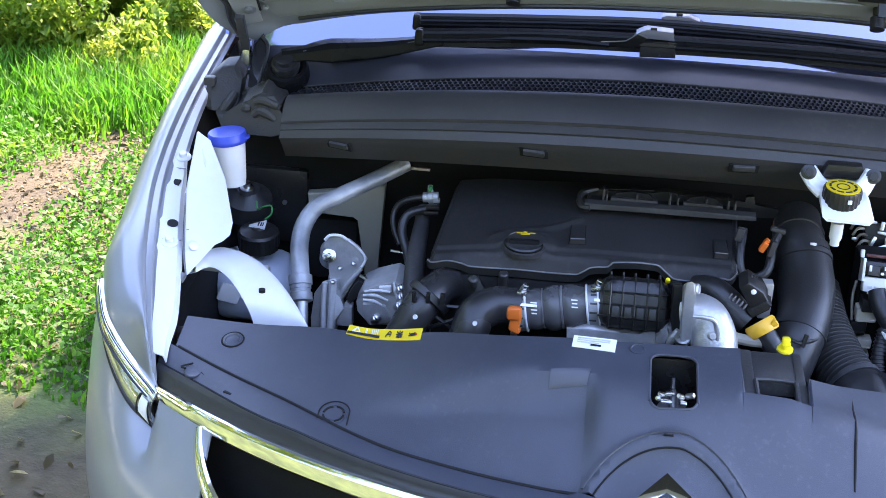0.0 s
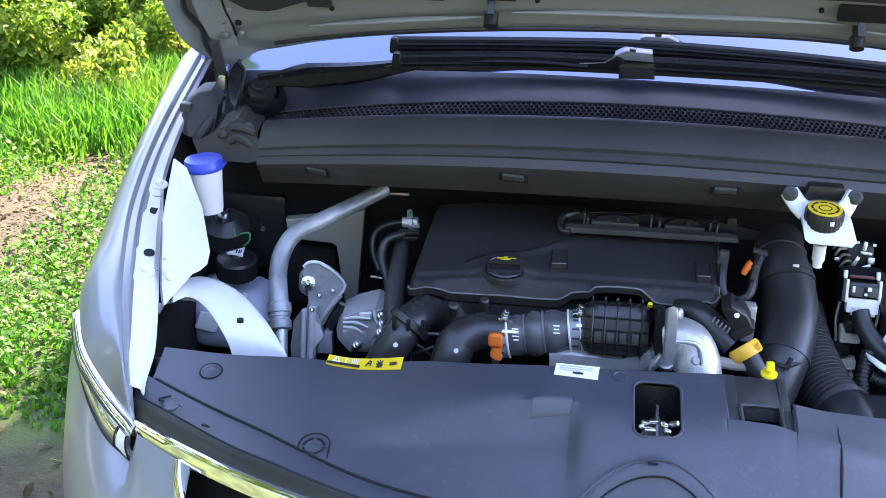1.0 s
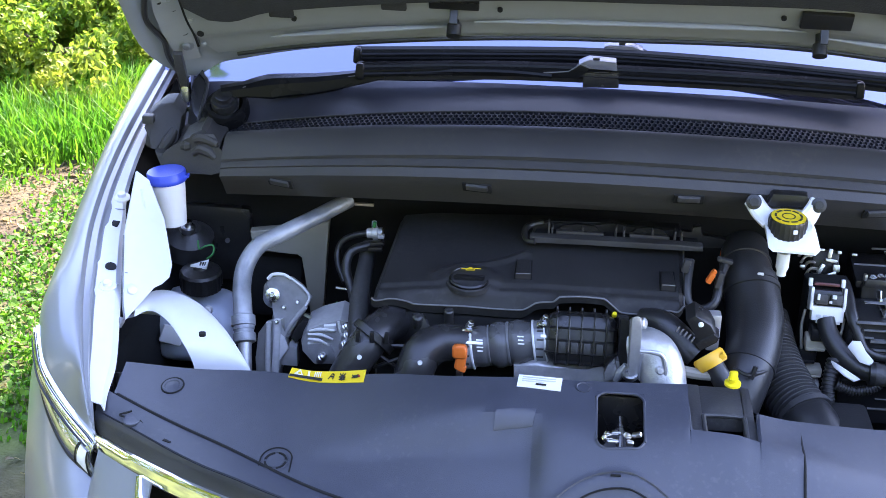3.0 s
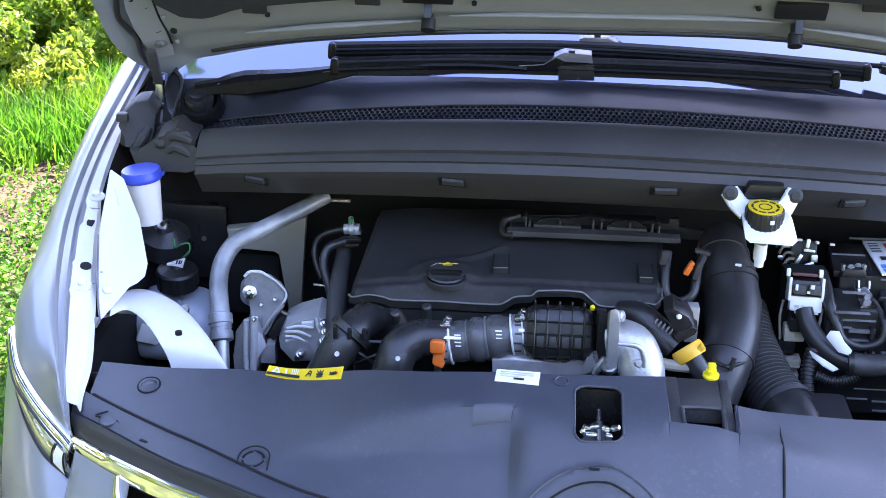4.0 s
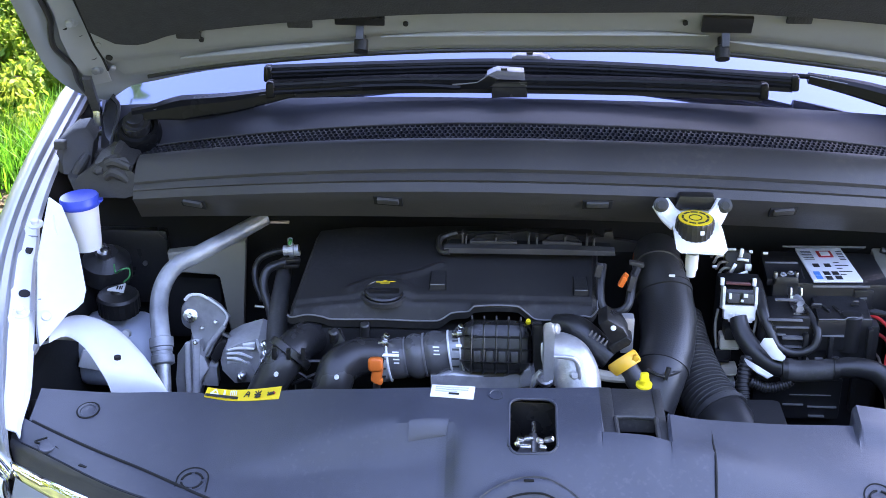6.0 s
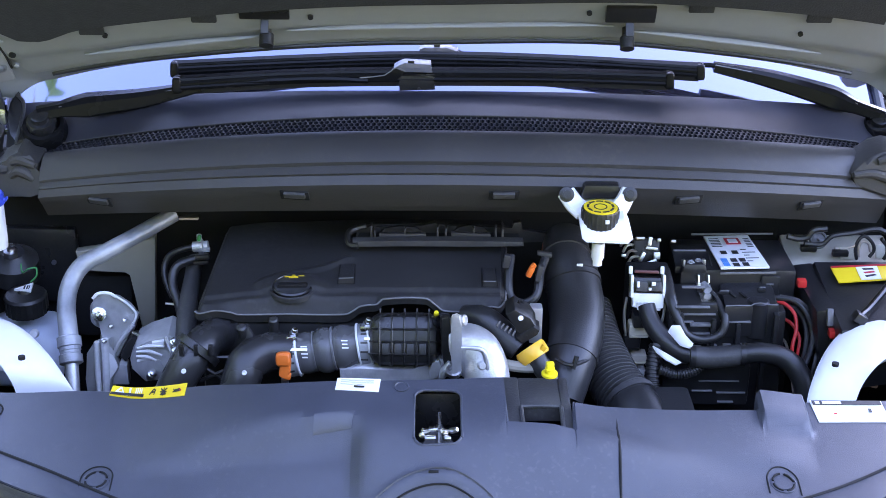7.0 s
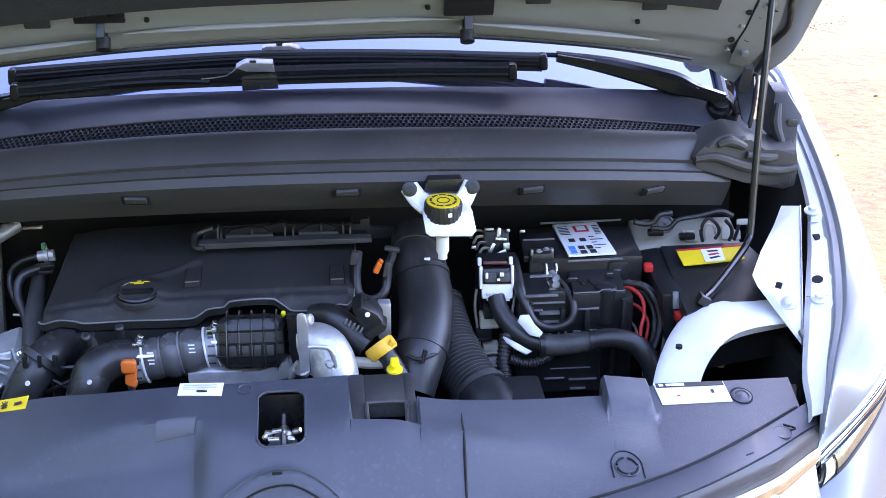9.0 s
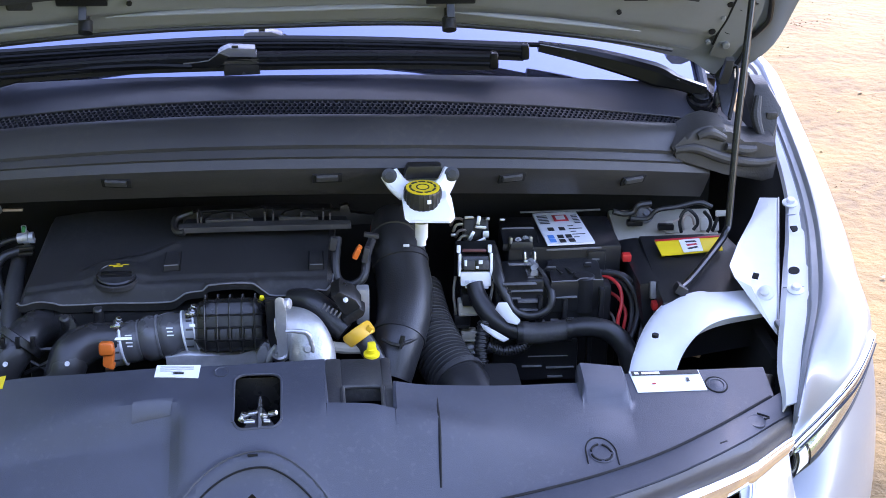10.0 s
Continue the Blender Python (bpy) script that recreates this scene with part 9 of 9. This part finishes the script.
# ---- unseen tree, added on the sun's line to shade the car ----
tree = thing("tree", (1.4, 8.2, 0), "unseen leafy tree added to shade the parked car", "tree")
bm = bmesh.new()
tube(bm, [(1.4, 8.2, -0.2), (1.45, 8.0, 1.5), (1.7, 7.8, 4.0), (2.4, 7.2, 6.0), (2.9, 6.7, 7.4)], [0.24, 0.19, 0.16, 0.11, 0.06], 14, 6)
part("trunk", bm, BARK, tree)
for a, b, c in (((1.7, 7.8, 4.0), (1.6, 6.6, 6.2), (1.8, 5.6, 7.2)), ((2.0, 7.5, 5.0), (3.4, 6.6, 6.6), (4.2, 5.8, 7.4)), ((2.4, 7.2, 6.0), (2.6, 5.8, 7.2), (3.0, 5.0, 7.6)), ((1.5, 8.0, 2.6), (1.0, 8.6, 4.5), (0.8, 8.9, 6.0))):
    bm = bmesh.new()
    tube(bm, [a, b, c], [0.09, 0.05, 0.02], 10, 6)
    part("limb", bm, BARK, tree)
rng = random.Random(3565)
vs, fs = [], []
clumps = [(V(3.1 + rng.uniform(-1.5, 1.5), 6.5 + rng.uniform(-1.6, 1.6), 7.6 + rng.uniform(-0.7, 0.7)), rng.uniform(0.45, 0.8)) for _ in range(34)]
for _ in range(15000):
    c, r = rng.choice(clumps)
    d = V(rng.gauss(0, 1), rng.gauss(0, 1), rng.gauss(0, 0.7)) * r * 0.5
    m = Euler((rng.uniform(-1, 1), rng.uniform(-1, 1), rng.uniform(0, 6.28))).to_matrix()
    sz = rng.uniform(0.05, 0.09)
    i = len(vs)
    for q in ((-1, 0, 0), (-0.2, 0.55, 0.1), (1, 0, -0.1), (-0.2, -0.55, 0.1)):
        vs.append(tuple(c + d + m @ (V(*q) * sz) - V(1.4, 8.2, 0)))
    fs.append((i, i + 1, i + 2, i + 3))
me = bpy.data.meshes.new("crown")
me.from_pydata(vs, [], fs)
me.materials.append(TREE)
crown = new("crown", me)
crown.parent = tree

# trees at the edge of the clearing
def belt_tree(at, height, seed):
    r2 = random.Random(seed)
    t = thing("tree", at, "tall yellow-green tree at the edge of the clearing", "tree", "trees round the clearing")
    b = V(*at)
    bm = bmesh.new()
    tube(bm, [b + V(0, 0, -0.2), b + V(0.1, 0, height * 0.3), b + V(-0.1, 0.1, height * 0.6), b + V(0, 0, height * 0.9)], [0.22, 0.17, 0.11, 0.03], 12, 5)
    part("trunk", bm, BARK, t)
    cl = []
    for k in range(26):
        h = r2.uniform(0.16, 1.0) * height
        w = (0.42 - 0.25 * abs(h / height - 0.45)) * height * r2.uniform(0.2, 1)
        a = r2.uniform(0, 6.28)
        cl.append((V(w * math.cos(a), w * math.sin(a), h), r2.uniform(0.10, 0.17) * height))
        if k < 7:
            bm = bmesh.new()
            tube(bm, [b + V(0, 0, h * 0.7), b + cl[-1][0] * 0.6 + V(0, 0, h * 0.32), b + cl[-1][0]], [0.07, 0.04, 0.015], 8, 4)
            part("limb", bm, BARK, t)
    vs, fs = [], []
    for _ in range(4200):
        c, r = r2.choice(cl)
        d = V(r2.gauss(0, 1), r2.gauss(0, 1), r2.gauss(0, 0.8)) * r * 0.55
        m = Euler((r2.uniform(-1.2, 1.2), r2.uniform(-1.2, 1.2), r2.uniform(0, 6.28))).to_matrix()
        z = r2.uniform(0.09, 0.17)
        i = len(vs)
        for q in ((-1, 0, 0), (-0.2, 0.55, 0.1), (1, 0, -0.1), (-0.2, -0.55, 0.1)):
            vs.append(tuple(c + d + m @ (V(*q) * z)))
        fs.append((i, i + 1, i + 2, i + 3))
    me = bpy.data.meshes.new("crown")
    me.from_pydata(vs, [], fs)
    me.materials.append(TREE)
    new("crown", me).parent = t


for k, (x, y, h) in enumerate(((-6.2, 4.6, 6.0), (-6.8, 1.6, 6.5), (-6.6, -1.8, 6.0), (-7.2, -5.0, 6.5), (-5.2, -8.0, 6.5), (-0.8, -9.4, 6.0), (4.0, -9.6, 6.5), (-10, -4, 6.5), (-8, -9, 7.0), (-3.5, -11, 7.5), (1.5, -11.5, 7.0), (6.5, -10.5, 7.5), (-11, 2, 6.5), (-10.5, 7, 6.0))):
    belt_tree((x, y, 0), h, 40 + k)

# ---- cabin behind the screen ----
bm = bmesh.new()
sheet(bm, lambda u, v: V(lerp(-0.62, 0.62, u) * (1 - 0.05 * v), lerp(1.50, 3.6, v), 1.555 + 0.06 * math.sin(v * 3.1) - 0.05 * (2 * u - 1) ** 2), frange(0, 1, 12), frange(0, 1, 10), 0.02)
part("roof", bm, PAINT, car)
bm = bmesh.new()
sheet(bm, lambda u, v: V(lerp(-0.84, 0.84, u), 4.0 + 0.05 * math.sin(u * 3.14) - 0.02 * v, lerp(1.0, 0.26, v)), frange(0, 1, 12), frange(0, 1, 8), 0.01)
part("tailgate", bm, PAINT, car)
bm = bmesh.new()
sheet(bm, lambda u, v: V(lerp(-0.78, 0.78, u) * lerp(1, 0.76, v), lerp(4.02, 3.58, v) + 0.02 * math.sin(u * 3.14), lerp(1.0, 1.55, v)), frange(0, 1, 12), frange(0, 1, 6), 0.01)
part("rear_window", bm, GLASS, car)
bm = bmesh.new()
sheet(bm, lambda u, v: V(lerp(-0.68, 0.68, u), lerp(0.2, 3.98, v), 0.25), [0, 0.5, 1], [0, 0.5, 1], 0.01)
part("underbody", bm, SHADE_BLACK, car)
for sg in (-1, 1):
    bm = bmesh.new()
    sheet(bm, lambda u, v, sg=sg: V(sg * lerp(0.80, 0.62, v ** 1.4), lerp(0.95, 3.6, u) if v < 0.01 else lerp(lerp(0.95, 1.50, v), 3.6, u), lerp(1.0, 1.53, v)), frange(0, 1, 14), frange(0, 1, 8), 0.02 * sg)
    part("side_window", bm, GLASS, car)
    bm = bmesh.new()
    for y0, y1, n_ in ((1.38, 2.20, "door"), (2.21, 3.05, "door"), (3.06, 4.00, "rear_side")):
        bm = bmesh.new()
        sheet(bm, lambda u, v, sg=sg: V(sg * (0.905 + 0.012 * math.sin(v * 3.14) - 0.03 * v * v - 0.06 * smooth(3.5, 4.0, lerp(y0, y1, u))), lerp(y0, y1, u), lerp(lerp(0.90, 1.0, smooth(1.38, 2.2, lerp(y0, y1, u))), 0.24, v)), frange(0, 1, 40), frange(0, 1, 30), 0.004 * sg,
              skip=lambda a, b, c, d, i, j: math.hypot(lerp(y0, y1, (a + b) / 2) - 3.50, lerp(1.0, 0.24, (c + d) / 2) - 0.31) < 0.35)
        part(n_, bm, PAINT, car)
    bm = bmesh.new()
    sheet(bm, lambda u, v, sg=sg: V(sg * lerp(0.79, 0.906 - 0.06 * smooth(0.85, 1, u), v), lerp(1.39, 4.0, u), lerp(0.90, 1.012, smooth(0.0, 0.3, u)) - 0.014 * v), frange(0, 1, 24), frange(0, 1, 4), 0.01 * sg)
    part("shoulder", bm, PAINT, car)
    for yc in (0.80, 3.50):
        bm = bmesh.new()
        lathe(bm, [(0.20, -0.09), (0.31, -0.09), (0.325, -0.07), (0.33, 0.0), (0.325, 0.07), (0.31, 0.085), (0.20, 0.085)], (sg * 0.795, yc, 0.315), (sg, 0, 0), 40)
        wheel = part("wheel", bm, RUBBER, car, "black rubber tyre")
        bm = bmesh.new()
        lathe(bm, [(0.20, -0.08), (0.20, 0.07), (0.17, 0.06), (0.06, 0.075), (0.02, 0.08)], (sg * 0.795, yc, 0.315), (sg, 0, 0), 30)
        part("rim", bm, ALU, wheel)
    bm = bmesh.new()
    tube(bm, [(sg * 0.70, 0.95, 1.08), (sg * 0.67, 1.2, 1.30), (sg * 0.62, 1.52, 1.54)], 0.03, 10, 5)
    part("screen_pillar", bm, PAINT, car)
